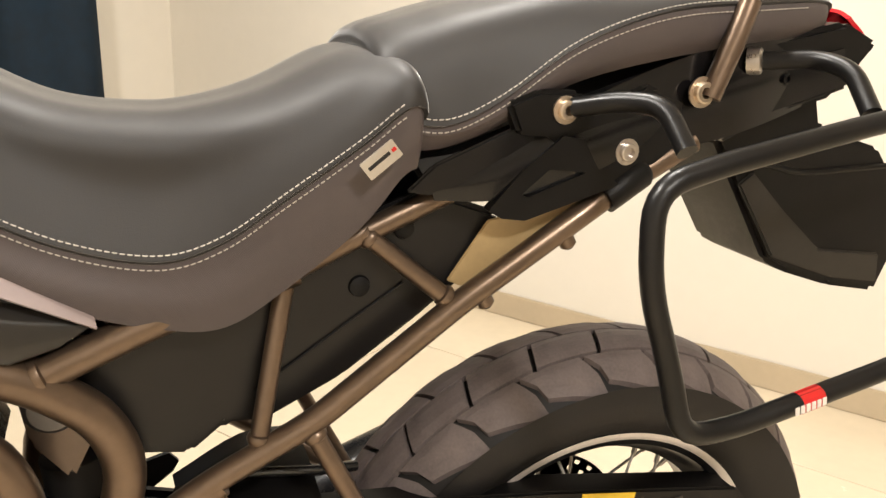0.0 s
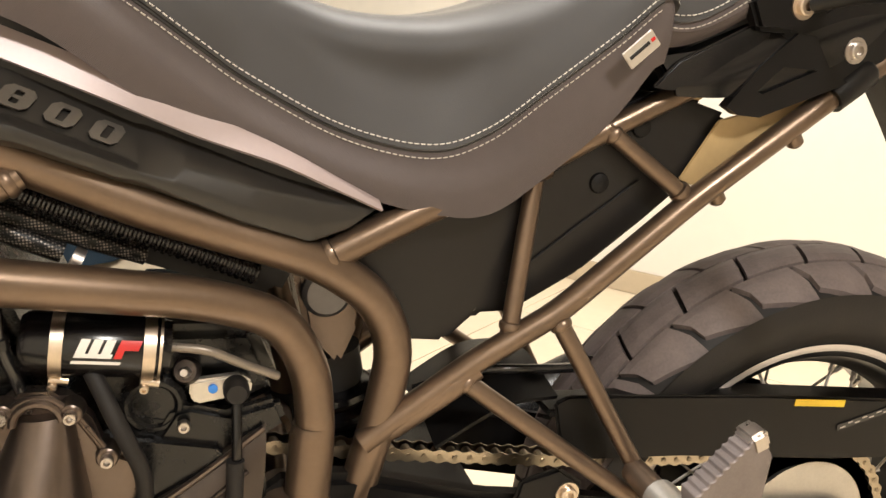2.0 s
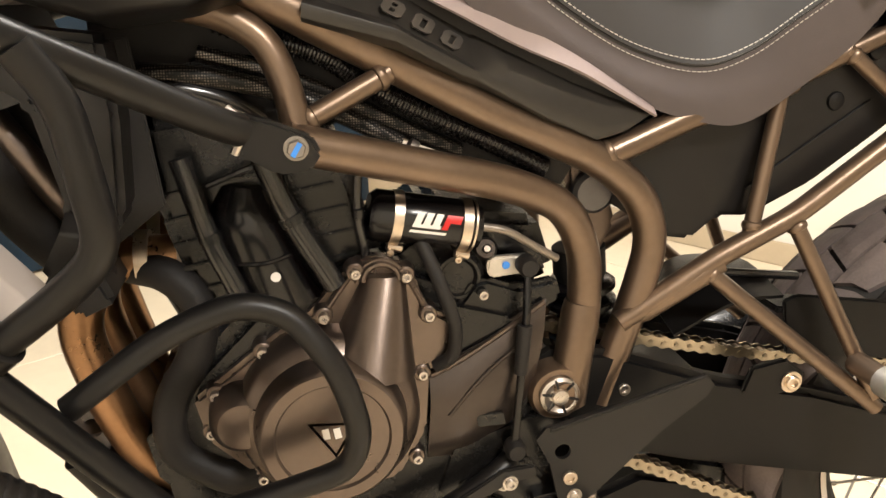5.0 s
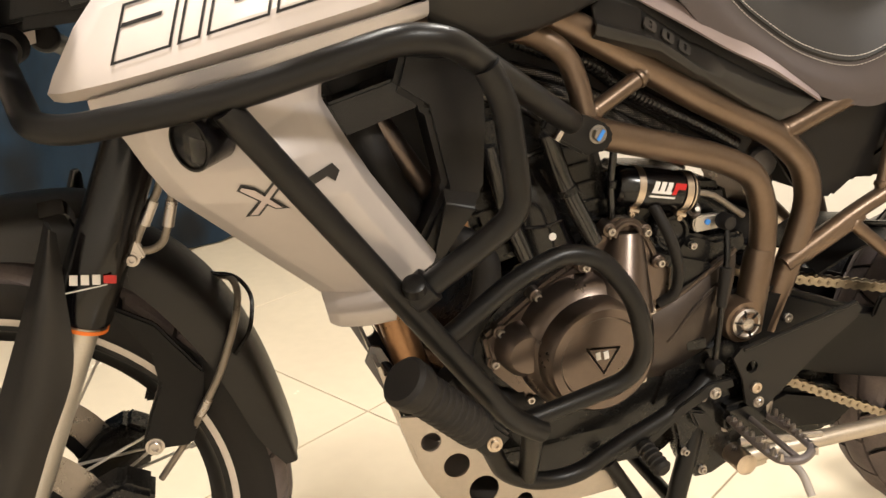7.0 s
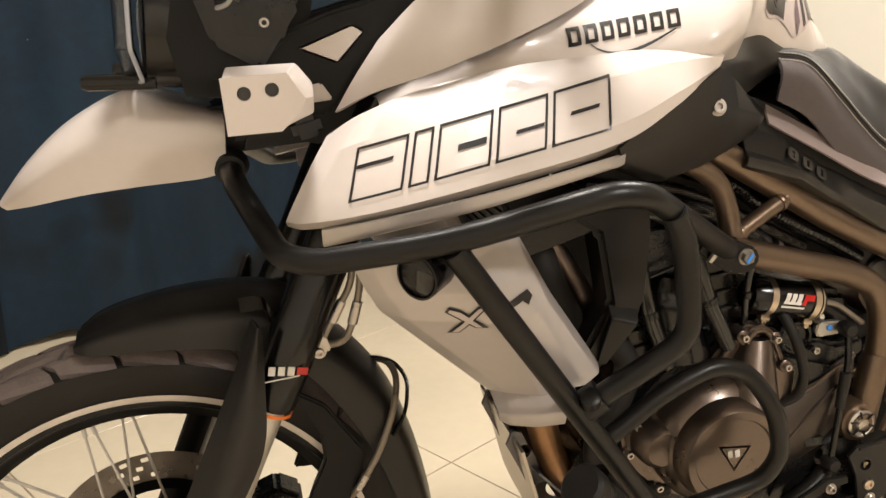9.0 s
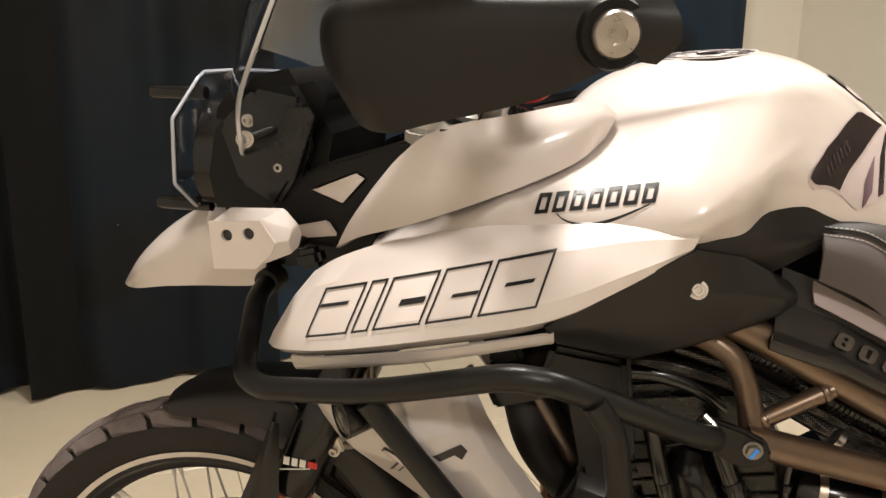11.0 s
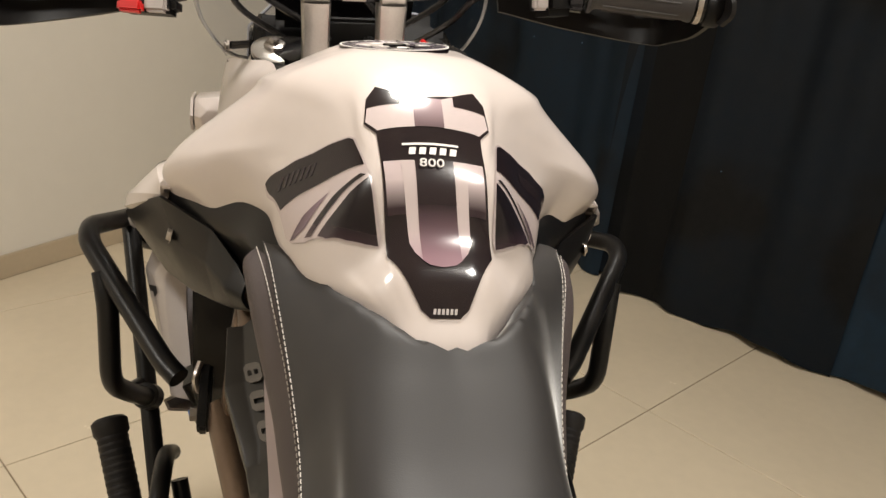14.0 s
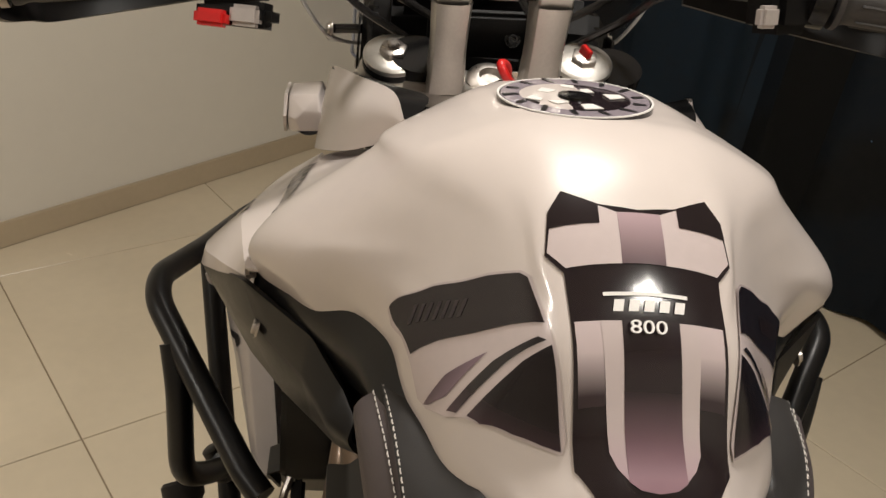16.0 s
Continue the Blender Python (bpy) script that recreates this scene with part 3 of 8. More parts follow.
        part("axle", lathe([(-0.13, 0.0), (-0.13, 0.014), (0.13, 0.014), (0.13, 0.0)], (0, 0, 0), (0, 1, 0), 18), STEEL, hub)
    else:
        part("brake_disc", disc_bm(0.09, 0.127, -0.085, 0.005, True), STEEL, hub, "drilled steel brake disc")
        part("sprocket_carrier", lathe([(0.06, 0.03), (0.06, 0.085), (0.07, 0.09), (0.075, 0.06), (0.078, 0.03)], (0, 0, 0), (0, 1, 0), 40), CAST, hub)
        spr = bmesh.new()
        teeth = 45
        ring_in = [spr.verts.new((0.07 * math.sin(2 * math.pi * k / (teeth * 2)), 0.062, 0.07 * math.cos(2 * math.pi * k / (teeth * 2)))) for k in range(teeth * 2)]
        ring_out = [spr.verts.new(((0.116 if k % 2 else 0.108) * math.sin(2 * math.pi * k / (teeth * 2)), 0.062, (0.116 if k % 2 else 0.108) * math.cos(2 * math.pi * k / (teeth * 2)))) for k in range(teeth * 2)]
        for k in range(teeth * 2):
            nn = (k + 1) % (teeth * 2)
            spr.faces.new((ring_in[k], ring_in[nn], ring_out[nn], ring_out[k]))
        bmesh.ops.solidify(spr, geom=spr.faces[:], thickness=0.006)
        part("sprocket", spr, CHAIN, hub)
        part("axle", lathe([(-0.14, 0.0), (-0.14, 0.016), (0.14, 0.016), (0.14, 0.0)], (0, 0, 0), (0, 1, 0), 18), STEEL, hub)
    return hub


wheel("rear_wheel", RA, 0.333, 0.081, 0.231, 0.046, 26, False, Matrix(), "spoked rear wheel with a wide knobbly tyre")
wheel("front_wheel", FA, 0.356, 0.047, 0.287, 0.030, 30, True, STEER, "large spoked front wheel with a narrow tyre")

# frame tubes, left and right
both("frame_tube", lambda: tube([(0.93, 0.146, 0.955), (0.87, 0.140, 0.930), (0.775, 0.130, 0.880), (0.69, 0.118, 0.834), (0.566, 0.100, 0.779), (0.517, 0.094, 0.738), (0.500, 0.090, 0.690), (0.513, 0.090, 0.633), (0.552, 0.090, 0.515)], 0.0172, 0.03, 18),
                 BRONZE, bike, "thick bronze painted main frame tube")
both("frame_tube", lambda: tube([(0.860, 0.172, 0.818), (0.78, 0.152, 0.796), (0.66, 0.122, 0.763), (0.600, 0.109, 0.735), (0.577, 0.105, 0.685), (0.576, 0.105, 0.61), (0.592, 0.105, 0.535)], 0.0170, 0.03, 18), BRONZE, bike, "thick bronze painted lower frame tube")
both("frame_tube", lambda: tube([(0.940, 0.146, 0.925), (0.905, 0.148, 0.918), (0.872, 0.152, 0.898), (0.857, 0.156, 0.862), (0.850, 0.160, 0.822)], 0.0128, 0.025, 14), BRONZE, bike)
both("frame_brace", lambda: tube([(0.848, 0.158, 0.830), (0.772, 0.138, 0.868)], 0.0098, 0, 12), BRONZE, bike)
both("frame_tube", lambda: tube([(0.568, 0.099, 0.777), (0.470, 0.092, 0.815), (0.36, 0.085, 0.845)], 0.0142, 0.02, 14), BRONZE, bike, "bronze seat support tube")
both("subframe_rail", lambda: tube([(0.535, 0.099, 0.605), (0.435, 0.101, 0.668), (0.350, 0.102, 0.710), (0.218, 0.102, 0.806), (0.058, 0.098, 0.905), (-0.02, 0.095, 0.945)], 0.0115, 0.02, 14), BRONZE, bike, "slanting bronze subframe rail")
both("subframe_rail", lambda: tube([(0.40, 0.080, 0.825), (0.317, 0.083, 0.865), (0.187, 0.083, 0.920), (0.0, 0.083, 0.985)], 0.0105, 0.02, 12), BRONZE, bike)
both("subframe_strut", lambda: tube([(0.303, 0.086, 0.874), (0.224, 0.100, 0.808)], 0.0085, 0, 12), BRONZE, bike)
both("subframe_strut", lambda: tube([(0.366, 0.080, 0.842), (0.397, 0.099, 0.692)], 0.0085, 0, 12), BRONZE, bike)
both("peg_hanger_tube", lambda: tube([(0.446, 0.102, 0.658), (0.250, 0.140, 0.498)], 0.0092, 0, 12), BRONZE, bike)
both("peg_hanger_tube", lambda: tube([(0.352, 0.103, 0.706), (0.255, 0.140, 0.512)], 0.0088, 0, 12), BRONZE, bike)
# sleeves where the thick tubes are joined
both("frame_sleeve", lambda: lathe([(0, 0.0175), (0.012, 0.0195), (0.11, 0.0205), (0.13, 0.0)], (0.578, 0.105, 0.635), (0.12, 0, -1), 20), BRONZE, bike, "swaged bronze tube sleeve")
both("frame_sleeve", lambda: lathe([(-0.015, 0.0), (-0.012, 0.011), (0.004, 0.0148), (0.075, 0.0148), (0.098, 0.0120), (0.10, 0)], (0.512, 0.095, 0.615), (-0.86, 0.05, 0.51), 18), BRONZE, bike, "swaged bronze tube sleeve")
for s in (1, -1):
    for p, d, r in (((0.566, 0.100, 0.779), (-0.93, -0.07, 0.36), 0.0165), ((0.848, 0.158, 0.830), (-0.89, -0.2, 0.42), 0.0122), ((0.772, 0.138, 0.868), (0.89, 0.2, -0.42), 0.0122),
                    ((0.224, 0.100, 0.808), (0.74, -0.1, 0.66), 0.0108), ((0.397, 0.099, 0.692), (-0.2, -0.1, 0.98), 0.0108), ((0.303, 0.086, 0.874), (-0.74, 0.1, -0.66), 0.0105),
                    ((0.446, 0.102, 0.658), (-0.77, 0.15, -0.62), 0.0118), ((0.352, 0.103, 0.706), (-0.44, 0.17, -0.88), 0.0112)):
        dv = Vector((d[0], d[1] * s, d[2])).normalized()
        part("weld", lathe([(0.004, r - 0.002), (0.0065, r - 0.0004), (0.009, r - 0.0001), (0.0115, r - 0.0006), (0.013, r - 0.003)], Vector((p[0], p[1] * s, p[2])), dv, 20), BRONZE, bike)
both("pivot_boss", lambda: lathe([(0.06, 0.0), (0.06, 0.026), (0.085, 0.030), (0.118, 0.030), (0.124, 0.027), (0.124, 0.021), (0.118, 0.021), (0.118, 0)], (0.606, 0, 0.543), (0, 1, 0), 32), BRONZE, bike, "bronze swingarm pivot boss")
both("pivot_cap", lambda: lathe([(0.117, 0.0), (0.117, 0.0205), (0.129, 0.0205), (0.131, 0.017), (0.127, 0.012), (0.127, 0.009), (0.133, 0.008), (0.134, 0.004), (0.134, 0)], (0.606, 0, 0.543), (0, 1, 0), 28), STEEL, bike, "slotted steel pivot cap")
for s in (1, -1):
    for k in range(6):
        a = k * math.pi / 3 + 0.3
        part("pivot_slot", box((0.606 + 0.0145 * math.sin(a), s * 0.1305, 0.543 + 0.0145 * math.cos(a)), (0.0022, 0.0035, 0.010), (0, math.degrees(a), 0), 0.0005), DARK, bike)
part("frame_crossbar", tube([(0.60, -0.13, 0.543), (0.60, 0.13, 0.543)], 0.014, 0), BRONZE, bike)
part("headstock", lathe([(0, 0.032), (0.16, 0.032)], (1.225, 0, 0.975), FORK_UP, 24), BRONZE, bike)
both("head_tube_brace", lambda: tube([(1.20, 0.03, 1.05), (1.05, 0.11, 1.0), (0.92, 0.145, 0.952)], 0.017, 0.03), BRONZE, bike)
both("head_tube_brace", lambda: tube([(1.23, 0.03, 0.98), (1.05, 0.12, 0.94), (0.93, 0.146, 0.924)], 0.0125, 0.03), BRONZE, bike)
# rail buttons under the subframe
for s in (1, -1):
    for bx, bz in ((0.195, 0.812), (0.115, 0.862)):
        part("rail_boss", lathe([(0, 0.008), (0.010, 0.008), (0.013, 0.005), (0.013, 0)], (bx, s * 0.101, bz), (-0.5, 0, -0.85), 14), BRONZE, bike)

# swingarm, chain guard, chain
swing = part("swingarm", prism([(0.640, 0.560), (0.600, 0.585), (0.540, 0.575), (0.42, 0.532), (0.30, 0.505), (0.12, 0.445), (-0.02, 0.430), (-0.065, 0.410), (-0.07, 0.370), (-0.03, 0.345), (0.10, 0.356), (0.28, 0.396), (0.45, 0.434), (0.60, 0.480), (0.64, 0.515)], 0.078, 0.106, 0.008), PLASTIC, bike, "black box-section swingarm")
part("swingarm_leg", flipped(prism([(0.640, 0.560), (0.600, 0.585), (0.42, 0.532), (0.30, 0.505), (0.12, 0.445), (-0.02, 0.430), (-0.065, 0.410), (-0.07, 0.370), (-0.03, 0.345), (0.10, 0.360), (0.28, 0.410), (0.45, 0.460), (0.60, 0.500)], 0.085, 0.108, 0.008)), PLASTIC, swing)
part("swingarm_bridge", box((0.47, 0, 0.50), (0.12, 0.19, 0.06), (0, -18, 0), 0.01), PLASTIC, swing)
guard = part("chain_guard", prism([(0.345, 0.612), (0.33, 0.618), (0.10, 0.585), (-0.145, 0.542), (-0.17, 0.515), (-0.16, 0.468), (0.0, 0.492), (0.20, 0.530), (0.335, 0.548)], 0.088, 0.094, 0.0025), PLASTIC, bike, "matt black chain guard beside the rear tyre")
part("guard_top", prism([(0.35, 0.604), (0.10, 0.578), (-0.15, 0.535), (-0.155, 0.528), (0.10, 0.570), (0.35, 0.596)], 0.045, 0.090, 0.002), PLASTIC, guard)
part("label", box((0.030, 0.0948, 0.5665), (0.068, 0.0008, 0.008), (0, -9.5, 0), 0.0002), YELLOW, guard, "yellow and grey warning label")
part("label_text", box((-0.033, 0.0951, 0.5385), (0.072, 0.0008, 0.0075), (0, 10.5, 0), 0.0002), INK, guard)
for k in range(7):
    part("label_line", box((-0.062 + 0.0095 * k, 0.0956, 0.5425 - 0.0018 * k * 0.95 + (0.003 if k % 2 else 0)), (0.0065, 0.0004, 0.0014), (0, 10.5, 0), 0), SWITCHGREY, guard)


def chain_link():
    bm = bmesh.new()
    p = 0.0159
    for y in (-0.0085, -0.006, 0.006, 0.0085):
        out = []
        for k in range(9):
            a = math.pi / 2 + math.pi * k / 8
            out.append((0.0072 * math.cos(a), 0.0072 * math.sin(a)))
        out.append((p / 2, -0.0048))
        for k in range(9):
            a = -math.pi / 2 + math.pi * k / 8
            out.append((p + 0.0072 * math.cos(a), 0.0072 * math.sin(a)))
        out.append((p / 2, 0.0048))
        if abs(y) > 0.007:
            prism(out, y - 0.0009, y + 0.0009, 0, "y", bm)
    for x in (0, p):
        lathe([(-0.0105, 0.0), (-0.0105, 0.0028), (0.0105, 0.0028), (0.0105, 0)], (x, 0, 0), (0, 1, 0), 8, bm)
        lathe([(-0.005, 0.005), (0.005, 0.005)], (x, 0, 0), (0, 1, 0), 10, bm)
    return bm


link_me = bpy.data.meshes.new("chain_link")
lb = chain_link()
lb.to_mesh(link_me)
lb.free()
link_me.materials.append(CHAIN)
FS = Vector((0.665, 0, 0.520))
run = []
for k in range(11):
    a = math.pi * (0.5 + k / 10) + 0.2
    run.append((FS.x - 0.035 * math.cos(a), FS.z + 0.035 * math.sin(a)))
run = [(0.64, 0.604), (0.50, 0.571), (0.332, 0.535), (0.18, 0.510), (0.012, 0.499)]
for k in range(1, 12):
    a = math.pi / 2 + math.pi * k / 12 * 0.95
    run.append((RA.x + 0.113 * math.cos(a), RA.z + 0.113 * math.sin(a)))
run += [(0.06, 0.283), (0.16, 0.285), (0.266, 0.311), (0.37, 0.358), (0.469, 0.406), (0.64, 0.482)]
line = [Vector((x, 0.062, z)) for x, z in run]
chain = None
dist, k = 0.0, 0
lens = [0.0]
for a, b in zip(line, line[1:]):
    lens.append(lens[-1] + (b - a).length)


def on_line(s):
    for i in range(len(line) - 1):
        if s <= lens[i + 1]:
            return line[i].lerp(line[i + 1], (s - lens[i]) / (lens[i + 1] - lens[i]))
    return line[-1]


chain = new("drive_chain")
chain.parent = bike
tagged(chain, "oiled steel roller chain")
while dist + 0.0159 < lens[-1]:
    a, b = on_line(dist), on_line(dist + 0.0159)
    d = (b - a).normalized()
    ang = math.atan2(-d.z, d.x)
    shared("chain_link", link_me, chain, Matrix.Translation(a) @ Matrix.Rotation(ang, 4, "Y"))
    dist += 0.0159

# seat
SEAT = [
    ys([(0, 1.045), (0.05, 1.045), (0.09, 1.044), (0.125, 1.042), (0.149, 1.035), (0.167, 1.018), (0.162, 0.985)], 0.800),
    ys([(0, 1.045), (0.05, 1.045), (0.09, 1.043), (0.122, 1.036), (0.140, 1.026), (0.158, 1.000), (0.153, 0.962)], 0.750),
    ys([(0, 1.044), (0.05, 1.045), (0.083, 1.038), (0.108, 1.014), (0.126, 0.983), (0.140, 0.948), (0.136, 0.915)], 0.690),
    ys([(0, 1.028), (0.052, 1.033), (0.083, 1.017), (0.103, 0.988), (0.118, 0.951), (0.132, 0.918), (0.129, 0.892)], 0.650),
    ys([(0, 1.007), (0.055, 1.009), (0.083, 0.996), (0.097, 0.965), (0.113, 0.921), (0.126, 0.891), (0.123, 0.868)], 0.610),
    ys([(0, 0.975), (0.06, 0.974), (0.085, 0.960), (0.0925, 0.930), (0.112, 0.881), (0.124, 0.853), (0.122, 0.834)], 0.540),
    ys([(0, 0.966), (0.06, 0.965), (0.088, 0.950), (0.0945, 0.914), (0.114, 0.863), (0.123, 0.832), (0.122, 0.811)], 0.470),
    ys([(0, 0.971), (0.06, 0.970), (0.09, 0.955), (0.0985, 0.923), (0.118, 0.876), (0.125, 0.835), (0.123, 0.808)], 0.420),
    ys([(0, 0.986), (0.06, 0.985), (0.095, 0.973), (0.1111, 0.948), (0.126, 0.911), (0.1294, 0.865), (0.126, 0.838)], 0.370),
    ys([(0, 1.014), (0.06, 1.013), (0.101, 1.003), (0.1209, 0.982), (0.134, 0.953), (0.1335, 0.912), (0.129, 0.884)], 0.312),
    ys([(0, 1.020), (0.06, 1.019), (0.106, 1.014), (0.132, 1.002), (0.140, 0.982), (0.139, 0.952), (0.130, 0.925)], 0.277),
    ys([(0, 1.010), (0.06, 1.009), (0.100, 1.004), (0.126, 0.993), (0.134, 0.978), (0.132, 0.953), (0.124, 0.932)], 0.262),
    ys([(0, 1.000), (0.05, 0.995), (0.085, 0.985), (0.110, 0.970), (0.118, 0.962), (0.115, 0.950), (0.108, 0.940)], 0.262),
]
def narrowed(rows):
    """The same section, drawn in towards the middle by up to a centimetre."""
    return [[(x, y - 0.010 * min(1.0, y / 0.06), z) for x, y, z in row] for row in rows]


def veer(x):
    """How far the rear of the tank and the nose of the seat stand off the middle."""
    u = min(1.0, max(0.0, (0.77 - x) / 0.11))
    return -0.009 * u * u * (3 - 2 * u)


def hollowed(grid):
    """The nose of the seat, drawn back round the tongue of the tank."""
    for row in grid:
        x = row[0][0]
        if x < 0.630:
            continue
        half = float(np.interp(x, [0.630, 0.6315, 0.634, 0.638, 0.644, 0.655, 0.675, 0.700, 0.722, 0.800], [0, 0.011, 0.018, 0.025, 0.031, 0.039, 0.054, 0.073, 0.086, 0.086]))
        edge = 1.018 + 0.116 * (x - 0.637)
        wide, high = row[:, 1].copy(), row[:, 2].copy()
        for k in range(16):
            y = half + wide[k] / wide[15] * (wide[15] - half)
            row[k][1] = y
            row[k][2] = min(float(np.interp(y, wide[:17], high[:17])), edge + (y - half) * 0.8)
        row[0][2] -= 0.010
        row[0][1] = max(0.0, row[0][1] - 0.003)
    return grid


sg = hollowed(patch_grid(narrowed(SEAT), 10, 5))
SPLIT = 20
seat_bm = patch(sg[:, :SPLIT + 1], mirror=True, flat=True, thick=-0.004)
for v in seat_bm.verts:
    v.co.y += veer(v.co.x) * min(1.0, max(0.0, (0.10 - abs(v.co.y)) / 0.05)) * min(1.0, max(0.0, (v.co.x - 0.50) / 0.10))
seat = part("rider_seat", seat_bm, LEATHER, bike, "smooth dark grey vinyl rider seat with white stitching", sharp=70)
for s in (1, -1):
    sk = sg[:, SPLIT:].copy()
    sk[:, :, 1] *= s
    part("side_panel", patch(sk, flat=True, thick=0.004), SIDEVINYL, seat, "ribbed grey vinyl seat side", sharp=70)


def stitches(rows, parent, s, lift=0.0012):
    """Lines of short white stitches along a seam."""
    bm = bmesh.new()
    for row in rows:
        pts = [Vector((p[0], p[1] * s, p[2])) for p in row]
        run_len = [0.0]
        for a, b in zip(pts, pts[1:]):
            run_len.append(run_len[-1] + (b - a).length)
        d = 0.0
        while d + 0.0036 < run_len[-1]:
            ends = []
            for q in (d, d + 0.0036):
                i = max(j for j in range(len(run_len)) if run_len[j] <= q)
                i = min(i, len(pts) - 2)
                f = (q - run_len[i]) / max(run_len[i + 1] - run_len[i], 1e-9)
                ends.append(pts[i].lerp(pts[i + 1], f))
            sweep(bm, [ends[0], (ends[0] + ends[1]) / 2 + Vector((0, s * 0.0004, 0)), ends[1]], 0.00055, 5)
            d += 0.0054
    return part("stitching", bm, STITCH, parent, "double row of white thread")


def off_rows(grid, j, shift, out, way=(0, 1.0, 0.12)):
    """A line along column j of a grid, moved along the column and outwards."""
    rows = []
    for row in grid:
        a, b = (row[j - 1], row[j]) if shift < 0 else (row[j], row[min(j + 1, len(row) - 1)])
        d = (b - a) / max(np.linalg.norm(b - a), 1e-9)
        n = np.array(way)
        rows.append(row[j] + d * shift + n * out)
    return rows


for s in (1, -1):
    stitches([off_rows(sg[:101], SPLIT, -0.0050, 0.0050, (0, 0.95, 0.3)), off_rows(sg[:101], SPLIT, 0.0058, 0.0014)], seat, s)
    part("piping", tube([(p[0], s * p[1], p[2]) for p in off_rows(sg[:101], SPLIT, 0.0, 0.0002)], 0.0017, 0, 8), LEATHER, seat)
part("seat_tag", box((0.303, 0.1445, 0.945), (0.032, 0.002, 0.016), (0, 38, 0), 0.0006), ALU, seat, "small woven tag on the seat seam")
part("seat_tag_mark", box((0.305, 0.1458, 0.9440), (0.021, 0.0008, 0.003), (0, 38, 0), 0.0002), INK, seat)
part("seat_tag_mark", box((0.2935, 0.1458, 0.953), (0.004, 0.0008, 0.003), (0, 38, 0), 0.0002), RED, seat)

PILLION = [
    ys([(0, 0.990), (0.06, 0.985), (0.10, 0.975), (0.118, 0.966), (0.118, 0.958), (0.112, 0.945)], 0.262),
    ys([(0, 1.032), (0.06, 1.027), (0.098, 1.012), (0.120, 0.972), (0.121, 0.960), (0.114, 0.945)], 0.286),
    ys([(0, 1.050), (0.06, 1.047), (0.104, 1.030), (0.125, 0.965), (0.124, 0.956), (0.115, 0.945)], 0.240),
    ys([(0, 1.064), (0.06, 1.061), (0.105, 1.046), (0.127, 0.986), (0.126, 0.972), (0.116, 0.962)], 0.190),
    ys([(0, 1.078), (0.06, 1.076), (0.105, 1.066), (0.128, 1.032), (0.127, 1.010), (0.116, 0.998)], 0.120),
    ys([(0, 1.086), (0.06, 1.084), (0.105, 1.076), (0.128, 1.062), (0.127, 1.036), (0.115, 1.020)], 0.030),
    ys([(0, 1.092), (0.06, 1.090), (0.100, 1.083), (0.120, 1.072), (0.120, 1.050), (0.108, 1.036)], -0.080),
    ys([(0, 1.094), (0.05, 1.092), (0.085, 1.086), (0.100, 1.076), (0.100, 1.058), (0.09, 1.046)], -0.170),
    ys([(0, 1.070), (0.04, 1.069), (0.06, 1.066), (0.07, 1.062), (0.07, 1.055), (0.06, 1.05)], -0.200),
]
pg = patch_grid(narrowed(PILLION), 5, 5)
pseat = part("pillion_seat", patch(pg[:, :16], mirror=True, flat=True, thick=-0.004), LEATHER, bike, "raised dark grey vinyl pillion seat", sharp=70)
for s in (1, -1):
    sk = pg[:, 15:].copy()
    sk[:, :, 1] *= s
    part("side_panel", patch(sk, flat=True, thick=0.004), SIDEVINYL, pseat, "ribbed grey vinyl seat side", sharp=70)
    stitches([off_rows(pg[8:34], 15, -0.0048, 0.0050, (0, 0.95, 0.3)), off_rows(pg[8:34], 15, 0.0050, 0.0012)], pseat, s)

for top in (seat, pseat):
    for ob in (top, *[o for o in bpy.data.objects if o.parent == top]):
        ob.data.transform(Matrix.Translation((0, -0.007, 0)))

# folded passenger footpeg
def passenger_peg():
    poly = [(0.297, 0.556), (0.272, 0.528), (0.215, 0.520), (0.214, 0.580), (0.206, 0.636), (0.226, 0.664)]
    n = 9
    for k in range(n):
        f = k / n
        x, z = 0.233 + (0.308 - 0.233) * f, 0.658 + (0.598 - 0.658) * f
        poly += [(x, z), (x + 0.0060, z - 0.0004), (x + 0.0062, z - 0.0050)]
    poly.append((0.306, 0.596))
    poly = [(0.272 + (x - 0.285) * 0.72, 0.552 + (z - 0.552) * 0.78) for x, z in poly]
    return prism(poly, 0.222, 0.244, 0.0015, seg=1)


ppeg = part("passenger_footpeg", passenger_peg(), mat("worn_grey_alloy", (0.17, 0.145, 0.14), 0.45, 0.4, 0, 0.2, 40, 0.2, 300, rvar=0.1), bike, "folded grey alloy passenger footpeg with serrated edge", sharp=30)
part("peg_cap", box((0.229, 0.233, 0.632), (0.019, 0.026, 0.020), (0, 20, 0), 0.004), STEEL, ppeg)
part("peg_pivot", lathe([(0, 0.0), (0, 0.017), (0.05, 0.017), (0.052, 0.014), (0.052, 0)], (0.279, 0.180, 0.552), (0, 1, 0), 20), CAST, ppeg)
part("peg_stay", tube([(0.279, 0.135, 0.552), (0.279, 0.190, 0.552)], 0.013, 0, 14), BRONZE, ppeg)
# ---- motorcycle: tank and panels ----
from mathutils.bvhtree import BVHTree

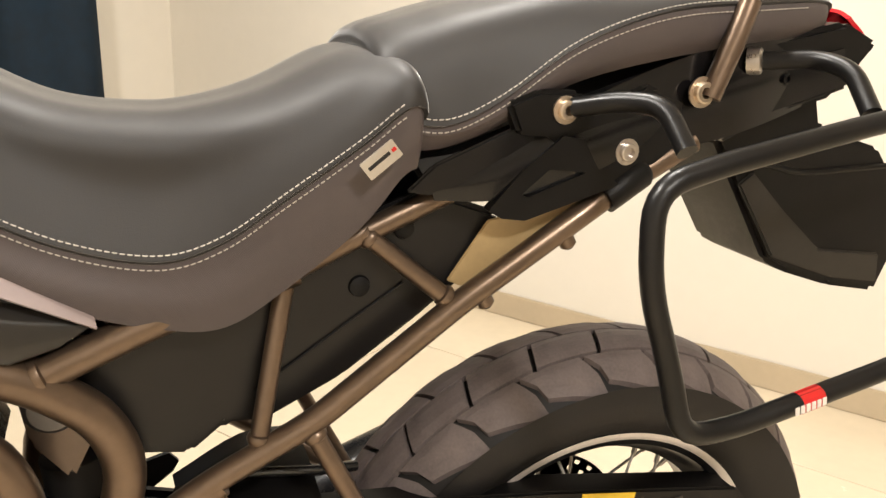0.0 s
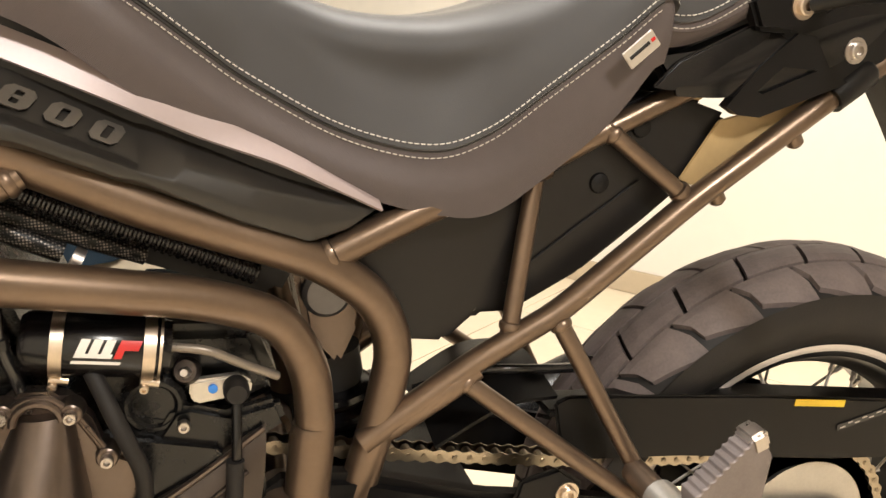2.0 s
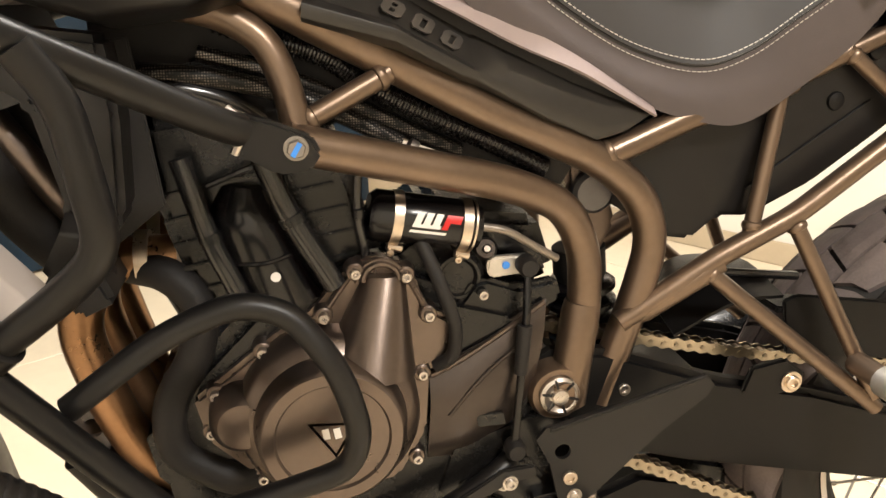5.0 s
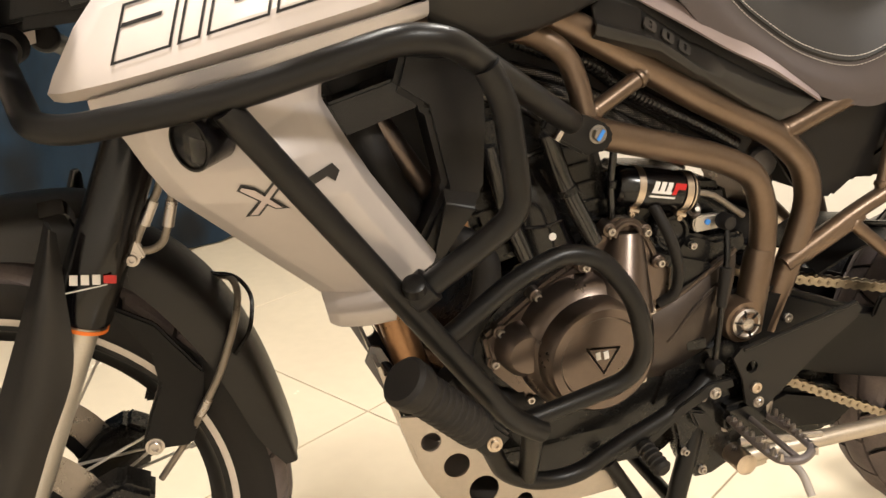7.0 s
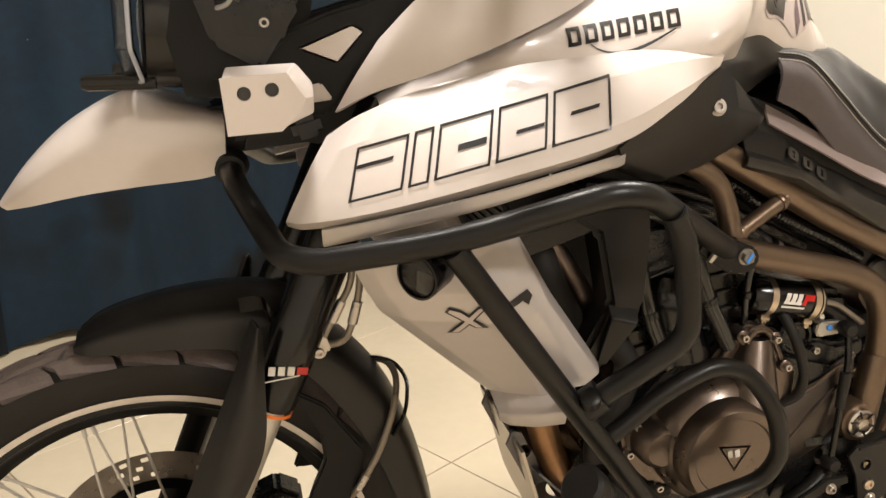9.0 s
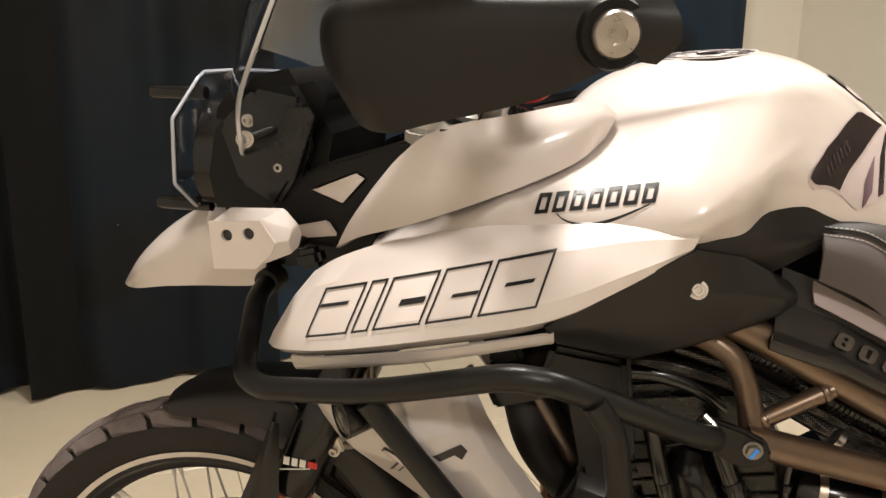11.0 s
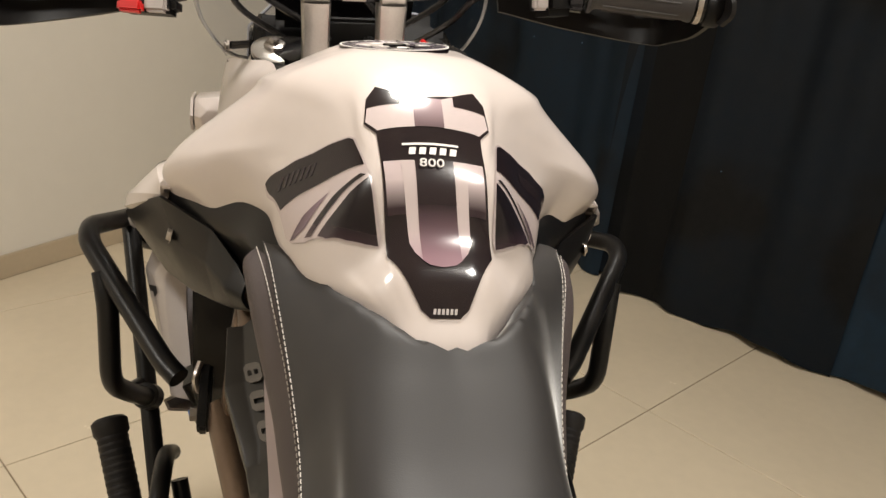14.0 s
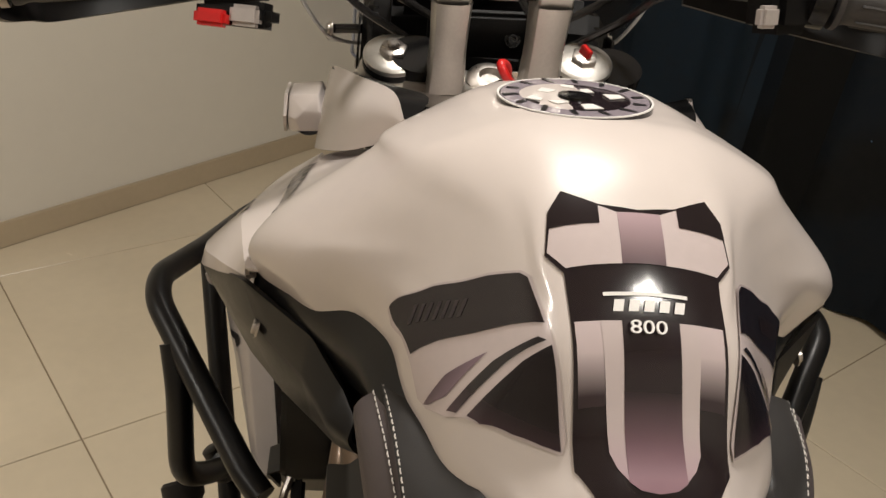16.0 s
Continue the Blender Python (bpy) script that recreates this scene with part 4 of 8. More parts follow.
TANK = [                             # centre, crown, ridge, flank, two at the shoulder, side, lower edge, tuck
    ys([(0, 0.990), (0.05, 0.992), (0.10, 0.997), (0.125, 0.999), (0.145, 1.000), (0.168, 0.992), (0.175, 0.975), (0.172, 0.960), (0.170, 0.945)], 1.262),
    ys([(0, 1.020), (0.05, 1.022), (0.10, 1.030), (0.130, 1.033), (0.150, 1.034), (0.184, 1.022), (0.195, 1.000), (0.193, 0.980), (0.190, 0.965)], 1.200),
    ys([(0, 1.075), (0.05, 1.073), (0.085, 1.068), (0.12, 1.066), (0.160, 1.064), (0.198, 1.052), (0.210, 1.020), (0.208, 1.000), (0.205, 0.980)], 1.120),
    ys([(0, 1.150), (0.05, 1.146), (0.097, 1.123), (0.110, 1.103), (0.180, 1.078), (0.212, 1.058), (0.222, 1.030), (0.218, 1.008), (0.210, 0.985)], 1.060),
    ys([(0, 1.180), (0.055, 1.173), (0.110, 1.140), (0.124, 1.119), (0.190, 1.084), (0.216, 1.060), (0.225, 1.034), (0.222, 1.012), (0.213, 0.990)], 1.020),
    ys([(0, 1.197), (0.056, 1.193), (0.127, 1.154), (0.142, 1.134), (0.198, 1.093), (0.223, 1.066), (0.231, 1.042), (0.225, 1.022), (0.214, 1.000)], 0.970),
    ys([(0, 1.202), (0.056, 1.199), (0.134, 1.162), (0.150, 1.144), (0.207, 1.096), (0.230, 1.070), (0.236, 1.052), (0.228, 1.034), (0.212, 1.015)], 0.935),
    ys([(0, 1.204), (0.056, 1.201), (0.130, 1.169), (0.148, 1.150), (0.202, 1.100), (0.220, 1.076), (0.221, 1.060), (0.210, 1.044), (0.194, 1.025)], 0.905),
    ys([(0, 1.206), (0.055, 1.203), (0.120, 1.175), (0.141, 1.154), (0.182, 1.108), (0.198, 1.085), (0.197, 1.067), (0.188, 1.050), (0.174, 1.028)], 0.880),
    ys([(0, 1.207), (0.053, 1.203), (0.108, 1.179), (0.132, 1.151), (0.154, 1.119), (0.166, 1.101), (0.165, 1.084), (0.157, 1.062), (0.143, 1.038)], 0.856),
    ys([(0, 1.199), (0.050, 1.193), (0.082, 1.175), (0.096, 1.156), (0.110, 1.133), (0.121, 1.113), (0.131, 1.091), (0.132, 1.062), (0.122, 1.036)], 0.820),
    ys([(0, 1.185), (0.050, 1.179), (0.066, 1.166), (0.079, 1.148), (0.093, 1.124), (0.107, 1.100), (0.119, 1.074), (0.122, 1.048), (0.114, 1.018)], 0.790),
    ys([(0, 1.166), (0.048, 1.158), (0.060, 1.146), (0.072, 1.128), (0.085, 1.106), (0.097, 1.083), (0.107, 1.058), (0.111, 1.034), (0.105, 1.008)], 0.760),
    ys([(0, 1.133), (0.032, 1.132), (0.047, 1.129), (0.058, 1.118), (0.070, 1.100), (0.083, 1.078), (0.094, 1.055), (0.099, 1.034), (0.094, 1.008)], 0.727),
    ys([(0, 1.091), (0.025, 1.090), (0.040, 1.086), (0.048, 1.078), (0.057, 1.068), (0.066, 1.057), (0.074, 1.047), (0.078, 1.034), (0.074, 1.008)], 0.700),
    ys([(0, 1.066), (0.022, 1.066), (0.036, 1.063), (0.043, 1.058), (0.048, 1.053), (0.053, 1.047), (0.057, 1.040), (0.058, 1.028), (0.054, 1.004)], 0.675),
    ys([(0, 1.039), (0.014, 1.039), (0.024, 1.038), (0.030, 1.036), (0.035, 1.033), (0.038, 1.029), (0.040, 1.022), (0.040, 1.012), (0.037, 0.992)], 0.655),
    ys([(0, 1.021), (0.012, 1.021), (0.020, 1.020), (0.025, 1.019), (0.029, 1.016), (0.032, 1.012), (0.033, 1.005), (0.033, 0.996), (0.030, 0.984)], 0.641),
    ys([(0, 1.004), (0.009, 1.004), (0.015, 1.003), (0.019, 1.001), (0.022, 0.998), (0.024, 0.994), (0.025, 0.989), (0.025, 0.984), (0.022, 0.976)], 0.631),
]
tank_grid = patch_grid(TANK, 5, 5)
for row in tank_grid:                # the crown runs level across the middle
    for j in range(1, 5):
        u = j / 5
        row[j][2] = row[0][2] + (row[5][2] - row[0][2]) * (0.9 * u * u + 0.1 * u)
tank_bm = patch(tank_grid, mirror=True, flat=True)
for v in tank_bm.verts:
    v.co.y += veer(v.co.x)
tank_bm.normal_update()
bmesh.ops.recalc_face_normals(tank_bm, faces=tank_bm.faces)
tank_tree = BVHTree.FromBMesh(tank_bm)
tank = part("fuel_tank", tank_bm, WHITE, bike, "broad pearl white painted fuel tank", sharp=60)


def drape(poly, lift, material, name, parent, label="", way=(0, 0, -1), to=None, tree=None, cell=0.0035, thick=0.0008):
    """A decal: an outline filled with a fine grid and laid upon a surface along a direction."""
    if tree is None:
        tree, poly = tank_tree, [(a, b + veer(a)) for a, b in poly]
    to = to or (lambda a, b: Vector((a, b, 2.0)))
    own = bmesh.new()
    vs = [own.verts.new((a, b, 0)) for a, b in poly]
    own.faces.new(vs)
    lo = [min(p[i] for p in poly) for i in (0, 1)]
    hi = [max(p[i] for p in poly) for i in (0, 1)]
    for ax in (0, 1):
        k = lo[ax] + cell
        while k < hi[ax]:
            co = Vector((k, 0, 0)) if ax == 0 else Vector((0, k, 0))
            no = Vector((1, 0, 0)) if ax == 0 else Vector((0, 1, 0))
            bmesh.ops.bisect_plane(own, geom=own.verts[:] + own.edges[:] + own.faces[:], plane_co=co, plane_no=no)
            k += cell
    dead = []
    for v in own.verts:
        hit, nor, _, _ = tree.ray_cast(to(v.co.x, v.co.y), Vector(way))
        if hit is None:
            dead.append(v)
            continue
        if nor.dot(Vector(way)) > 0:
            nor = -nor
        v.co = hit + nor * lift
    bmesh.ops.delete(own, geom=dead, context="VERTS")
    return part(name, own, material, parent, label, sharp=80)


def gradient(name, c0, c1, z0, z1, axis="Z"):
    """A printed blend between two inks along the pad."""
    m = mat(name, c0, 0.16, 0, 0.15)
    t = m.node_tree
    p = t.nodes["Principled BSDF"]
    co = t.nodes.new("ShaderNodeTexCoord")
    sep = t.nodes.new("ShaderNodeSeparateXYZ")
    mr = t.nodes.new("ShaderNodeMapRange")
    mr.inputs["From Min"].default_value, mr.inputs["From Max"].default_value = z0, z1
    mx = t.nodes.new("ShaderNodeMix")
    mx.data_type = "RGBA"
    mx.inputs["A"].default_value, mx.inputs["B"].default_value = (*c0, 1), (*c1, 1)
    t.links.new(co.outputs["Object"], sep.inputs[0])
    t.links.new(sep.outputs[axis], mr.inputs["Value"])
    t.links.new(mr.outputs[0], mx.inputs["Factor"])
    t.links.new(mx.outputs["Result"], p.inputs["Base Color"])
    return m


MAUVE = (0.26, 0.155, 0.185)
BLK = (0.018, 0.011, 0.014)
FADE_UP = gradient("decal_black_to_mauve", BLK, MAUVE, 0.711, 0.683, "X")
FADE_STRIP = gradient("decal_white_to_mauve", (0.52, 0.44, 0.43), (0.36, 0.25, 0.28), 0.704, 0.682, "X")
FADE_OUT = gradient("decal_white_to_black", (0.52, 0.43, 0.43), (0.030, 0.018, 0.022), 0.722, 0.710, "X")
FADE_STREAK = gradient("decal_mauve_streak", (0.36, 0.25, 0.30), (0.06, 0.035, 0.045), 0.732, 0.764, "X")
FADE_TOP = gradient("decal_mauve_to_black", (0.40, 0.29, 0.31), (0.05, 0.03, 0.036), 1.182, 1.160)
FADE_SIDE = gradient("decal_black_to_mauve_side", (0.10, 0.055, 0.070), (0.012, 0.009, 0.011), 1.045, 1.090)


def pad(poly, lift, material, name, label="", s=1):
    return drape([(a, b * s) for a, b in poly], 0.0011 + (lift - 0.0011) * 0.6, material, name, pad_base, label)


# centre pad: outline seen from above as (x, y)
CENTRE = [(0.797, 0.043), (0.786, 0.051), (0.765, 0.0535), (0.755, 0.044), (0.747, 0.0435), (0.690, 0.0425), (0.658, 0.019), (0.654, 0.012),
          (0.654, -0.012), (0.658, -0.019), (0.690, -0.0425), (0.747, -0.0435), (0.755, -0.044), (0.765, -0.0535), (0.786, -0.051), (0.797, -0.043), (0.788, -0.022), (0.785, 0.0), (0.788, 0.022)]
pad_base = drape(CENTRE, 0.0011, PADBLACK, "tank_pad", tank, "glossy black and white flag-pattern tank pad")


def rect(x0, x1, y0, y1):
    return [(x0, y0), (x1, y0), (x1, y1), (x0, y1)]


for s in (1, -1):
    pad([(0.786, 0.020), (0.791, 0.034), (0.787, 0.0490), (0.766, 0.0522), (0.757, 0.0430), (0.757, 0.0125), (0.783, 0.0125)], 0.0018, PADWHITE, "pad_panel", "", s)
    pad([(0.7875, 0.023), (0.7965, 0.0425), (0.786, 0.0505), (0.777, 0.0515), (0.777, 0.023)], 0.0025, PADBLACK, "pad_corner", "", s)
    pad([(0.734, 0.0265), (0.734, 0.0415), (0.7085, 0.0405), (0.7085, 0.0265)], 0.0018, FADE_OUT, "pad_panel", "", s)
    pad([(0.734, 0.0155), (0.734, 0.0275), (0.694, 0.0250), (0.688, 0.0215), (0.683, 0.0155)], 0.0023, FADE_STRIP, "pad_panel", "", s)
pad(rect(0.757, 0.783, -0.0125, 0.0125), 0.0021, FADE_TOP, "pad_band")
pad([(0.683, 0.0160), (0.680, 0.010), (0.679, 0), (0.680, -0.010), (0.683, -0.0160), (0.734, -0.0160), (0.734, 0.0160)], 0.0028, FADE_UP, "pad_band")
# writing on the pad: a brand word as slanting bars under one long bar, and the number
for k in range(5):
    pad([(0.742, 0.019 - 0.0085 * k), (0.7375, 0.0205 - 0.0085 * k), (0.7375, 0.0150 - 0.0085 * k), (0.742, 0.0135 - 0.0085 * k)], 0.0030, INKWHITE, "print_bar")
pad(rect(0.7435, 0.7450, -0.022, 0.025), 0.0030, INKWHITE, "print_bar")
num = letters("800", 0.0105)
bmesh.ops.transform(num, matrix=Matrix.Scale(1.35, 4, (1, 0, 0)), verts=num.verts)
hit, nor, _, _ = tank_tree.ray_cast(Vector((0.7315, 0, 2)), Vector((0, 0, -1)))
nor = nor if nor.z > 0 else -nor
part("number", num, INKWHITE, pad_base, "small white number 800", xf=lying(hit + nor * 0.0048, (0, -1, 0), (0.7, 0, 0.7)), smooth=False)
for k in range(6):
    pad([(0.6585, 0.0095 - 0.0034 * k), (0.6558, 0.0100 - 0.0034 * k), (0.6558, 0.0078 - 0.0034 * k), (0.6585, 0.0073 - 0.0034 * k)], 0.0024, SWITCHGREY, "print_bar")
# side pads
for s in (1, -1):
    SIDE = [(0.8196, 0.132), (0.8112, 0.1201), (0.8017, 0.106), (0.7893, 0.0906), (0.7802, 0.0785), (0.7676, 0.0636), (0.7624, 0.0597), (0.7366, 0.0534), (0.7020, 0.0455), (0.6985, 0.0475), (0.7050, 0.0575), (0.7140, 0.0710), (0.7260, 0.0855), (0.7430, 0.0990), (0.7590, 0.1078), (0.7681, 0.1122), (0.7835, 0.1172), (0.7995, 0.1232)]
    side_pad = drape([(a, b * s) for a, b in SIDE], 0.0013, PADWHITE, "side_pad", tank, "glossy black and white flag-pattern side pad")
    for poly, m in (([(0.8186, 0.1310), (0.8105, 0.1200), (0.8010, 0.1063), (0.7888, 0.0911), (0.7797, 0.0792), (0.7672, 0.0644), (0.7622, 0.0605), (0.7384, 0.0548), (0.7507, 0.0703), (0.7622, 0.0851), (0.7772, 0.1033), (0.7866, 0.1173), (0.7995, 0.1225)], PADBLACK),
                    ([(0.7286, 0.0523), (0.7313, 0.0656), (0.7330, 0.0900), (0.7255, 0.0845), (0.7140, 0.0700), (0.7052, 0.0565), (0.6995, 0.0475)], FADE_SIDE),
                    ([(0.7351, 0.058), (0.7423, 0.0775), (0.7450, 0.0985), (0.7390, 0.0945), (0.7366, 0.0715), (0.7316, 0.0545)], FADE_SIDE),
                    ([(0.7484, 0.0795), (0.7597, 0.0986), (0.7618, 0.1088), (0.7579, 0.1062), (0.7510, 0.0985)], FADE_STREAK)):
        drape([(a, b * s) for a, b in poly], 0.0019, m, "pad_panel", side_pad)
    for k in range(7):
        q = 0.0035 * k
        drape([(0.8030 - q * 1.05, (0.1165 - q * 1.25) * s), (0.7990 - q * 1.05, (0.1200 - q * 1.25) * s), (0.7975 - q * 1.05, (0.1180 - q * 1.25) * s), (0.8015 - q * 1.05, (0.1145 - q * 1.25) * s)], 0.0023, mat("faint_print", (0.030, 0.021, 0.024), 0.25) if k == 0 and s == 1 else bpy.data.materials["faint_print"], "print_bar", side_pad)

# filler cap with its patterned ring
cap_at = Vector((0.916, 0.012, 1.2000))
cap_n = Vector((0.085, 0.060, 1)).normalized()
cap = part("filler_cap", lathe([(-0.004, 0.054), (0.0025, 0.054), (0.0030, 0.0525), (0.0030, 0.0)], cap_at, cap_n, 48), PADBLACK, tank, "round black fuel cap with a white patterned ring")
part("cap_ring", lathe([(0.0031, 0.0515), (0.0037, 0.0512), (0.0037, 0.0385), (0.0031, 0.0382)], cap_at, cap_n, 48, closed=True), mat("grey_ring_print", (0.28, 0.24, 0.27), 0.25, 0, 0.5), cap)
part("cap_rim", lathe([(0.0031, 0.0542), (0.0039, 0.0540), (0.0039, 0.0526), (0.0031, 0.0524)], cap_at, cap_n, 48, closed=True), INKWHITE, cap)
part("cap_boss", lathe([(0.0031, 0.012), (0.0050, 0.0115), (0.0052, 0.010), (0.0052, 0)], cap_at, cap_n, 24), GLOSS, cap)
for k in range(14):
    a = 2 * math.pi * k / 14
    d = Vector((math.sin(a), math.cos(a), 0))
    part("cap_mark", box(cap_at + (d - cap_n * d.dot(cap_n)) * 0.045 + cap_n * 0.0040, (0.0036, 0.009 if k % 3 else 0.012, 0.0006), (0, 0, -math.degrees(a) + 20), 0), INK, cap)
for k, (ang, rad, w) in enumerate(((0.4, 0.027, 0.8), (1.3, 0.022, 0.5), (1.9, 0.031, 0.6), (2.9, 0.024, 0.7), (3.8, 0.030, 0.5), (4.4, 0.021, 0.6), (5.3, 0.029, 0.8))):
    d = Vector((math.sin(ang), math.cos(ang), 0))
    part("cap_mark", prism([(-0.004 * w, -0.006), (0.007 * w, -0.007 * w), (0.010 * w, 0.006), (-0.007 * w, 0.008 * w)], 0, 0.0006, 0, "z"), INKWHITE, cap,
         xf=Matrix.Translation(cap_at + cap_n * 0.0034) @ cap_n.to_track_quat("Z", "Y").to_matrix().to_4x4() @ Matrix.Translation(d * rad) @ Matrix.Rotation(-ang - 0.5 * k, 4, "Z"))

# side cowls with outlined block letters drawn as plain shapes
COWL = [
    [(0.926, 0.228, 1.043), (0.927, 0.236, 1.040), (0.930, 0.239, 1.034), (0.936, 0.236, 1.027), (0.944, 0.230, 1.024)],
    [(0.985, 0.220, 1.051), (0.986, 0.247, 1.040), (0.990, 0.268, 1.018), (0.998, 0.274, 0.996), (1.005, 0.262, 0.988)],
    [(1.050, 0.214, 1.048), (1.052, 0.256, 1.028), (1.056, 0.288, 0.996), (1.062, 0.295, 0.968), (1.066, 0.278, 0.956)],
    [(1.140, 0.204, 1.032), (1.148, 0.242, 1.008), (1.160, 0.277, 0.970), (1.172, 0.288, 0.938), (1.175, 0.270, 0.925)],
    [(1.225, 0.196, 1.012), (1.240, 0.228, 0.986), (1.260, 0.259, 0.945), (1.276, 0.269, 0.911), (1.278, 0.250, 0.899)],
    [(1.285, 0.196, 0.990), (1.303, 0.220, 0.966), (1.325, 0.241, 0.928), (1.340, 0.244, 0.897), (1.340, 0.228, 0.887)],
    [(1.318, 0.194, 0.970), (1.335, 0.210, 0.948), (1.352, 0.222, 0.916), (1.362, 0.222, 0.894), (1.360, 0.208, 0.886)],
]
crisp = []                           # a flat upper face, a crease, a lower band and a lip
for a, _, c, d, e in COWL:
    a, c, d, e = (Vector(p) for p in (a, c, d, e))
    mid = (a + c) / 2 + Vector((0, 0.004, 0.003))
    crisp.append([tuple(p) for p in (a, mid, c.lerp(d, 0.35), d, e)])
cowls = {}
for s in (1, -1):
    bm = patch(crisp, 6, 1, thick=0.0035)
    if s < 0:
        flipped(bm)
    bm.normal_update()
    cowls[s] = (part("side_cowl", bm.copy(), WHITE, bike, "white side cowl with black outlined block marks", sharp=16), BVHTree.FromBMesh(bm))
    bm.free()
    TR = [[(1.052, 0.291, 0.957), (1.052, 0.284, 0.945), (1.060, 0.255, 0.940)], [(1.170, 0.285, 0.927), (1.172, 0.277, 0.912), (1.175, 0.248, 0.906)],
          [(1.278, 0.264, 0.901), (1.280, 0.255, 0.885), (1.278, 0.226, 0.880)], [(1.330, 0.238, 0.888), (1.328, 0.228, 0.869), (1.322, 0.205, 0.866)]]
    bm = patch(TR, 4, 4, thick=0.003)
    part("cowl_trim", bm if s > 0 else flipped(bm), SHROUD, cowls[s][0], "silver trim strip under the cowl")


def outline(poly, w):
    """The border of an outline as one ring of quads: (outer, inner) corners."""
    n = len(poly)
    inner = []
    area = sum(poly[i][0] * poly[(i + 1) % n][1] - poly[(i + 1) % n][0] * poly[i][1] for i in range(n))
    sg_ = 1 if area > 0 else -1
    for i in range(n):
        p0, p1, p2 = (Vector(poly[(i + k) % n]) for k in (-1, 0, 1))
        d0, d1 = (p1 - p0).normalized(), (p2 - p1).normalized()
        n0, n1 = Vector((-d0.y, d0.x)) * sg_, Vector((-d1.y, d1.x)) * sg_
        bis = (n0 + n1)
        bis = bis / max(bis.length_squared, 0.3) * 2
        inner.append(tuple(p1 + bis * w))
    return inner


def side_marks(shapes, tree, s, parent, o, ax, up, w, lift=0.001, material=INK, name="cowl_mark"):
    """Outlined plain shapes laid on a side surface. Shapes are drawn in a slanting frame of metres."""
    o, ax, up = Vector(o), Vector(ax), Vector(up)
    for poly in shapes:
        pts = [(o + ax * a + up * b) for a, b in poly]
        flat = [(p.x, p.z) for p in pts]
        inner = outline(flat, w) if w else None
        bm = bmesh.new()
        n = len(flat)

        def lay(q):
            hit, nor, _, _ = tree.ray_cast(Vector((q[0], s * 0.6, q[1])), Vector((0, -s, 0)))
            if hit is None:
                return None
            if nor.y * s < 0:
                nor = -nor
            return hit + nor * lift

        def seg(a, b, m=6):
            return [(a[0] + (b[0] - a[0]) * k / m, a[1] + (b[1] - a[1]) * k / m) for k in range(m)]
        if inner:
            out_pts, in_pts = [], []
            for i in range(n):
                out_pts += seg(flat[i], flat[(i + 1) % n])
                in_pts += seg(inner[i], inner[(i + 1) % n])
            A, B = [lay(q) for q in out_pts], [lay(q) for q in in_pts]
            va = [bm.verts.new(q) if q else None for q in A]
            vb = [bm.verts.new(q) if q else None for q in B]
            for i in range(len(va)):
                j = (i + 1) % len(va)
                quad = (va[i], va[j], vb[j], vb[i])
                if all(quad):
                    bm.faces.new(quad)
            part(name, bm, material, parent)
        else:
            bm.free()
            drape(flat, lift, material, name, parent, way=(0, -s, 0), to=lambda a, b: Vector((a, s * 0.6, b)), tree=tree, cell=0.008)


# five slanting outlined blocks along the cowl, front to rear
BLOCKS = []
for x0, x1 in ((0.000, 0.050), (0.055, 0.074), (0.079, 0.131), (0.136, 0.184), (0.189, 0.246)):
    BLOCKS.append([(x0, 0.0), (x0 + 0.013, 0.043), (x1 + 0.013, 0.043), (x1, 0.0)])
SLOTS = [[(x0, z0), (x0 + 0.002, z1), (x1 + 0.002, z1), (x1, z0)] for x0, x1, z0, z1 in ((0.010, 0.044, 0.0255, 0.0285), (0.104, 0.131, 0.018, 0.023), (0.159, 0.186, 0.018, 0.021), (0.212, 0.240, 0.020, 0.023))]
for s in (1, -1):
    side_marks(BLOCKS, cowls[s][1], s, cowls[s][0], (1.306, 0, 0.916), (-0.966, 0, 0.262), (-0.02, 0, 1.0), 0.0021)
    side_marks(SLOTS, cowls[s][1], s, cowls[s][0], (1.306, 0, 0.916), (-0.966, 0, 0.262), (-0.02, 0, 1.0), 0)


def side_strip(points, w, tree, s, parent, o, ax, up, name):
    """A curved line of a given width laid on a side surface."""
    o, ax, up = Vector(o), Vector(ax), Vector(up)
    bm = bmesh.new()
    pairs = []
    for k, (a, b) in enumerate(points):
        half = w * (0.35 + 0.65 * math.sin(math.pi * k / (len(points) - 1)))
        pair = []
        for e in (half, -half):
            q = o + ax * a + up * (b + e)
            hit, nor, _, _ = tree.ray_cast(Vector((q.x, s * 0.6, q.z)), Vector((0, -s, 0)))
            pair.append(bm.verts.new(hit + (nor if nor.y * s > 0 else -nor) * 0.001))
        pairs.append(pair)
    for p, q in zip(pairs, pairs[1:]):
        bm.faces.new((p[0], q[0], q[1], p[1]))
    part(name, bm, INK, parent)


# on the tank: seven short slanting bars over a curved line
for s in (1, -1):
    bars = [[(0.0170 * k, 0.0), (0.0170 * k + 0.0035, 0.0165), (0.0170 * k + 0.0165, 0.0165), (0.0170 * k + 0.0130, 0.0)] for k in range(7)]
    side_marks(bars, tank_tree, s, tank, (1.082, 0, 1.050), (-0.985, 0, 0.17), (0.02, 0, 1), 0.0034, name="tank_mark")
    sweep_line = [(0.022 + 0.088 * k / 16, -0.001 - 0.013 * math.sin(math.pi * (k / 16) ** 0.75)) for k in range(17)]
    side_strip(sweep_line, 0.0016, tank_tree, s, tank, (1.082, 0, 1.050), (-0.985, 0, 0.17), (0.02, 0, 1), "tank_mark")

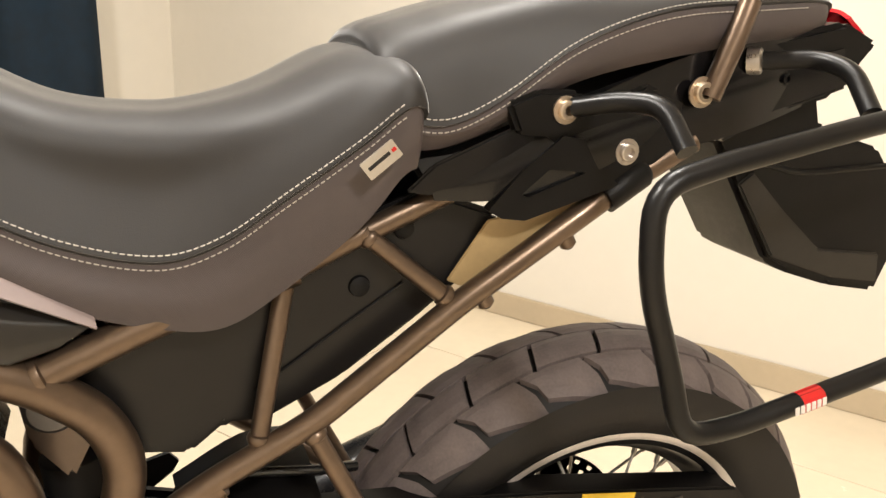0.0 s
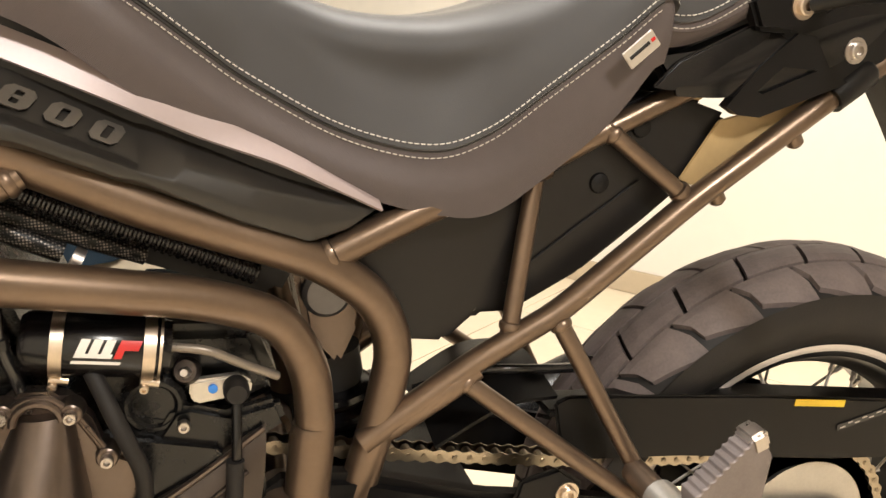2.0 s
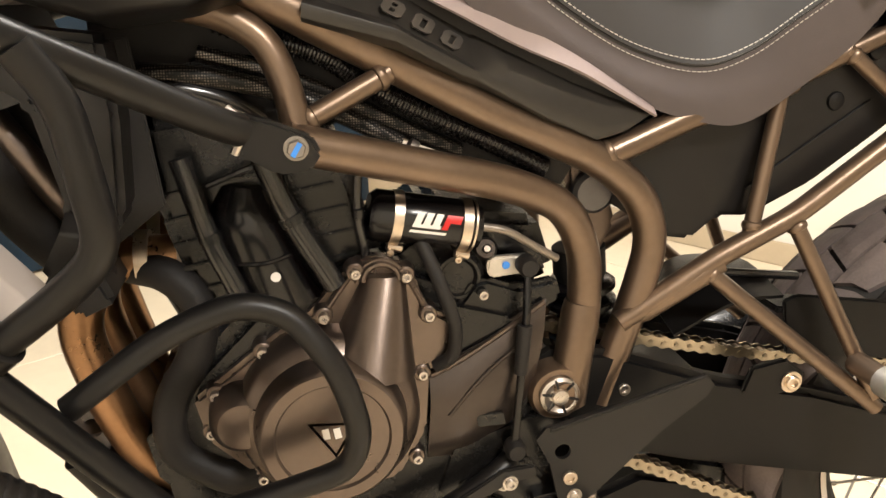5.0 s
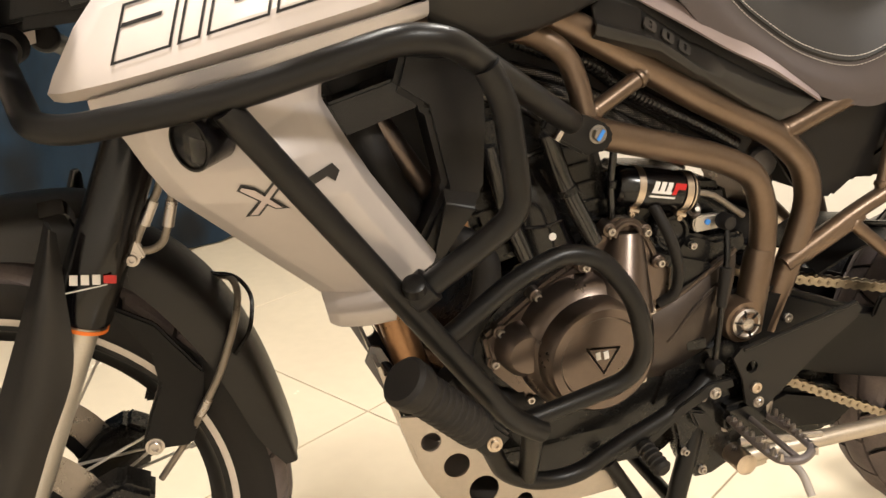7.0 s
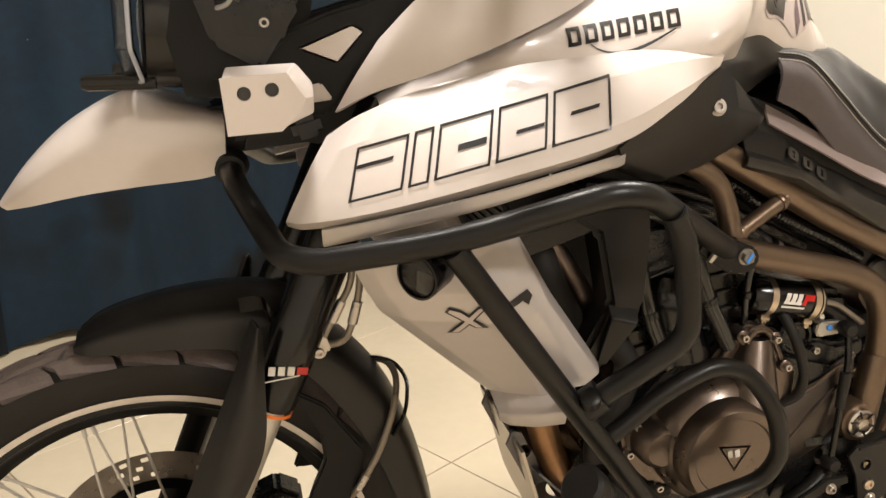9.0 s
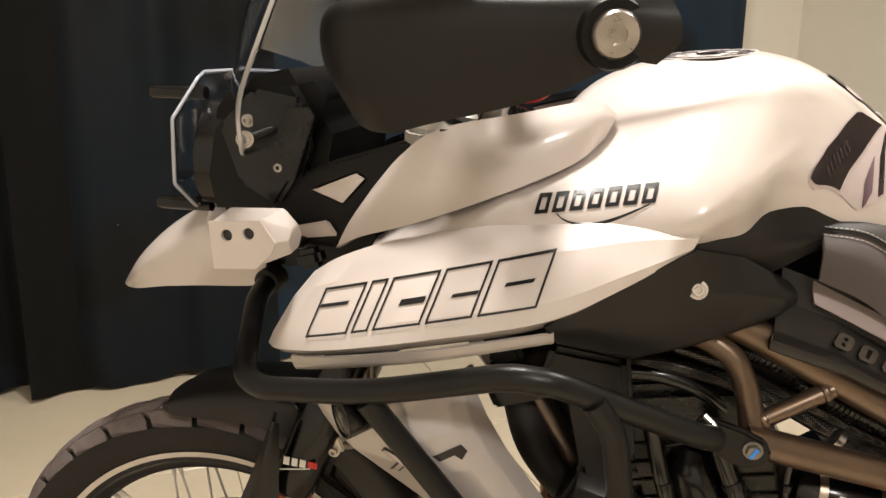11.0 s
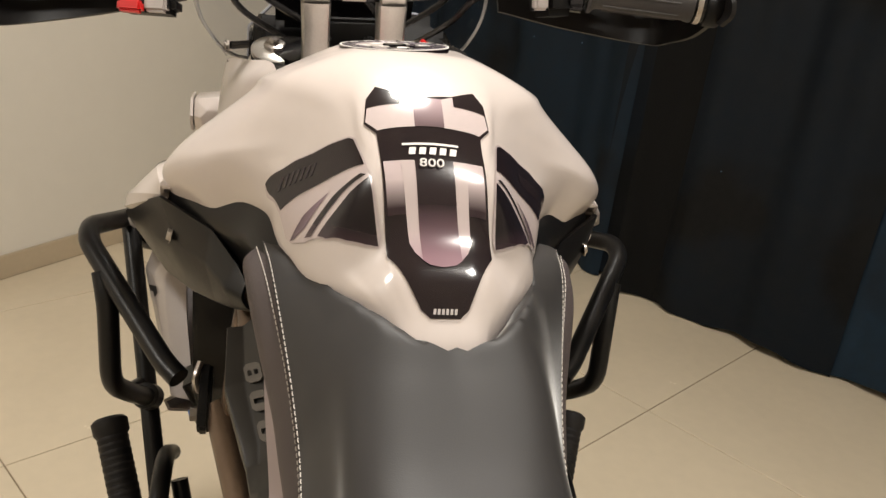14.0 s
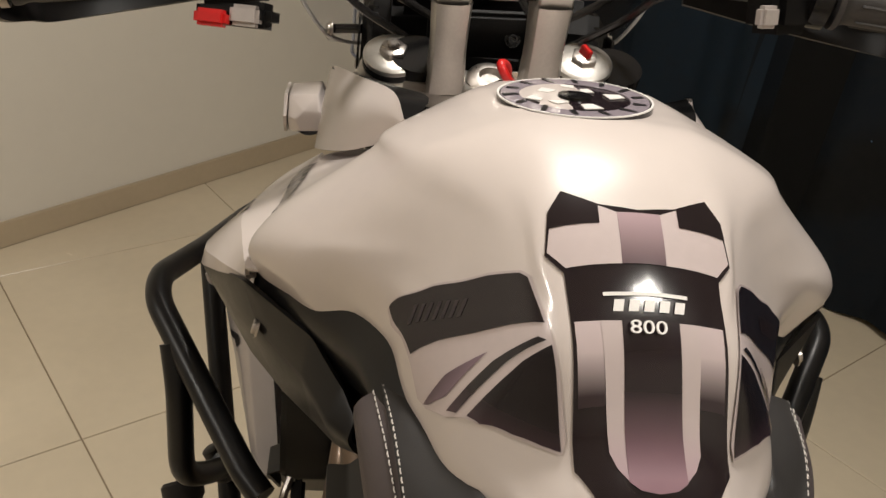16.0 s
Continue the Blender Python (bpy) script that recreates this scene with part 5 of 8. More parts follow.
# upper white cowls beside the fork
UP = [
    [(1.010, 0.122, 1.142), (1.012, 0.126, 1.136), (1.020, 0.130, 1.118)],
    [(1.034, 0.131, 1.156), (1.040, 0.152, 1.134), (1.050, 0.166, 1.094)],
    [(1.110, 0.158, 1.142), (1.116, 0.180, 1.112), (1.124, 0.194, 1.062)],
    [(1.184, 0.186, 1.127), (1.196, 0.194, 1.088), (1.208, 0.200, 1.030)],
    [(1.225, 0.186, 1.098), (1.250, 0.186, 1.052), (1.272, 0.182, 1.008)],
    [(1.262, 0.165, 1.058), (1.288, 0.165, 1.020), (1.306, 0.158, 0.988)],
]
for s in (1, -1):
    bm = patch(UP, 4, 4, thick=0.004)
    part("upper_cowl", bm if s > 0 else flipped(bm), WHITE, bike, "white upper cowl beside the fork", sharp=50)
both("cowl_return", lambda: patch([[(1.016, 0.112, 1.140), (1.010, 0.122, 1.142)], [(1.050, 0.100, 1.148), (1.034, 0.131, 1.156)], [(1.112, 0.118, 1.134), (1.110, 0.158, 1.142)], [(1.180, 0.138, 1.114), (1.184, 0.186, 1.127)]], 4, 3, thick=0.003), PLASTIC, bike)
# black brackets between the cowl and the headlamp
both("cowl_bracket", lambda: prism([(1.395, 1.047), (1.311, 1.084), (1.212, 1.114), (1.200, 1.104), (1.246, 1.060), (1.281, 1.022), (1.311, 0.984), (1.372, 0.987), (1.40, 1.01)], 0.128, 0.146, 0.004), PLASTIC, bike, "black bracket behind the headlamp")
both("bracket_insert", lambda: prism([(1.340, 1.050), (1.285, 1.073), (1.272, 1.066), (1.300, 1.035)], 0.146, 0.150, 0.002), WHITE, bike, "white triangular insert")
both("bracket_insert", lambda: prism([(1.366, 1.006), (1.318, 1.017), (1.306, 1.000), (1.352, 0.994)], 0.147, 0.152, 0.002), WHITE, bike)

# black infill panels under the tank
FLAP = [
    [(1.062, 0.291, 0.964), (1.058, 0.287, 0.957), (1.050, 0.276, 0.946), (1.035, 0.235, 0.935)],
    [(0.995, 0.264, 1.002), (0.990, 0.255, 0.966), (0.984, 0.236, 0.922), (0.975, 0.190, 0.912)],
    [(0.930, 0.236, 1.031), (0.926, 0.222, 0.986), (0.926, 0.204, 0.928), (0.920, 0.160, 0.920)],
    [(0.884, 0.181, 1.014), (0.878, 0.186, 0.980), (0.876, 0.176, 0.940), (0.872, 0.140, 0.934)],
    [(0.850, 0.156, 0.992), (0.838, 0.166, 0.972), (0.836, 0.158, 0.954), (0.838, 0.126, 0.948)],
    [(0.830, 0.146, 0.980), (0.822, 0.150, 0.970), (0.822, 0.144, 0.960), (0.826, 0.120, 0.955)],
]
COLLAR = [
    [(0.945, 0.240, 1.028), (0.944, 0.232, 1.010), (0.940, 0.205, 0.985)],
    [(0.926, 0.232, 1.037), (0.922, 0.216, 1.012), (0.918, 0.190, 0.985)],
    [(0.888, 0.190, 1.052), (0.884, 0.186, 1.022), (0.880, 0.160, 0.980)],
    [(0.852, 0.152, 1.064), (0.846, 0.158, 1.028), (0.842, 0.142, 0.992)],
    [(0.812, 0.136, 1.054), (0.806, 0.142, 1.028), (0.802, 0.128, 1.012)],
    [(0.768, 0.120, 1.035), (0.765, 0.125, 1.026), (0.766, 0.118, 1.016)],
    [(0.760, 0.112, 1.030), (0.758, 0.116, 1.022), (0.760, 0.112, 1.014)],
]
for s in (1, -1):
    bm = faceted(FLAP, 0.003, 0.004)
    fill = part("infill_panel", bm if s > 0 else flipped(bm), DUCT, bike, "angular black plastic panel under the tank", sharp=30)
    bolt((0.924, s * 0.2265, 0.990), (0, s, 0.25), 0.0065, 0.005, STEEL, fill)
for row in COLLAR:                   # its upper lip lies behind the edge of the tank
    row[0] = (row[0][0], row[0][1] - 0.010, row[0][2] + 0.004)
both("infill_collar", lambda: patch(COLLAR, 4, 4, thick=0.003), DUCT, bike, "black plastic collar between tank and seat")

# silver radiator shrouds
SH = [
    [(1.314, 0.250, 0.868), (1.290, 0.270, 0.876), (1.215, 0.290, 0.892), (1.160, 0.268, 0.898), (1.141, 0.246, 0.893), (1.136, 0.225, 0.892)],
    [(1.305, 0.251, 0.857), (1.284, 0.267, 0.851), (1.192, 0.283, 0.860), (1.158, 0.261, 0.879), (1.144, 0.246, 0.877), (1.138, 0.226, 0.877)],
    [(1.292, 0.246, 0.830), (1.271, 0.262, 0.825), (1.182, 0.293, 0.833), (1.147, 0.275, 0.838), (1.129, 0.262, 0.841), (1.119, 0.232, 0.841)],
    [(1.278, 0.240, 0.805), (1.253, 0.258, 0.799), (1.165, 0.284, 0.797), (1.126, 0.270, 0.801), (1.109, 0.257, 0.805), (1.098, 0.230, 0.805)],
    [(1.149, 0.182, 0.678), (1.134, 0.204, 0.683), (1.105, 0.232, 0.690), (1.062, 0.248, 0.706), (1.044, 0.240, 0.714), (1.034, 0.215, 0.714)],
]
FOOT = [
    [(1.149, 0.178, 0.681), (1.136, 0.198, 0.685), (1.104, 0.230, 0.692), (1.072, 0.244, 0.700)],
    [(1.146, 0.210, 0.664), (1.137, 0.225, 0.667), (1.112, 0.246, 0.674), (1.086, 0.260, 0.682)],
    [(1.143, 0.206, 0.651), (1.136, 0.219, 0.651), (1.112, 0.240, 0.657), (1.086, 0.254, 0.665)],
    [(1.140, 0.165, 0.651), (1.130, 0.170, 0.651), (1.108, 0.185, 0.657), (1.080, 0.195, 0.665)],
]
shroud_tree = {}
for s in (1, -1):
    bm = faceted(SH, 0.0028, 0.004)
    if s < 0:
        flipped(bm)
    bm.normal_update()
    shroud_tree[s] = BVHTree.FromBMesh(bm)
    sh = part("radiator_shroud", bm, SHROUD, bike, "satin silver wedge-shaped radiator shroud", sharp=32)
    foot = faceted(FOOT, 0.0025, 0.004)
    part("shroud_foot", foot if s > 0 else flipped(foot), SHROUD, sh, sharp=32)
    # a two-part mark, crossing bars and an arrowhead, half behind the bar
    marks = [[(0.0, 0.020), (0.004, 0.026), (0.016, 0.022), (0.042, 0.000), (0.030, 0.000)], [(0.004, -0.006), (0.030, 0.026), (0.042, 0.028), (0.016, -0.006)],
             [(0.056, 0.024), (0.082, 0.032), (0.088, 0.024), (0.083, 0.016), (0.076, 0.022), (0.062, 0.017)]]
    side_marks(marks, shroud_tree[s], s, sh, (1.219, 0, 0.790), (-0.997, 0, 0.06), (0.05, 0, 1), 0, name="shroud_mark")
    side_marks([outline(m, 0.0022) for m in marks[:2]], shroud_tree[s], s, sh, (1.219, 0, 0.790), (-0.997, 0, 0.06), (0.05, 0, 1), 0, 0.0022, PADWHITE, "mark_face")
rad = part("radiator", box((1.075, 0, 0.80), (0.036, 0.33, 0.26), (0, 24, 0), 0.006), DARK, bike, "black finned radiator behind the shrouds")
for k in range(12):
    part("fin", box((1.076 + 0.018 * math.cos(0.42) + (k - 5.5) * 0.0195 * math.sin(0.42), 0, 0.80 - 0.018 * math.sin(0.42) + (k - 5.5) * 0.0195 * math.cos(0.42)), (0.004, 0.31, 0.003), (0, 24, 0), 0), PLASTIC, rad)
# black air duct frame beside the radiator
both("air_duct", lambda: prism([(1.059, 0.914), (0.984, 0.905), (0.978, 0.850), (0.982, 0.772), (0.996, 0.752), (1.034, 0.699), (1.050, 0.728), (1.028, 0.769), (1.023, 0.780), (1.040, 0.858), (1.070, 0.878)], 0.160, 0.212, 0.006), DUCT, bike, "black plastic air duct behind the shroud")
both("duct_foot", lambda: faceted([[(1.024, 0.210, 0.779), (0.990, 0.212, 0.772)], [(1.026, 0.226, 0.768), (0.996, 0.226, 0.760)], [(1.036, 0.216, 0.712), (1.026, 0.216, 0.712)]], 0.003, 0.003), DUCT, bike, sharp=30)
both("duct_blade", lambda: prism([(1.132, 0.868), (1.057, 0.890), (1.012, 0.882), (1.033, 0.863), (1.116, 0.836)], 0.150, 0.204, 0.003), GLOSS, bike)
both("duct_wall", lambda: prism([(1.12, 0.89), (0.98, 0.90), (0.965, 0.76), (1.03, 0.71)], 0.120, 0.126, 0.002), DARK, bike)
both("coolant_pipe", lambda: tube([(1.090, 0.160, 0.862), (1.072, 0.165, 0.835), (1.032, 0.165, 0.772), (1.024, 0.150, 0.758)], 0.0125, 0.02, 16), COVER, bike, "grey coolant pipe inside the duct")
both("coolant_hose", lambda: tube([(1.10, 0.16, 0.86), (1.08, 0.172, 0.79), (1.05, 0.165, 0.745), (1.03, 0.12, 0.70)], 0.020, 0.03, 16), RUBBER, bike)

# side panels under the seat with the number
SIDECOVER = mat("dark_satin_side_cover", (0.022, 0.020, 0.018), 0.33, 0.0, 0.0, 0.15, 9, spec=0.42)
COVERROWS = [
    [(0.832, 0.122, 0.962), (0.838, 0.150, 0.930), (0.842, 0.166, 0.926), (0.843, 0.164, 0.914), (0.842, 0.146, 0.908)],
    [(0.772, 0.118, 0.942), (0.770, 0.146, 0.909), (0.767, 0.164, 0.905), (0.767, 0.1635, 0.894), (0.764, 0.146, 0.886)],
    [(0.716, 0.106, 0.912), (0.714, 0.131, 0.880), (0.712, 0.146, 0.876), (0.711, 0.146, 0.865), (0.709, 0.130, 0.858)],
    [(0.698, 0.104, 0.902), (0.697, 0.130, 0.871), (0.697, 0.142, 0.868), (0.696, 0.141, 0.860), (0.695, 0.125, 0.852)],
    [(0.660, 0.102, 0.884), (0.664, 0.130, 0.866), (0.672, 0.137, 0.857), (0.676, 0.137, 0.849), (0.674, 0.122, 0.842)],
    [(0.610, 0.100, 0.860), (0.614, 0.124, 0.846), (0.622, 0.129, 0.833), (0.626, 0.129, 0.822), (0.624, 0.114, 0.816)],
    [(0.560, 0.098, 0.841), (0.565, 0.113, 0.830), (0.570, 0.118, 0.812), (0.575, 0.117, 0.799), (0.573, 0.100, 0.796)],
    [(0.518, 0.096, 0.824), (0.516, 0.104, 0.820), (0.532, 0.107, 0.812), (0.542, 0.107, 0.805), (0.542, 0.098, 0.802)],
]
both("side_cover", lambda: faceted(COVERROWS, 0.0022, 0.003), SIDECOVER, bike, "glossy dark side cover below the seat edge", sharp=30)
both("cover_back", lambda: patch([[(r[0][0], r[0][1] + 0.004, r[0][2] - 0.006), (r[0][0], r[0][1] + 0.002, r[0][2] + 0.030)] for r in COVERROWS], flat=True, thick=0.003), DARK, bike)
both("seat_trim", lambda: patch([[(0.800, 0.122, 0.979), (0.800, 0.127, 0.968), (0.798, 0.131, 0.957)], [(0.717, 0.117, 0.940), (0.717, 0.122, 0.929), (0.716, 0.127, 0.918)], [(0.655, 0.112, 0.907), (0.655, 0.117, 0.897), (0.653, 0.122, 0.887)],
                                  [(0.600, 0.110, 0.879), (0.599, 0.115, 0.872), (0.597, 0.120, 0.864)], [(0.558, 0.107, 0.854), (0.557, 0.112, 0.849), (0.556, 0.116, 0.842)], [(0.516, 0.104, 0.828), (0.515, 0.108, 0.824), (0.514, 0.111, 0.819)]], 5, 2, thick=0.003), mat("grey_trim_plastic", (0.33, 0.27, 0.27), 0.36, 0.2, 0.1, 0.05, 20), bike, "tapering pale grey trim band under the seat")

def block_digit(w, h, deep, middle):
    """A squared slanting figure with broad strokes: a frame round a narrow slot, with a middle bar for the eight."""
    own = bmesh.new()

    def ring(x, y, c, z):
        return [own.verts.new((a + 0.35 * b, b, z)) for a, b in ((c - x, -y), (x - c, -y), (x, c - y), (x, y - c), (x - c, y), (c - x, y), (-x, y - c), (-x, c - y))]
    outer, slot = (w / 2, h / 2, 0.2 * h), (w * 0.13, h * 0.31, 0.03 * h)
    rings = [ring(*outer, 0), ring(*outer, deep), ring(*slot, deep), ring(*slot, 0)]
    for r in range(4):
        p, q = rings[r], rings[(r + 1) % 4]
        for k in range(8):
            own.faces.new((p[k], p[(k + 1) % 8], q[(k + 1) % 8], q[k]))
    if middle:
        own.faces.new([own.verts.new((a * w * 0.13 + 0.35 * b * h * 0.08, b * h * 0.08, deep)) for a, b in ((-1, -1), (1, -1), (1, 1), (-1, 1))])
    return own


for s in (1, -1):
    for eight, at in ((True, (0.767, 0.1375, 0.9200)), (False, (0.741, 0.1310, 0.9065)), (False, (0.715, 0.1235, 0.8925))):
        m = lying((at[0], s * at[1], at[2]), (-0.86 * s, -0.23, -0.45 * s), (0.05, -0.62 * s, 0.78))
        part("number", block_digit(0.0205, 0.0190, 0.0014, eight), DIGIT, bike, "raised metal number 800 on the side cover" if eight else "", xf=m, smooth=False)
part("airbox", box((0.82, 0, 0.89), (0.28, 0.15, 0.15), (0, 14, 0), 0.02), DARK, bike, "dark airbox between the frame rails")

# under-seat black tray and rear bodywork
tray = both("under_tray", lambda: prism([(0.548, 0.752), (0.530, 0.800), (0.48, 0.822), (0.38, 0.850), (0.30, 0.885), (0.24, 0.905), (0.168, 0.880), (0.202, 0.820), (0.246, 0.786), (0.316, 0.737), (0.385, 0.704), (0.420, 0.706), (0.450, 0.682), (0.500, 0.690)], 0.060, 0.076, 0.005), DUCT, bike, "black moulded under-seat tray")
both("tray_seam", lambda: tube([(0.395, 0.0775, 0.735), (0.33, 0.0775, 0.778), (0.262, 0.0775, 0.822)], 0.0012, 0, 6), PLASTIC, bike)
part("tray_floor", prism([(0.53, 0.80), (0.30, 0.88), (0.185, 0.892), (0.264, 0.808), (0.42, 0.712), (0.49, 0.69)], -0.06, 0.06, 0.004), DARK, bike)
for s in (1, -1):
    for bx, bz in ((0.262, 0.872), (0.302, 0.822)):
        part("rivet", lathe([(0, 0.010), (0.003, 0.009), (0.0045, 0.005), (0.005, 0)], (bx, s * 0.076, bz), (0, s, 0), 16), PLASTIC, bike)
# a mudguard sheet behind the tray, seen below the seat rail
both("tail_side", lambda: patch([[(0.262, 0.098, 0.936), (0.250, 0.105, 0.915), (0.245, 0.104, 0.902)], [(0.200, 0.100, 0.946), (0.192, 0.108, 0.922), (0.188, 0.106, 0.900)], [(0.130, 0.100, 0.972), (0.125, 0.108, 0.942), (0.120, 0.106, 0.912)], [(0.040, 0.098, 1.010), (0.030, 0.106, 0.972), (0.02, 0.104, 0.935)], [(-0.07, 0.092, 1.040), (-0.08, 0.100, 1.000), (-0.085, 0.096, 0.955)], [(-0.19, 0.070, 1.052), (-0.20, 0.078, 1.02), (-0.20, 0.074, 0.985)]], 5, 4, thick=0.004), GLOSS, bike, "glossy black tail side panel")
part("tail_floor", prism([(0.26, 0.93), (0.0, 1.02), (-0.20, 1.06), (-0.25, 1.04), (-0.20, 0.985), (-0.08, 0.955), (0.05, 0.915), (0.24, 0.90)], -0.088, 0.088, 0.006), PLASTIC, bike)
both("grab_mount", lambda: prism([(0.188, 0.985), (0.158, 0.996), (0.120, 0.995), (0.100, 0.972), (0.140, 0.955), (0.176, 0.958)], 0.100, 0.118, 0.004), PLASTIC, bike, "black cast rack mount")
def plate_with_slot(poly, slot, y0, y1):
    """A plate with one slanting slot cut through it."""
    bm = bmesh.new()
    edges = []
    for ring in (poly, slot):
        vs = [bm.verts.new((a, y0, b)) for a, b in ring]
        edges += [bm.edges.new((vs[k], vs[(k + 1) % len(vs)])) for k in range(len(vs))]
    bmesh.ops.triangle_fill(bm, edges=edges, use_beauty=True)
    ext = bmesh.ops.extrude_face_region(bm, geom=bm.faces[:])
    bmesh.ops.translate(bm, verts=[v for v in ext["geom"] if isinstance(v, bmesh.types.BMVert)], vec=(0, y1 - y0, 0))
    return bm


both("side_blade", lambda: plate_with_slot([(0.197, 0.892), (0.184, 0.884), (0.161, 0.881), (0.066, 0.909), (0.090, 0.924), (0.108, 0.952), (0.128, 0.955), (0.166, 0.926)],
                                           [(0.140, 0.926), (0.102, 0.922), (0.160, 0.902), (0.166, 0.905)], 0.098, 0.110), PLASTIC, bike, "pointed black plastic blade with a slot on the tail", sharp=30)
both("tail_sheet", lambda: prism([(0.222, 0.822), (0.184, 0.876), (0.125, 0.888), (0.054, 0.914), (0.046, 0.901), (0.122, 0.861), (0.207, 0.815)], 0.080, 0.083, 0.001), mat("ochre_inner_sheet", (0.42, 0.30, 0.15), 0.4, 0.0, 0.0, 0.12, 12) if "ochre_inner_sheet" not in bpy.data.materials else bpy.data.materials["ochre_inner_sheet"], bike, "ochre inner sheet between rail and tail")
both("tail_flap", lambda: prism([(0.271, 0.911), (0.251, 0.907), (0.223, 0.914), (0.153, 0.953), (0.165, 0.968), (0.247, 0.933)], 0.101, 0.107, 0.002), GLOSS, bike, "glossy black flap under the seat corner")
both("tail_plate", lambda: prism([(0.150, 0.955), (0.100, 0.975), (0.045, 1.000), (0.0, 0.985), (0.005, 0.940), (0.050, 0.905), (0.072, 0.900), (0.11, 0.925)], 0.096, 0.106, 0.004), PLASTIC, bike)
both("rail_socket", lambda: lathe([(0, 0.0), (0, 0.015), (0.045, 0.0155), (0.05, 0.012), (0.05, 0)], (0.075, 0.099, 0.894), (-0.84, -0.02, 0.53), 18), PLASTIC, bike)
both("grab_bar", lambda: tube([(-0.052, 0.112, 1.075), (-0.040, 0.115, 1.045), (-0.018, 0.114, 0.988)], 0.0105, 0.02, 12), BRONZE, bike, "bronze grab rail stay")
for s in (1, -1):
    bolt((0.134, s * 0.118, 0.979), (0, s, 0), 0.0085, 0.008, BRASSY, bike)
    bolt((0.060, s * 0.106, 0.939), (0, s, 0), 0.0085, 0.007, STEEL, bike)
    bolt((-0.010, s * 0.112, 0.993), (0, s, 0), 0.0100, 0.008, BRASSY, bike)
# luggage rack, on the left side only
for s in (1,):
    bm = tube([(0.128, 0.120, 0.981), (0.100, 0.150, 0.990), (0.080, 0.182, 0.990), (0.079, 0.215, 0.958)], 0.0088, 0.03)
    rack = part("pannier_rack", bm if s > 0 else flipped(bm), BLACKTUBE, bike, "black tubular side luggage rack")
    bm = tube([(-0.30, 0.215, 1.005), (-0.108, 0.228, 0.981), (0.060, 0.230, 0.949), (0.118, 0.232, 0.934), (0.119, 0.240, 0.86), (0.096, 0.245, 0.795), (0.078, 0.250, 0.728), (0.024, 0.250, 0.729), (-0.142, 0.250, 0.760), (-0.30, 0.245, 0.79)], 0.0098, 0.032)
    part("rack_loop", bm if s > 0 else flipped(bm), BLACKTUBE, rack)
    bm = tube([(-0.075, 0.095, 1.020), (-0.118, 0.140, 1.026), (-0.122, 0.175, 1.018), (-0.108, 0.215, 0.985)], 0.0088, 0.03)
    part("rack_arm", bm if s > 0 else flipped(bm), BLACKTUBE, rack)
    bm = lathe([(0, 0.013), (0.012, 0.013), (0.014, 0.010)], (-0.074, 0.094, 1.020), (-0.66, 0.7, 0.1), 16)
    part("rack_collar", bm if s > 0 else flipped(bm), STEEL, rack)
    part("rack_sticker", lathe([(0.012, 0.0101), (0.036, 0.0101)], (-0.030, s * 0.250, 0.7388), (-0.983, 0, 0.184), 20, closed=False), RED, rack, "small red and white maker's sticker")
    for k in range(6):
        part("sticker_bar", box((-0.0335 - 0.0058 * k, s * 0.2602, 0.7395 + 0.0011 * k), (0.0042, 0.0007, 0.0075), (0, 10.6, 0), 0), INKWHITE, rack)
# rear lamp and mudguard
part("tail_lamp", patch([[(-0.225, 0, 1.075), (-0.232, 0.04, 1.072), (-0.225, 0.066, 1.065)], [(-0.262, 0, 1.050), (-0.262, 0.045, 1.048), (-0.245, 0.074, 1.040)], [(-0.255, 0, 1.010), (-0.252, 0.045, 1.010), (-0.235, 0.072, 1.008)], [(-0.222, 0, 0.985), (-0.220, 0.04, 0.986), (-0.212, 0.062, 0.988)]], 5, 5, mirror=True, thick=0.004), REDLENS, bike, "curved red tail lamp lens")
MUD = [(-0.077, 0.940), (-0.106, 0.895), (-0.167, 0.802), (-0.197, 0.787), (-0.269, 0.764), (-0.345, 0.750), (-0.365, 0.800), (-0.350, 0.880), (-0.310, 0.925), (-0.219, 0.948), (-0.205, 0.992), (-0.150, 1.000), (-0.085, 0.985)]
mud = part("rear_mudguard", prism(MUD, -0.060, 0.060, 0.006), PLASTIC, bike, "black plastic rear mudguard and plate hanger")
both("mudguard_side", lambda: prism([(-0.112, 0.892), (-0.172, 0.808), (-0.265, 0.776), (-0.340, 0.764), (-0.335, 0.800), (-0.240, 0.812), (-0.180, 0.860), (-0.130, 0.905)], 0.059, 0.064, 0.002), SIDECOVER, mud)
both("hanger_rib", lambda: tube([(-0.092, 0.061, 0.925), (-0.200, 0.061, 0.900), (-0.335, 0.061, 0.905)], 0.0035, 0.02, 8), PLASTIC, mud)
both("tail_bracket", lambda: prism([(-0.020, 0.968), (-0.070, 0.992), (-0.120, 1.022), (-0.200, 1.040), (-0.215, 0.995), (-0.120, 0.968), (-0.060, 0.940)], 0.070, 0.092, 0.005), GLOSS, bike, "glossy black tail bracket under the rack")
for s in (1, -1):
    bolt((-0.060, s * 0.092, 0.978), (0, s, 0), 0.0055, 0.005, STEEL, bike)
    bolt((-0.125, s * 0.092, 1.004), (0, s, 0), 0.0050, 0.005, DARKENG, bike)
# ---- motorcycle: crash bars, engine, fork, controls ----
R1 = 0.0122


def lr(name, make, material, label="", parent=None, **k):
    return both(name, make, material, parent or bike, label, **k)


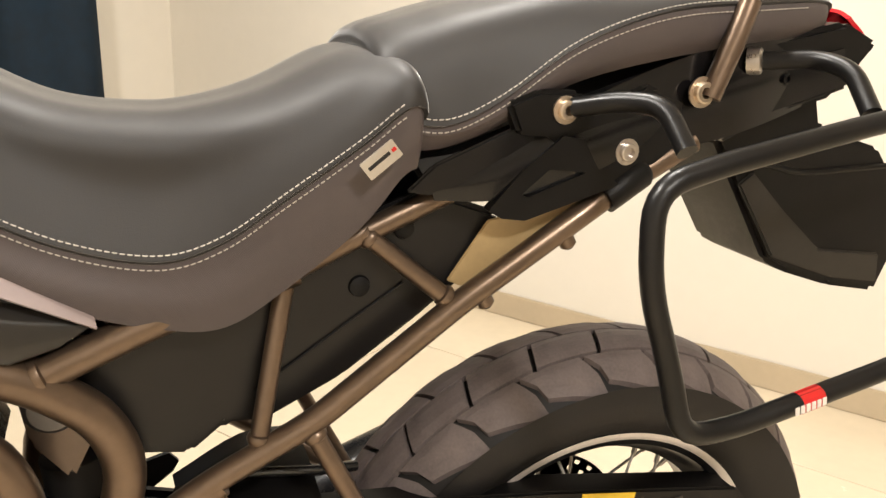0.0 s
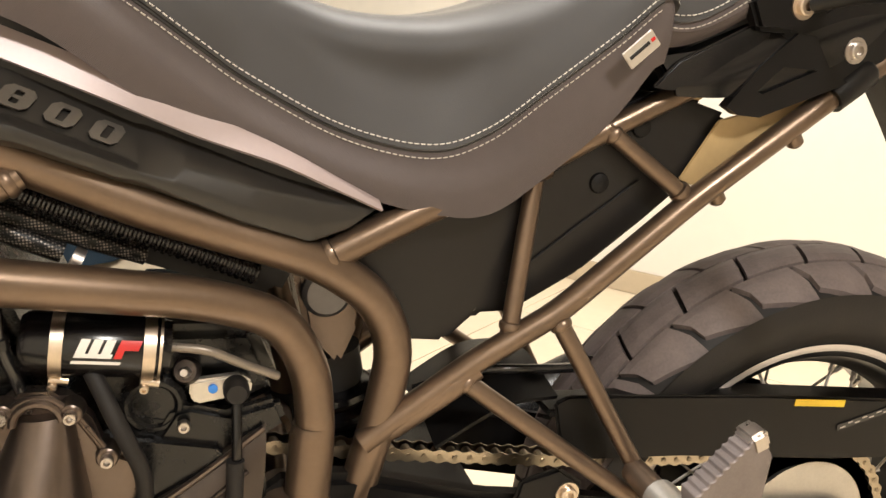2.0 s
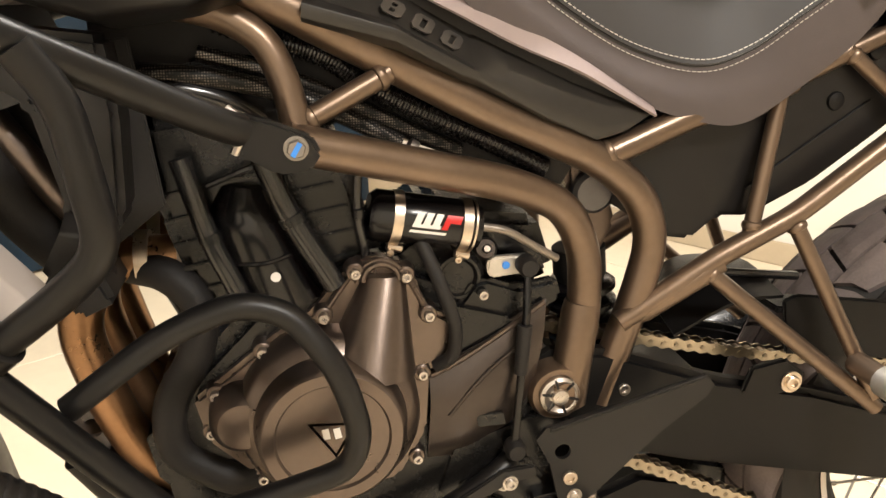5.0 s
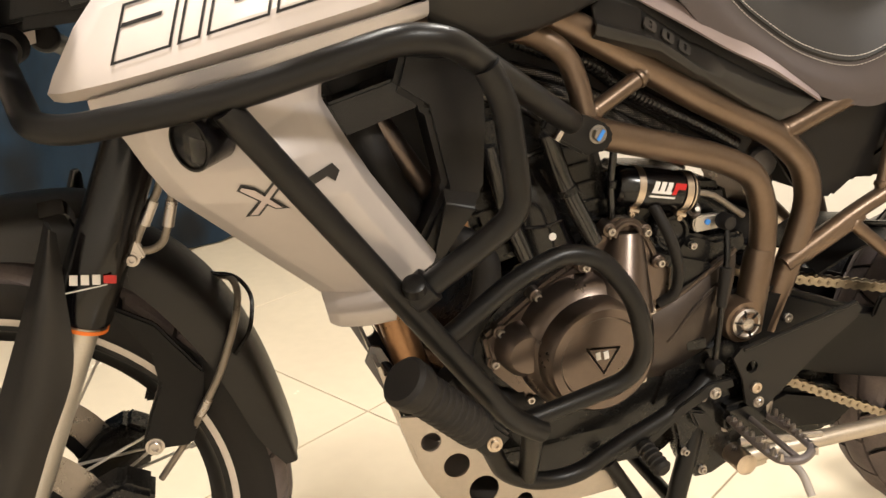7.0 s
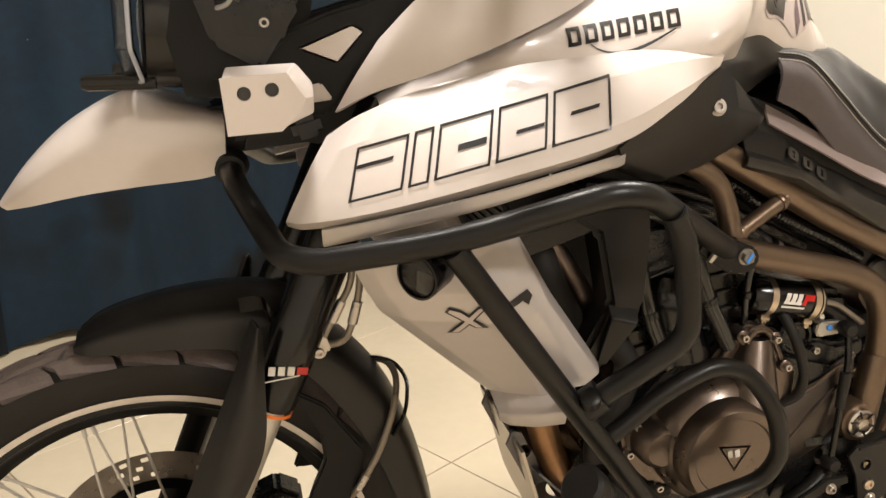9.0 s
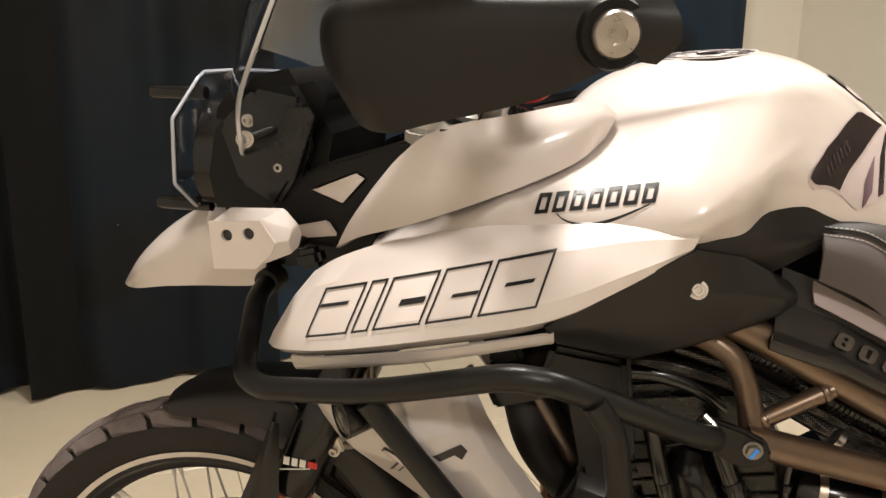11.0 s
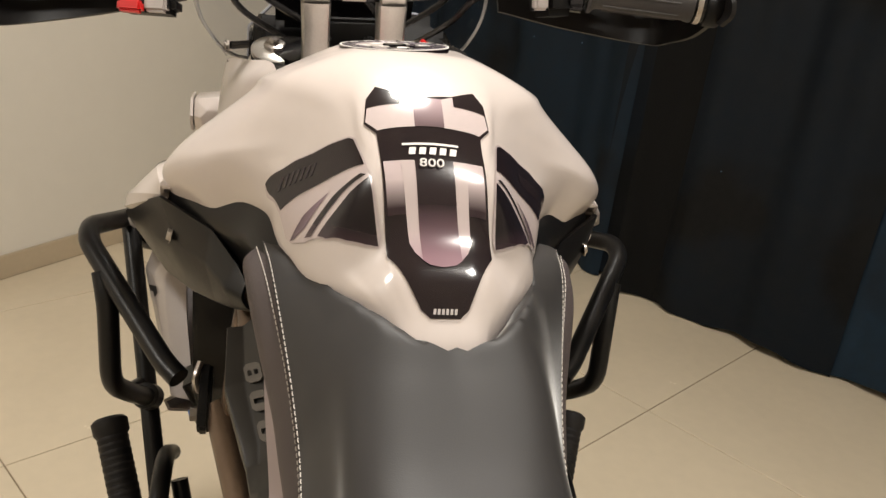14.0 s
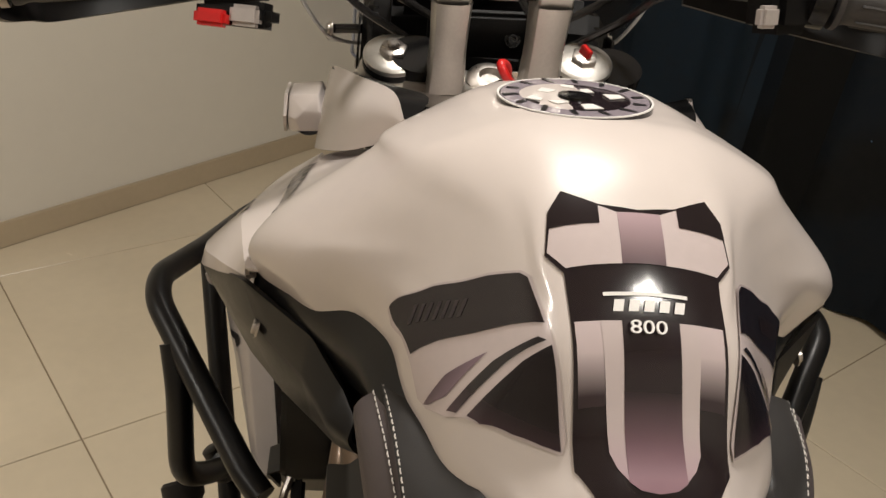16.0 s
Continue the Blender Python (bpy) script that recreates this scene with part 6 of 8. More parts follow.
for s in (1, -1):
    def fl(bm):
        return bm if s > 0 else flipped(bm)
    bar = part("crash_bar", fl(tube([(1.413, 0.105, 0.925), (1.408, 0.150, 0.918), (1.370, 0.268, 0.874), (1.340, 0.290, 0.872), (1.221, 0.318, 0.892), (1.085, 0.340, 0.932), (1.048, 0.335, 0.928), (0.910, 0.235, 0.845), (0.893, 0.218, 0.836)], R1, 0.045, 18)), BLACKTUBE, bike, "black tubular engine crash bar")
    part("bar_diagonal", fl(tube([(1.222, 0.316, 0.884), (0.968, 0.247, 0.534), (0.930, 0.238, 0.508)], R1, 0.03, 18)), BLACKTUBE, bar)
    part("bar_loop", fl(tube([(1.012, 0.314, 0.905), (0.992, 0.306, 0.872), (0.978, 0.304, 0.775), (1.012, 0.290, 0.742), (1.066, 0.276, 0.700)], R1, 0.04, 18)), BLACKTUBE, bar)
    part("bar_ring", fl(tube([(1.034, 0.243, 0.635), (0.960, 0.241, 0.688), (0.905, 0.238, 0.708), (0.866, 0.238, 0.697), (0.830, 0.249, 0.650), (0.815, 0.246, 0.590), (0.826, 0.234, 0.552), (0.890, 0.230, 0.532), (0.948, 0.232, 0.520)], 0.0106, 0.03, 18)), BLACKTUBE, bar)
    part("bar_post", fl(tube([(0.940, 0.236, 0.512), (0.925, 0.190, 0.450), (0.915, 0.150, 0.392)], R1, 0.03, 16)), BLACKTUBE, bar)
    part("bar_bottom", fl(tube([(1.035, 0.235, 0.590), (0.990, 0.215, 0.505), (0.950, 0.165, 0.415), (0.900, 0.148, 0.382), (0.846, 0.146, 0.380), (0.792, 0.146, 0.411), (0.725, 0.146, 0.440), (0.680, 0.140, 0.464), (0.655, 0.128, 0.478)], 0.0115, 0.05, 16)), BLACKTUBE, bar)
    plate = prism([(0.905, 0.848), (0.868, 0.838), (0.840, 0.826), (0.833, 0.812), (0.842, 0.798), (0.868, 0.796), (0.895, 0.812), (0.915, 0.826)], 0.183, 0.195, 0.003)
    part("bar_plate", fl(plate), BLACKTUBE, bar, "dark steel mounting plate")
    part("weld", fl(tube([(0.903, 0.196, 0.850), (0.888, 0.202, 0.838), (0.900, 0.198, 0.815)], 0.0035, 0.01, 8)), STEEL, bar)
    hexbolt((0.853, s * 0.195, 0.817), (0, s, 0), 0.0076, 0.008, mat("dull_bolt_steel", (0.24, 0.22, 0.20), 0.4, 0.9, 0, 0.15, 60) if s > 0 else STEEL, bar)
    part("paint_mark", box((0.853, s * 0.2034, 0.817), (0.0042, 0.0012, 0.0125), (0, -32, 0), 0.0004), BLUEP, bar, "stroke of blue marking paint")
    part("bar_cap", fl(lathe([(-0.012, 0.0), (-0.012, 0.012), (-0.010, 0.0165), (0.014, 0.0175), (0.018, 0.0145), (0.018, 0)], (1.412, 0.100, 0.926), (-0.1, -1, 0.15), 20)), RUBBER, bar, "black rubber end cap")
    part("bar_clamp", fl(lathe([(-0.012, 0.016), (-0.011, 0.0175), (0.011, 0.0175), (0.012, 0.016)], (1.066, 0.276, 0.701), (0.75, -0.2, -0.6), 18)), BLACKTUBE, bar)
    part("joint_stub", fl(lathe([(0, 0.011), (0.012, 0.011), (0.014, 0.008), (0.014, 0)], (1.074, 0.288, 0.706), (0.2, 0.5, 0.8), 14)), BLACKTUBE, bar)
    # folding highway peg
    peg = part("highway_peg", fl(lathe([(0, 0.0), (0, 0.0165), (0.004, 0.020), (0.095, 0.020), (0.100, 0.0235), (0.116, 0.024), (0.120, 0.020), (0.120, 0)], (1.020, 0.300, 0.560), (0.67, 0.28, 0.70), 22)), RUBBER, bike, "ribbed black rubber highway peg")
    pv = Vector((0.67, 0.28 * s, 0.70)).normalized()
    p0 = Vector((1.020, 0.300 * s, 0.560))
    for k in range(9):
        part("rib", lathe([(0.012 + 0.0095 * k, 0.0198), (0.0135 + 0.0095 * k, 0.0207), (0.0170 + 0.0095 * k, 0.0207), (0.0185 + 0.0095 * k, 0.0198)], p0, pv, 18), RUBBER, peg)
    part("peg_bracket", fl(box((1.008, 0.287, 0.546), (0.036, 0.020, 0.032), (0, -45, 0), 0.004)), BLACKTUBE, peg)
    bolt((1.004, s * 0.298, 0.541), (0, s, 0.1), 0.0055, 0.005, BRASSY, peg)
    # fog lamp under the bar
    fog = part("fog_lamp", fl(lathe([(-0.030, 0.0), (-0.030, 0.012), (-0.022, 0.020), (0.006, 0.0225), (0.009, 0.0225), (0.009, 0.0205), (0.004, 0.0195)], (1.246, 0.298, 0.858), (0.62, 0.55, -0.10), 28)), GLOSS, bike, "small round black fog lamp under the crash bar")
    part("lens", fl(lathe([(0.004, 0.0200), (0.008, 0.0185), (0.011, 0.011), (0.012, 0)], (1.246, 0.298, 0.858), (0.62, 0.55, -0.10), 24)), LENS, fog, "clear glass lens")
    part("reflector", fl(lathe([(-0.008, 0.0), (-0.007, 0.008), (0.003, 0.0195)], (1.246, 0.298, 0.858), (0.62, 0.55, -0.10), 24)), STEEL, fog)
    part("lamp_bracket", fl(tube([(1.236, 0.296, 0.866), (1.222, 0.312, 0.884)], 0.007, 0, 10)), BLACKTUBE, fog)

# engine
engine = part("engine", prism([(1.000, 0.470), (1.012, 0.540), (0.960, 0.600), (0.900, 0.660), (0.800, 0.690), (0.720, 0.660), (0.650, 0.640), (0.620, 0.600), (0.625, 0.470), (0.680, 0.410), (0.940, 0.400)], -0.115, 0.115, 0.014), DARKENG, bike, "black painted three-cylinder engine")
cyl = part("cylinder_block", prism([(0.945, 0.650), (0.975, 0.740), (0.985, 0.830), (0.850, 0.850), (0.810, 0.800), (0.775, 0.690)], -0.135, 0.105, 0.012), DARKENG, engine, "black cylinder block and head")
for k in range(5):
    part("cooling_rib", prism([(0.952 + 0.006 * k, 0.672 + 0.022 * k), (0.790 + 0.010 * k, 0.700 + 0.022 * k), (0.791 + 0.010 * k, 0.704 + 0.022 * k), (0.953 + 0.006 * k, 0.676 + 0.022 * k)], 0.103, 0.110, 0.001), DARKENG, cyl)
part("cam_cover", prism([(0.985, 0.83), (0.98, 0.865), (0.90, 0.885), (0.85, 0.87), (0.85, 0.845)], -0.13, 0.10, 0.012), DARKENG, engine)
# round cam chain housing at the end of the block
part("chain_housing", patch([[(0.920, 0.100, 0.772), (0.914, 0.114, 0.772), (0.896, 0.122, 0.770), (0.878, 0.116, 0.766), (0.868, 0.100, 0.762)], [(0.932, 0.100, 0.744), (0.924, 0.122, 0.746), (0.898, 0.136, 0.744), (0.872, 0.128, 0.738), (0.860, 0.100, 0.732)],
                             [(0.924, 0.100, 0.702), (0.914, 0.124, 0.705), (0.888, 0.138, 0.708), (0.864, 0.130, 0.712), (0.850, 0.100, 0.714)]], 6, 5, thick=0.003), GLOSS, engine, "bulging gloss black chain housing")
part("housing_skirt", patch([[(0.922, 0.100, 0.700), (0.912, 0.122, 0.702), (0.886, 0.135, 0.705), (0.862, 0.128, 0.709), (0.848, 0.100, 0.711)], [(0.906, 0.100, 0.656), (0.898, 0.122, 0.656), (0.872, 0.134, 0.660), (0.844, 0.126, 0.666), (0.832, 0.100, 0.668)]], 4, 5, thick=0.003), GLOSS, engine)
part("housing_rib", tube([(0.921, 0.108, 0.700), (0.913, 0.125, 0.703), (0.900, 0.133, 0.705), (0.887, 0.138, 0.706), (0.875, 0.135, 0.708), (0.863, 0.131, 0.711), (0.852, 0.112, 0.713)], 0.0026, 0.01, 8), GLOSS, engine)
part("housing_rib", tube([(0.934, 0.118, 0.772), (0.900, 0.122, 0.786), (0.868, 0.118, 0.796)], 0.0030, 0.01, 8), GLOSS, engine)
part("sight_mark", lathe([(0, 0.0), (0, 0.0045), (0.0012, 0.0045), (0.0012, 0)], (0.877, 0.1345, 0.692), (0, 1, 0), 14), INKWHITE, engine, "small white paint dot")
# upright pipes between the frame and the cylinders
for a, b, r in (((0.885, 0.136, 0.810), (0.825, 0.134, 0.680), 0.0105), ((0.950, 0.126, 0.800), (0.902, 0.128, 0.658), 0.0095), ((0.800, 0.128, 0.790), (0.795, 0.118, 0.700), 0.0045)):
    part("breather_pipe", tube([a, ((a[0] + b[0]) / 2 + 0.006, a[1], (a[2] + b[2]) / 2), b], r, 0.02, 12), HOSE, engine)
    part("pipe_clip", lathe([(-0.004, r + 0.0015), (0.004, r + 0.0015)], ((a[0] + b[0]) / 2 + 0.004, a[1], (a[2] + b[2]) / 2), Vector(b) - Vector(a), 14), DARKENG, engine)
# side cover plate with its bolts
part("side_case", prism([(0.960, 0.575), (0.925, 0.600), (0.880, 0.635), (0.845, 0.655), (0.816, 0.690), (0.800, 0.703), (0.768, 0.700), (0.750, 0.680), (0.742, 0.650), (0.716, 0.636), (0.716, 0.598), (0.738, 0.588), (0.742, 0.520), (0.770, 0.470), (0.840, 0.455), (0.900, 0.480), (0.950, 0.530)], 0.105, 0.128, 0.005), COVER, engine, "grey magnesium side case")
# tapered tower cover
tower = []
for k in range(9):
    f = k / 8
    cx = 0.780 + (0.801 - 0.780) * f
    cz = 0.686 + (0.590 - 0.686) * f
    half = 0.0195 + 0.0285 * f
    depth = 0.018 + 0.046 * f
    ring = []
    for j in range(13):
        a = math.pi * j / 12
        ring.append((cx + half * math.cos(a), 0.124 + depth * math.sin(a) ** 0.75, cz + 0.012 * math.sin(a) * f))
    tower.append(ring)
bm = bmesh.new()
rows = [[bm.verts.new(p) for p in r] for r in tower]
for r0, r1 in zip(rows, rows[1:]):
    for a in range(12):
        bm.faces.new((r0[a], r0[a + 1], r1[a + 1], r1[a]))
bm.faces.new(rows[0])
part("tower_cover", bm, COVER, engine, "tapered grey magnesium cover")
for r0, z0, y0 in ((0.0215, 0.681, 0.134), (0.0165, 0.683, 0.138)):
    part("tower_arch", tube([(0.784 + r0 * math.cos(math.pi * k / 10), y0, z0 + r0 * 0.95 * math.sin(math.pi * k / 10)) for k in range(11)], 0.0032, 0, 8), COVER, engine)
for p, q in (((0.807, 0.692), (0.837, 0.651)), ((0.761, 0.686), (0.740, 0.645)), ((0.756, 0.680), (0.735, 0.640))):
    part("case_rib", tube([(p[0], 0.130, p[1]), (q[0], 0.130, q[1])], 0.0024, 0, 8), COVER, engine)
alt = part("alternator_cover", lathe([(0.12, 0.0), (0.12, 0.086), (0.150, 0.084), (0.158, 0.078), (0.164, 0.070), (0.186, 0.066), (0.190, 0.062), (0.190, 0.052), (0.187, 0.050), (0.187, 0.0)], (0.836, 0, 0.556), (0, 1, 0), 56), COVER, engine, "large round grey engine cover")
tri_mark = [(-0.024, 0.013), (0.020, 0.016), (-0.004, -0.020)]
inner = outline(tri_mark, 0.0022)
bm = bmesh.new()
ov = [bm.verts.new((0.838 + a, 0.1876, 0.556 + b)) for a, b in tri_mark]
iv = [bm.verts.new((0.838 + a, 0.1876, 0.556 + b)) for a, b in inner]
for k in range(3):
    bm.faces.new((ov[k], ov[(k + 1) % 3], iv[(k + 1) % 3], iv[k]))
bmesh.ops.solidify(bm, geom=bm.faces[:], thickness=0.0008)
part("cover_mark", bm, INKWHITE, alt, "white outlined triangle mark")
for dx in (-0.006, 0.004):
    part("cover_mark", box((0.838 + dx, 0.1878, 0.5605), (0.006, 0.001, 0.010), (0, 10, 0), 0), INKWHITE, alt)
part("water_pump", lathe([(0.11, 0.0), (0.11, 0.034), (0.150, 0.030), (0.160, 0.022), (0.162, 0)], (0.915, 0, 0.560), (0, 1, 0), 28), COVER, engine, "ribbed grey pump housing")
for k, (px, pz) in enumerate(((0.895, 0.575), (0.895, 0.545))):
    part("pump_rib", box((px, 0.158, pz), (0.030, 0.016, 0.014), (0, -12, 0), 0.005), COVER, engine)
for bx, bz, by in ((0.807, 0.692, 0.138), (0.761, 0.686, 0.138), (0.740, 0.645, 0.136), (0.837, 0.651, 0.136), (0.894, 0.619, 0.130), (0.939, 0.580, 0.130), (0.746, 0.583, 0.130), (0.752, 0.490, 0.126), (0.902, 0.487, 0.128), (0.946, 0.540, 0.126)):
    bolt((bx, by, bz), (0, 1, 0), 0.0050, 0.007, STEEL, engine, washer=False)
    part("bolt_boss", lathe([(-0.016, 0.0100), (-0.001, 0.0084), (0.0, 0.0072)], (bx, by, bz), (0, 1, 0), 18), COVER, engine)
bolt((0.683, 0.112, 0.653), (0, 1, 0), 0.0050, 0.007, STEEL, engine, washer=False)
# sprocket cover and clutch arm
part("upper_casing", prism([(0.728, 0.612), (0.690, 0.664), (0.676, 0.666), (0.645, 0.655), (0.606, 0.662), (0.600, 0.640), (0.716, 0.575)], 0.090, 0.108, 0.005), DARKENG, engine)
sc = part("sprocket_cover", patch([[(0.738, 0.108, 0.582), (0.738, 0.120, 0.574), (0.738, 0.128, 0.545), (0.740, 0.122, 0.500), (0.740, 0.108, 0.466)], [(0.708, 0.108, 0.595), (0.708, 0.120, 0.587), (0.706, 0.132, 0.552), (0.702, 0.126, 0.505), (0.700, 0.108, 0.474)],
                                   [(0.666, 0.106, 0.618), (0.666, 0.116, 0.610), (0.664, 0.126, 0.575), (0.660, 0.122, 0.525), (0.658, 0.106, 0.490)], [(0.618, 0.102, 0.646), (0.618, 0.110, 0.638), (0.622, 0.116, 0.600), (0.632, 0.114, 0.545), (0.640, 0.102, 0.505)]], 5, 5, thick=0.004), SPROCKET, engine, "dark grey curved sprocket cover")
part("cover_rib", tube([(0.736, 0.122, 0.576), (0.708, 0.122, 0.589), (0.666, 0.118, 0.612), (0.620, 0.112, 0.640)], 0.0030, 0.02, 8), COVER, sc)
part("cover_rib", tube([(0.720, 0.131, 0.535), (0.700, 0.131, 0.560), (0.672, 0.126, 0.585), (0.636, 0.119, 0.606)], 0.0022, 0.03, 8), SPROCKET, sc)
part("cover_recess", prism([(0.695, 0.532), (0.665, 0.532), (0.662, 0.518), (0.690, 0.518)], 0.120, 0.1295, 0.001), DARKENG, sc)
part("starter_cap", lathe([(0.05, 0.0), (0.05, 0.026), (0.10, 0.026), (0.104, 0.022), (0.104, 0.019), (0.100, 0.016), (0.100, 0)], (0.705, 0, 0.668), (0, 1, 0), 28), DARKENG, engine)
part("upper_case", prism([(0.775, 0.69), (0.72, 0.73), (0.62, 0.72), (0.60, 0.66), (0.65, 0.64), (0.75, 0.66)], -0.09, 0.085, 0.01), DARKENG, engine)
arm = part("clutch_arm", prism([(x - 0.006, z - 0.003) for x, z in [(0.681, 0.689), (0.640, 0.690), (0.632, 0.682), (0.634, 0.672), (0.678, 0.668), (0.683, 0.676)]], 0.094, 0.104, 0.002), CAST, engine, "bright aluminium clutch arm")
part("arm_screw", lathe([(0, 0.0), (0, 0.0038), (0.0022, 0.0038), (0.0026, 0.003), (0.0026, 0)], (0.658, 0.104, 0.678), (0, 1, 0), 14), BLUEP, arm)
part("arm_pivot", lathe([(0, 0.0), (0, 0.011), (0.006, 0.0115), (0.012, 0.009), (0.012, 0)], (0.676, 0.094, 0.692), (0.2, 1, 0.4), 18), SPROCKET, arm)
part("pivot_stud", lathe([(0, 0.0045), (0.010, 0.0045), (0.012, 0.003), (0.012, 0)], (0.677, 0.104, 0.695), (0.2, 1, 0.4), 12), STEEL, arm)
rod = part("shift_rod", tube([(0.640, 0.118, 0.678), (0.643, 0.130, 0.640), (0.655, 0.138, 0.500)], 0.0042, 0.01, 10), GLOSS, bike, "black gear linkage rod with rubber boots")
for p in ((0.640, 0.116, 0.680), (0.655, 0.138, 0.495)):
    part("rod_joint", lathe([(-0.011, 0.0), (-0.011, 0.008), (-0.006, 0.0105), (0.006, 0.0105), (0.011, 0.008), (0.011, 0)], p, (0, 1, 0), 16), RUBBER, rod)
part("rod_sleeve", lathe([(0, 0.0), (0, 0.0075), (0.05, 0.0065), (0.05, 0)], (0.6455, 0.132, 0.625), (0.08, 0.04, -1), 12), RUBBER, rod)
part("rear_shock", lathe([(0, 0.0), (0, 0.026), (0.12, 0.026), (0.13, 0.03), (0.16, 0.03), (0.16, 0)], (0.53, 0.0, 0.50), (0.1, 0, 1), 24), DARK, bike, "black rear shock absorber")
for k in range(6):
    part("shock_coil", lathe([(0.002, 0.034), (0.006, 0.040), (0.012, 0.040), (0.016, 0.034)], (0.53 + 0.0022 * k, 0, 0.50 + 0.021 * k), (0.1, 0, 1), 24), GLOSS, bike)
part("shock_mount", lathe([(0.02, 0.0), (0.02, 0.022), (0.062, 0.022), (0.066, 0.018), (0.066, 0)], (0.555, 0, 0.735), (0, 1, 0), 26), ENGGREY, bike, "round grey shock mount")
part("frame_casting", prism([(0.585, 0.770), (0.545, 0.765), (0.525, 0.700), (0.545, 0.66), (0.575, 0.70)], -0.05, 0.055, 0.006), COVER, bike)

# suspension reservoir
cv = Vector((-0.9835, -0.03, -0.178)).normalized()
c0 = Vector((0.786, 0.112, 0.738))
can = part("shock_reservoir", lathe([(-0.006, 0.0), (-0.006, 0.020), (0.0, 0.0245), (0.092, 0.0245), (0.095, 0.022), (0.100, 0.021), (0.102, 0.0)], c0, cv, 48), GLOSS, bike, "gloss black suspension reservoir with clamps")
part("end_ring", lathe([(0.0915, 0.0247), (0.0915, 0.0256), (0.0935, 0.0256), (0.0935, 0.0240)], c0, cv, 40, closed=True), BRASSY, can)
for d in (0.015, 0.080):
    part("clamp", lathe([(d, 0.0248), (d, 0.0257), (d + 0.009, 0.0257), (d + 0.009, 0.0248)], c0, cv, 36, closed=True), BRASSY, can, "zinc band clamp")
    e = c0 + cv * (d + 0.0045) + Vector((0.002, 0.008, -0.0265))
    part("clamp_screw", lathe([(-0.007, 0.0), (-0.007, 0.004), (0.007, 0.004), (0.007, 0)], e, (0.9, 0.1, 0.3), 10), BRASSY, can)
    bolt(e + Vector((0.004, 0.003, -0.003)), (0.1, 1, -0.1), 0.0035, 0.005, BRASSY, can, washer=False)
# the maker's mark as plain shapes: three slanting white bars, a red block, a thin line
can_out = (Vector((0, 1, 0)) - cv * cv.y).normalized()
can_up = can_out.cross(cv).normalized()
if can_up.z < 0:
    can_up = -can_up


def can_mark(d0, d1, h0, h1, material):
    """A slanting mark wrapped round the reservoir."""
    own = bmesh.new()
    rows_ = []
    for i in range(7):
        h = h0 + (h1 - h0) * i / 6
        a = h / 0.0245
        out = can_out * math.cos(a) + can_up * math.sin(a)
        rows_.append([own.verts.new(c0 + cv * (d + 0.35 * h) + out * 0.0250) for d in (d0, d1)])
    for p, q in zip(rows_, rows_[1:]):
        own.faces.new((p[0], p[1], q[1], q[0]))
    bmesh.ops.recalc_face_normals(own, faces=own.faces)
    bmesh.ops.solidify(own, geom=own.faces[:], thickness=0.0007)
    part("maker_mark", own, material, can)


for k in range(3):
    can_mark(0.0320 + 0.0088 * k, 0.0385 + 0.0088 * k, -0.001, 0.013, INKWHITE)
can_mark(0.0335, 0.0580, -0.001, 0.0022, INKWHITE)
can_mark(0.0595, 0.0650, -0.001, 0.013, RED)
can_mark(0.0650, 0.0745, 0.0055, 0.013, RED)
can_mark(0.0320, 0.0660, -0.0062, -0.0038, INKWHITE)
part("reservoir_hose", tube([c0 + cv * 0.100, (0.660, 0.112, 0.716), (0.630, 0.108, 0.696), (0.605, 0.10, 0.680)], 0.0040, 0.02, 10), TANHOSE, can, "braided steel hose")

# hoses along the frame
def corrugated(pts, r, pitch=0.0062):
    path = rounded(pts, 0.05)
    fine, carry = [path[0]], 0.0
    step = pitch / 4
    for a, b in zip(path, path[1:]):
        span = (b - a).length
        d = step - carry
        while d < span:
            fine.append(a.lerp(b, d / span))
            d += step
        carry = span - (d - step)
    bm = bmesh.new()
    sweep(bm, fine, [r if (k // 2) % 2 else r * 0.84 for k in range(len(fine))], 12)
    return bm


part("wiring_conduit", corrugated([(0.915, 0.108, 0.912), (0.870, 0.112, 0.895), (0.826, 0.112, 0.884), (0.779, 0.108, 0.849), (0.724, 0.102, 0.822), (0.665, 0.095, 0.795), (0.615, 0.088, 0.768)], 0.0104), HOSE, bike, "black corrugated wiring conduit")
part("braided_hose", tube([(1.02, 0.10, 0.868), (0.955, 0.110, 0.870), (0.900, 0.110, 0.862), (0.848, 0.106, 0.846), (0.812, 0.100, 0.830), (0.758, 0.094, 0.800)], 0.0085, 0.05, 12), BRAID, bike, "braided black hose")
part("braided_hose", tube([(0.93, 0.100, 0.885), (0.860, 0.100, 0.866), (0.800, 0.098, 0.838), (0.735, 0.092, 0.806), (0.700, 0.086, 0.790)], 0.0075, 0.05, 12), BRAID, bike)
part("wiring_loom", tube([(1.02, 0.112, 0.852), (0.95, 0.112, 0.858), (0.90, 0.104, 0.842), (0.85, 0.09, 0.80)], 0.010, 0.05, 10), HOSE, bike)
part("hose_clip", lathe([(0, 0.0105), (0.008, 0.0105)], (0.752, 0.098, 0.796), (-0.8, 0, -0.5), 18), STEEL, bike)
part("water_hose", tube([(0.752, 0.112, 0.728), (0.741, 0.128, 0.705), (0.727, 0.142, 0.670), (0.714, 0.140, 0.631), (0.717, 0.136, 0.600), (0.732, 0.126, 0.588)], 0.0068, 0.03, 12), RUBBER, bike, "black rubber water hose")
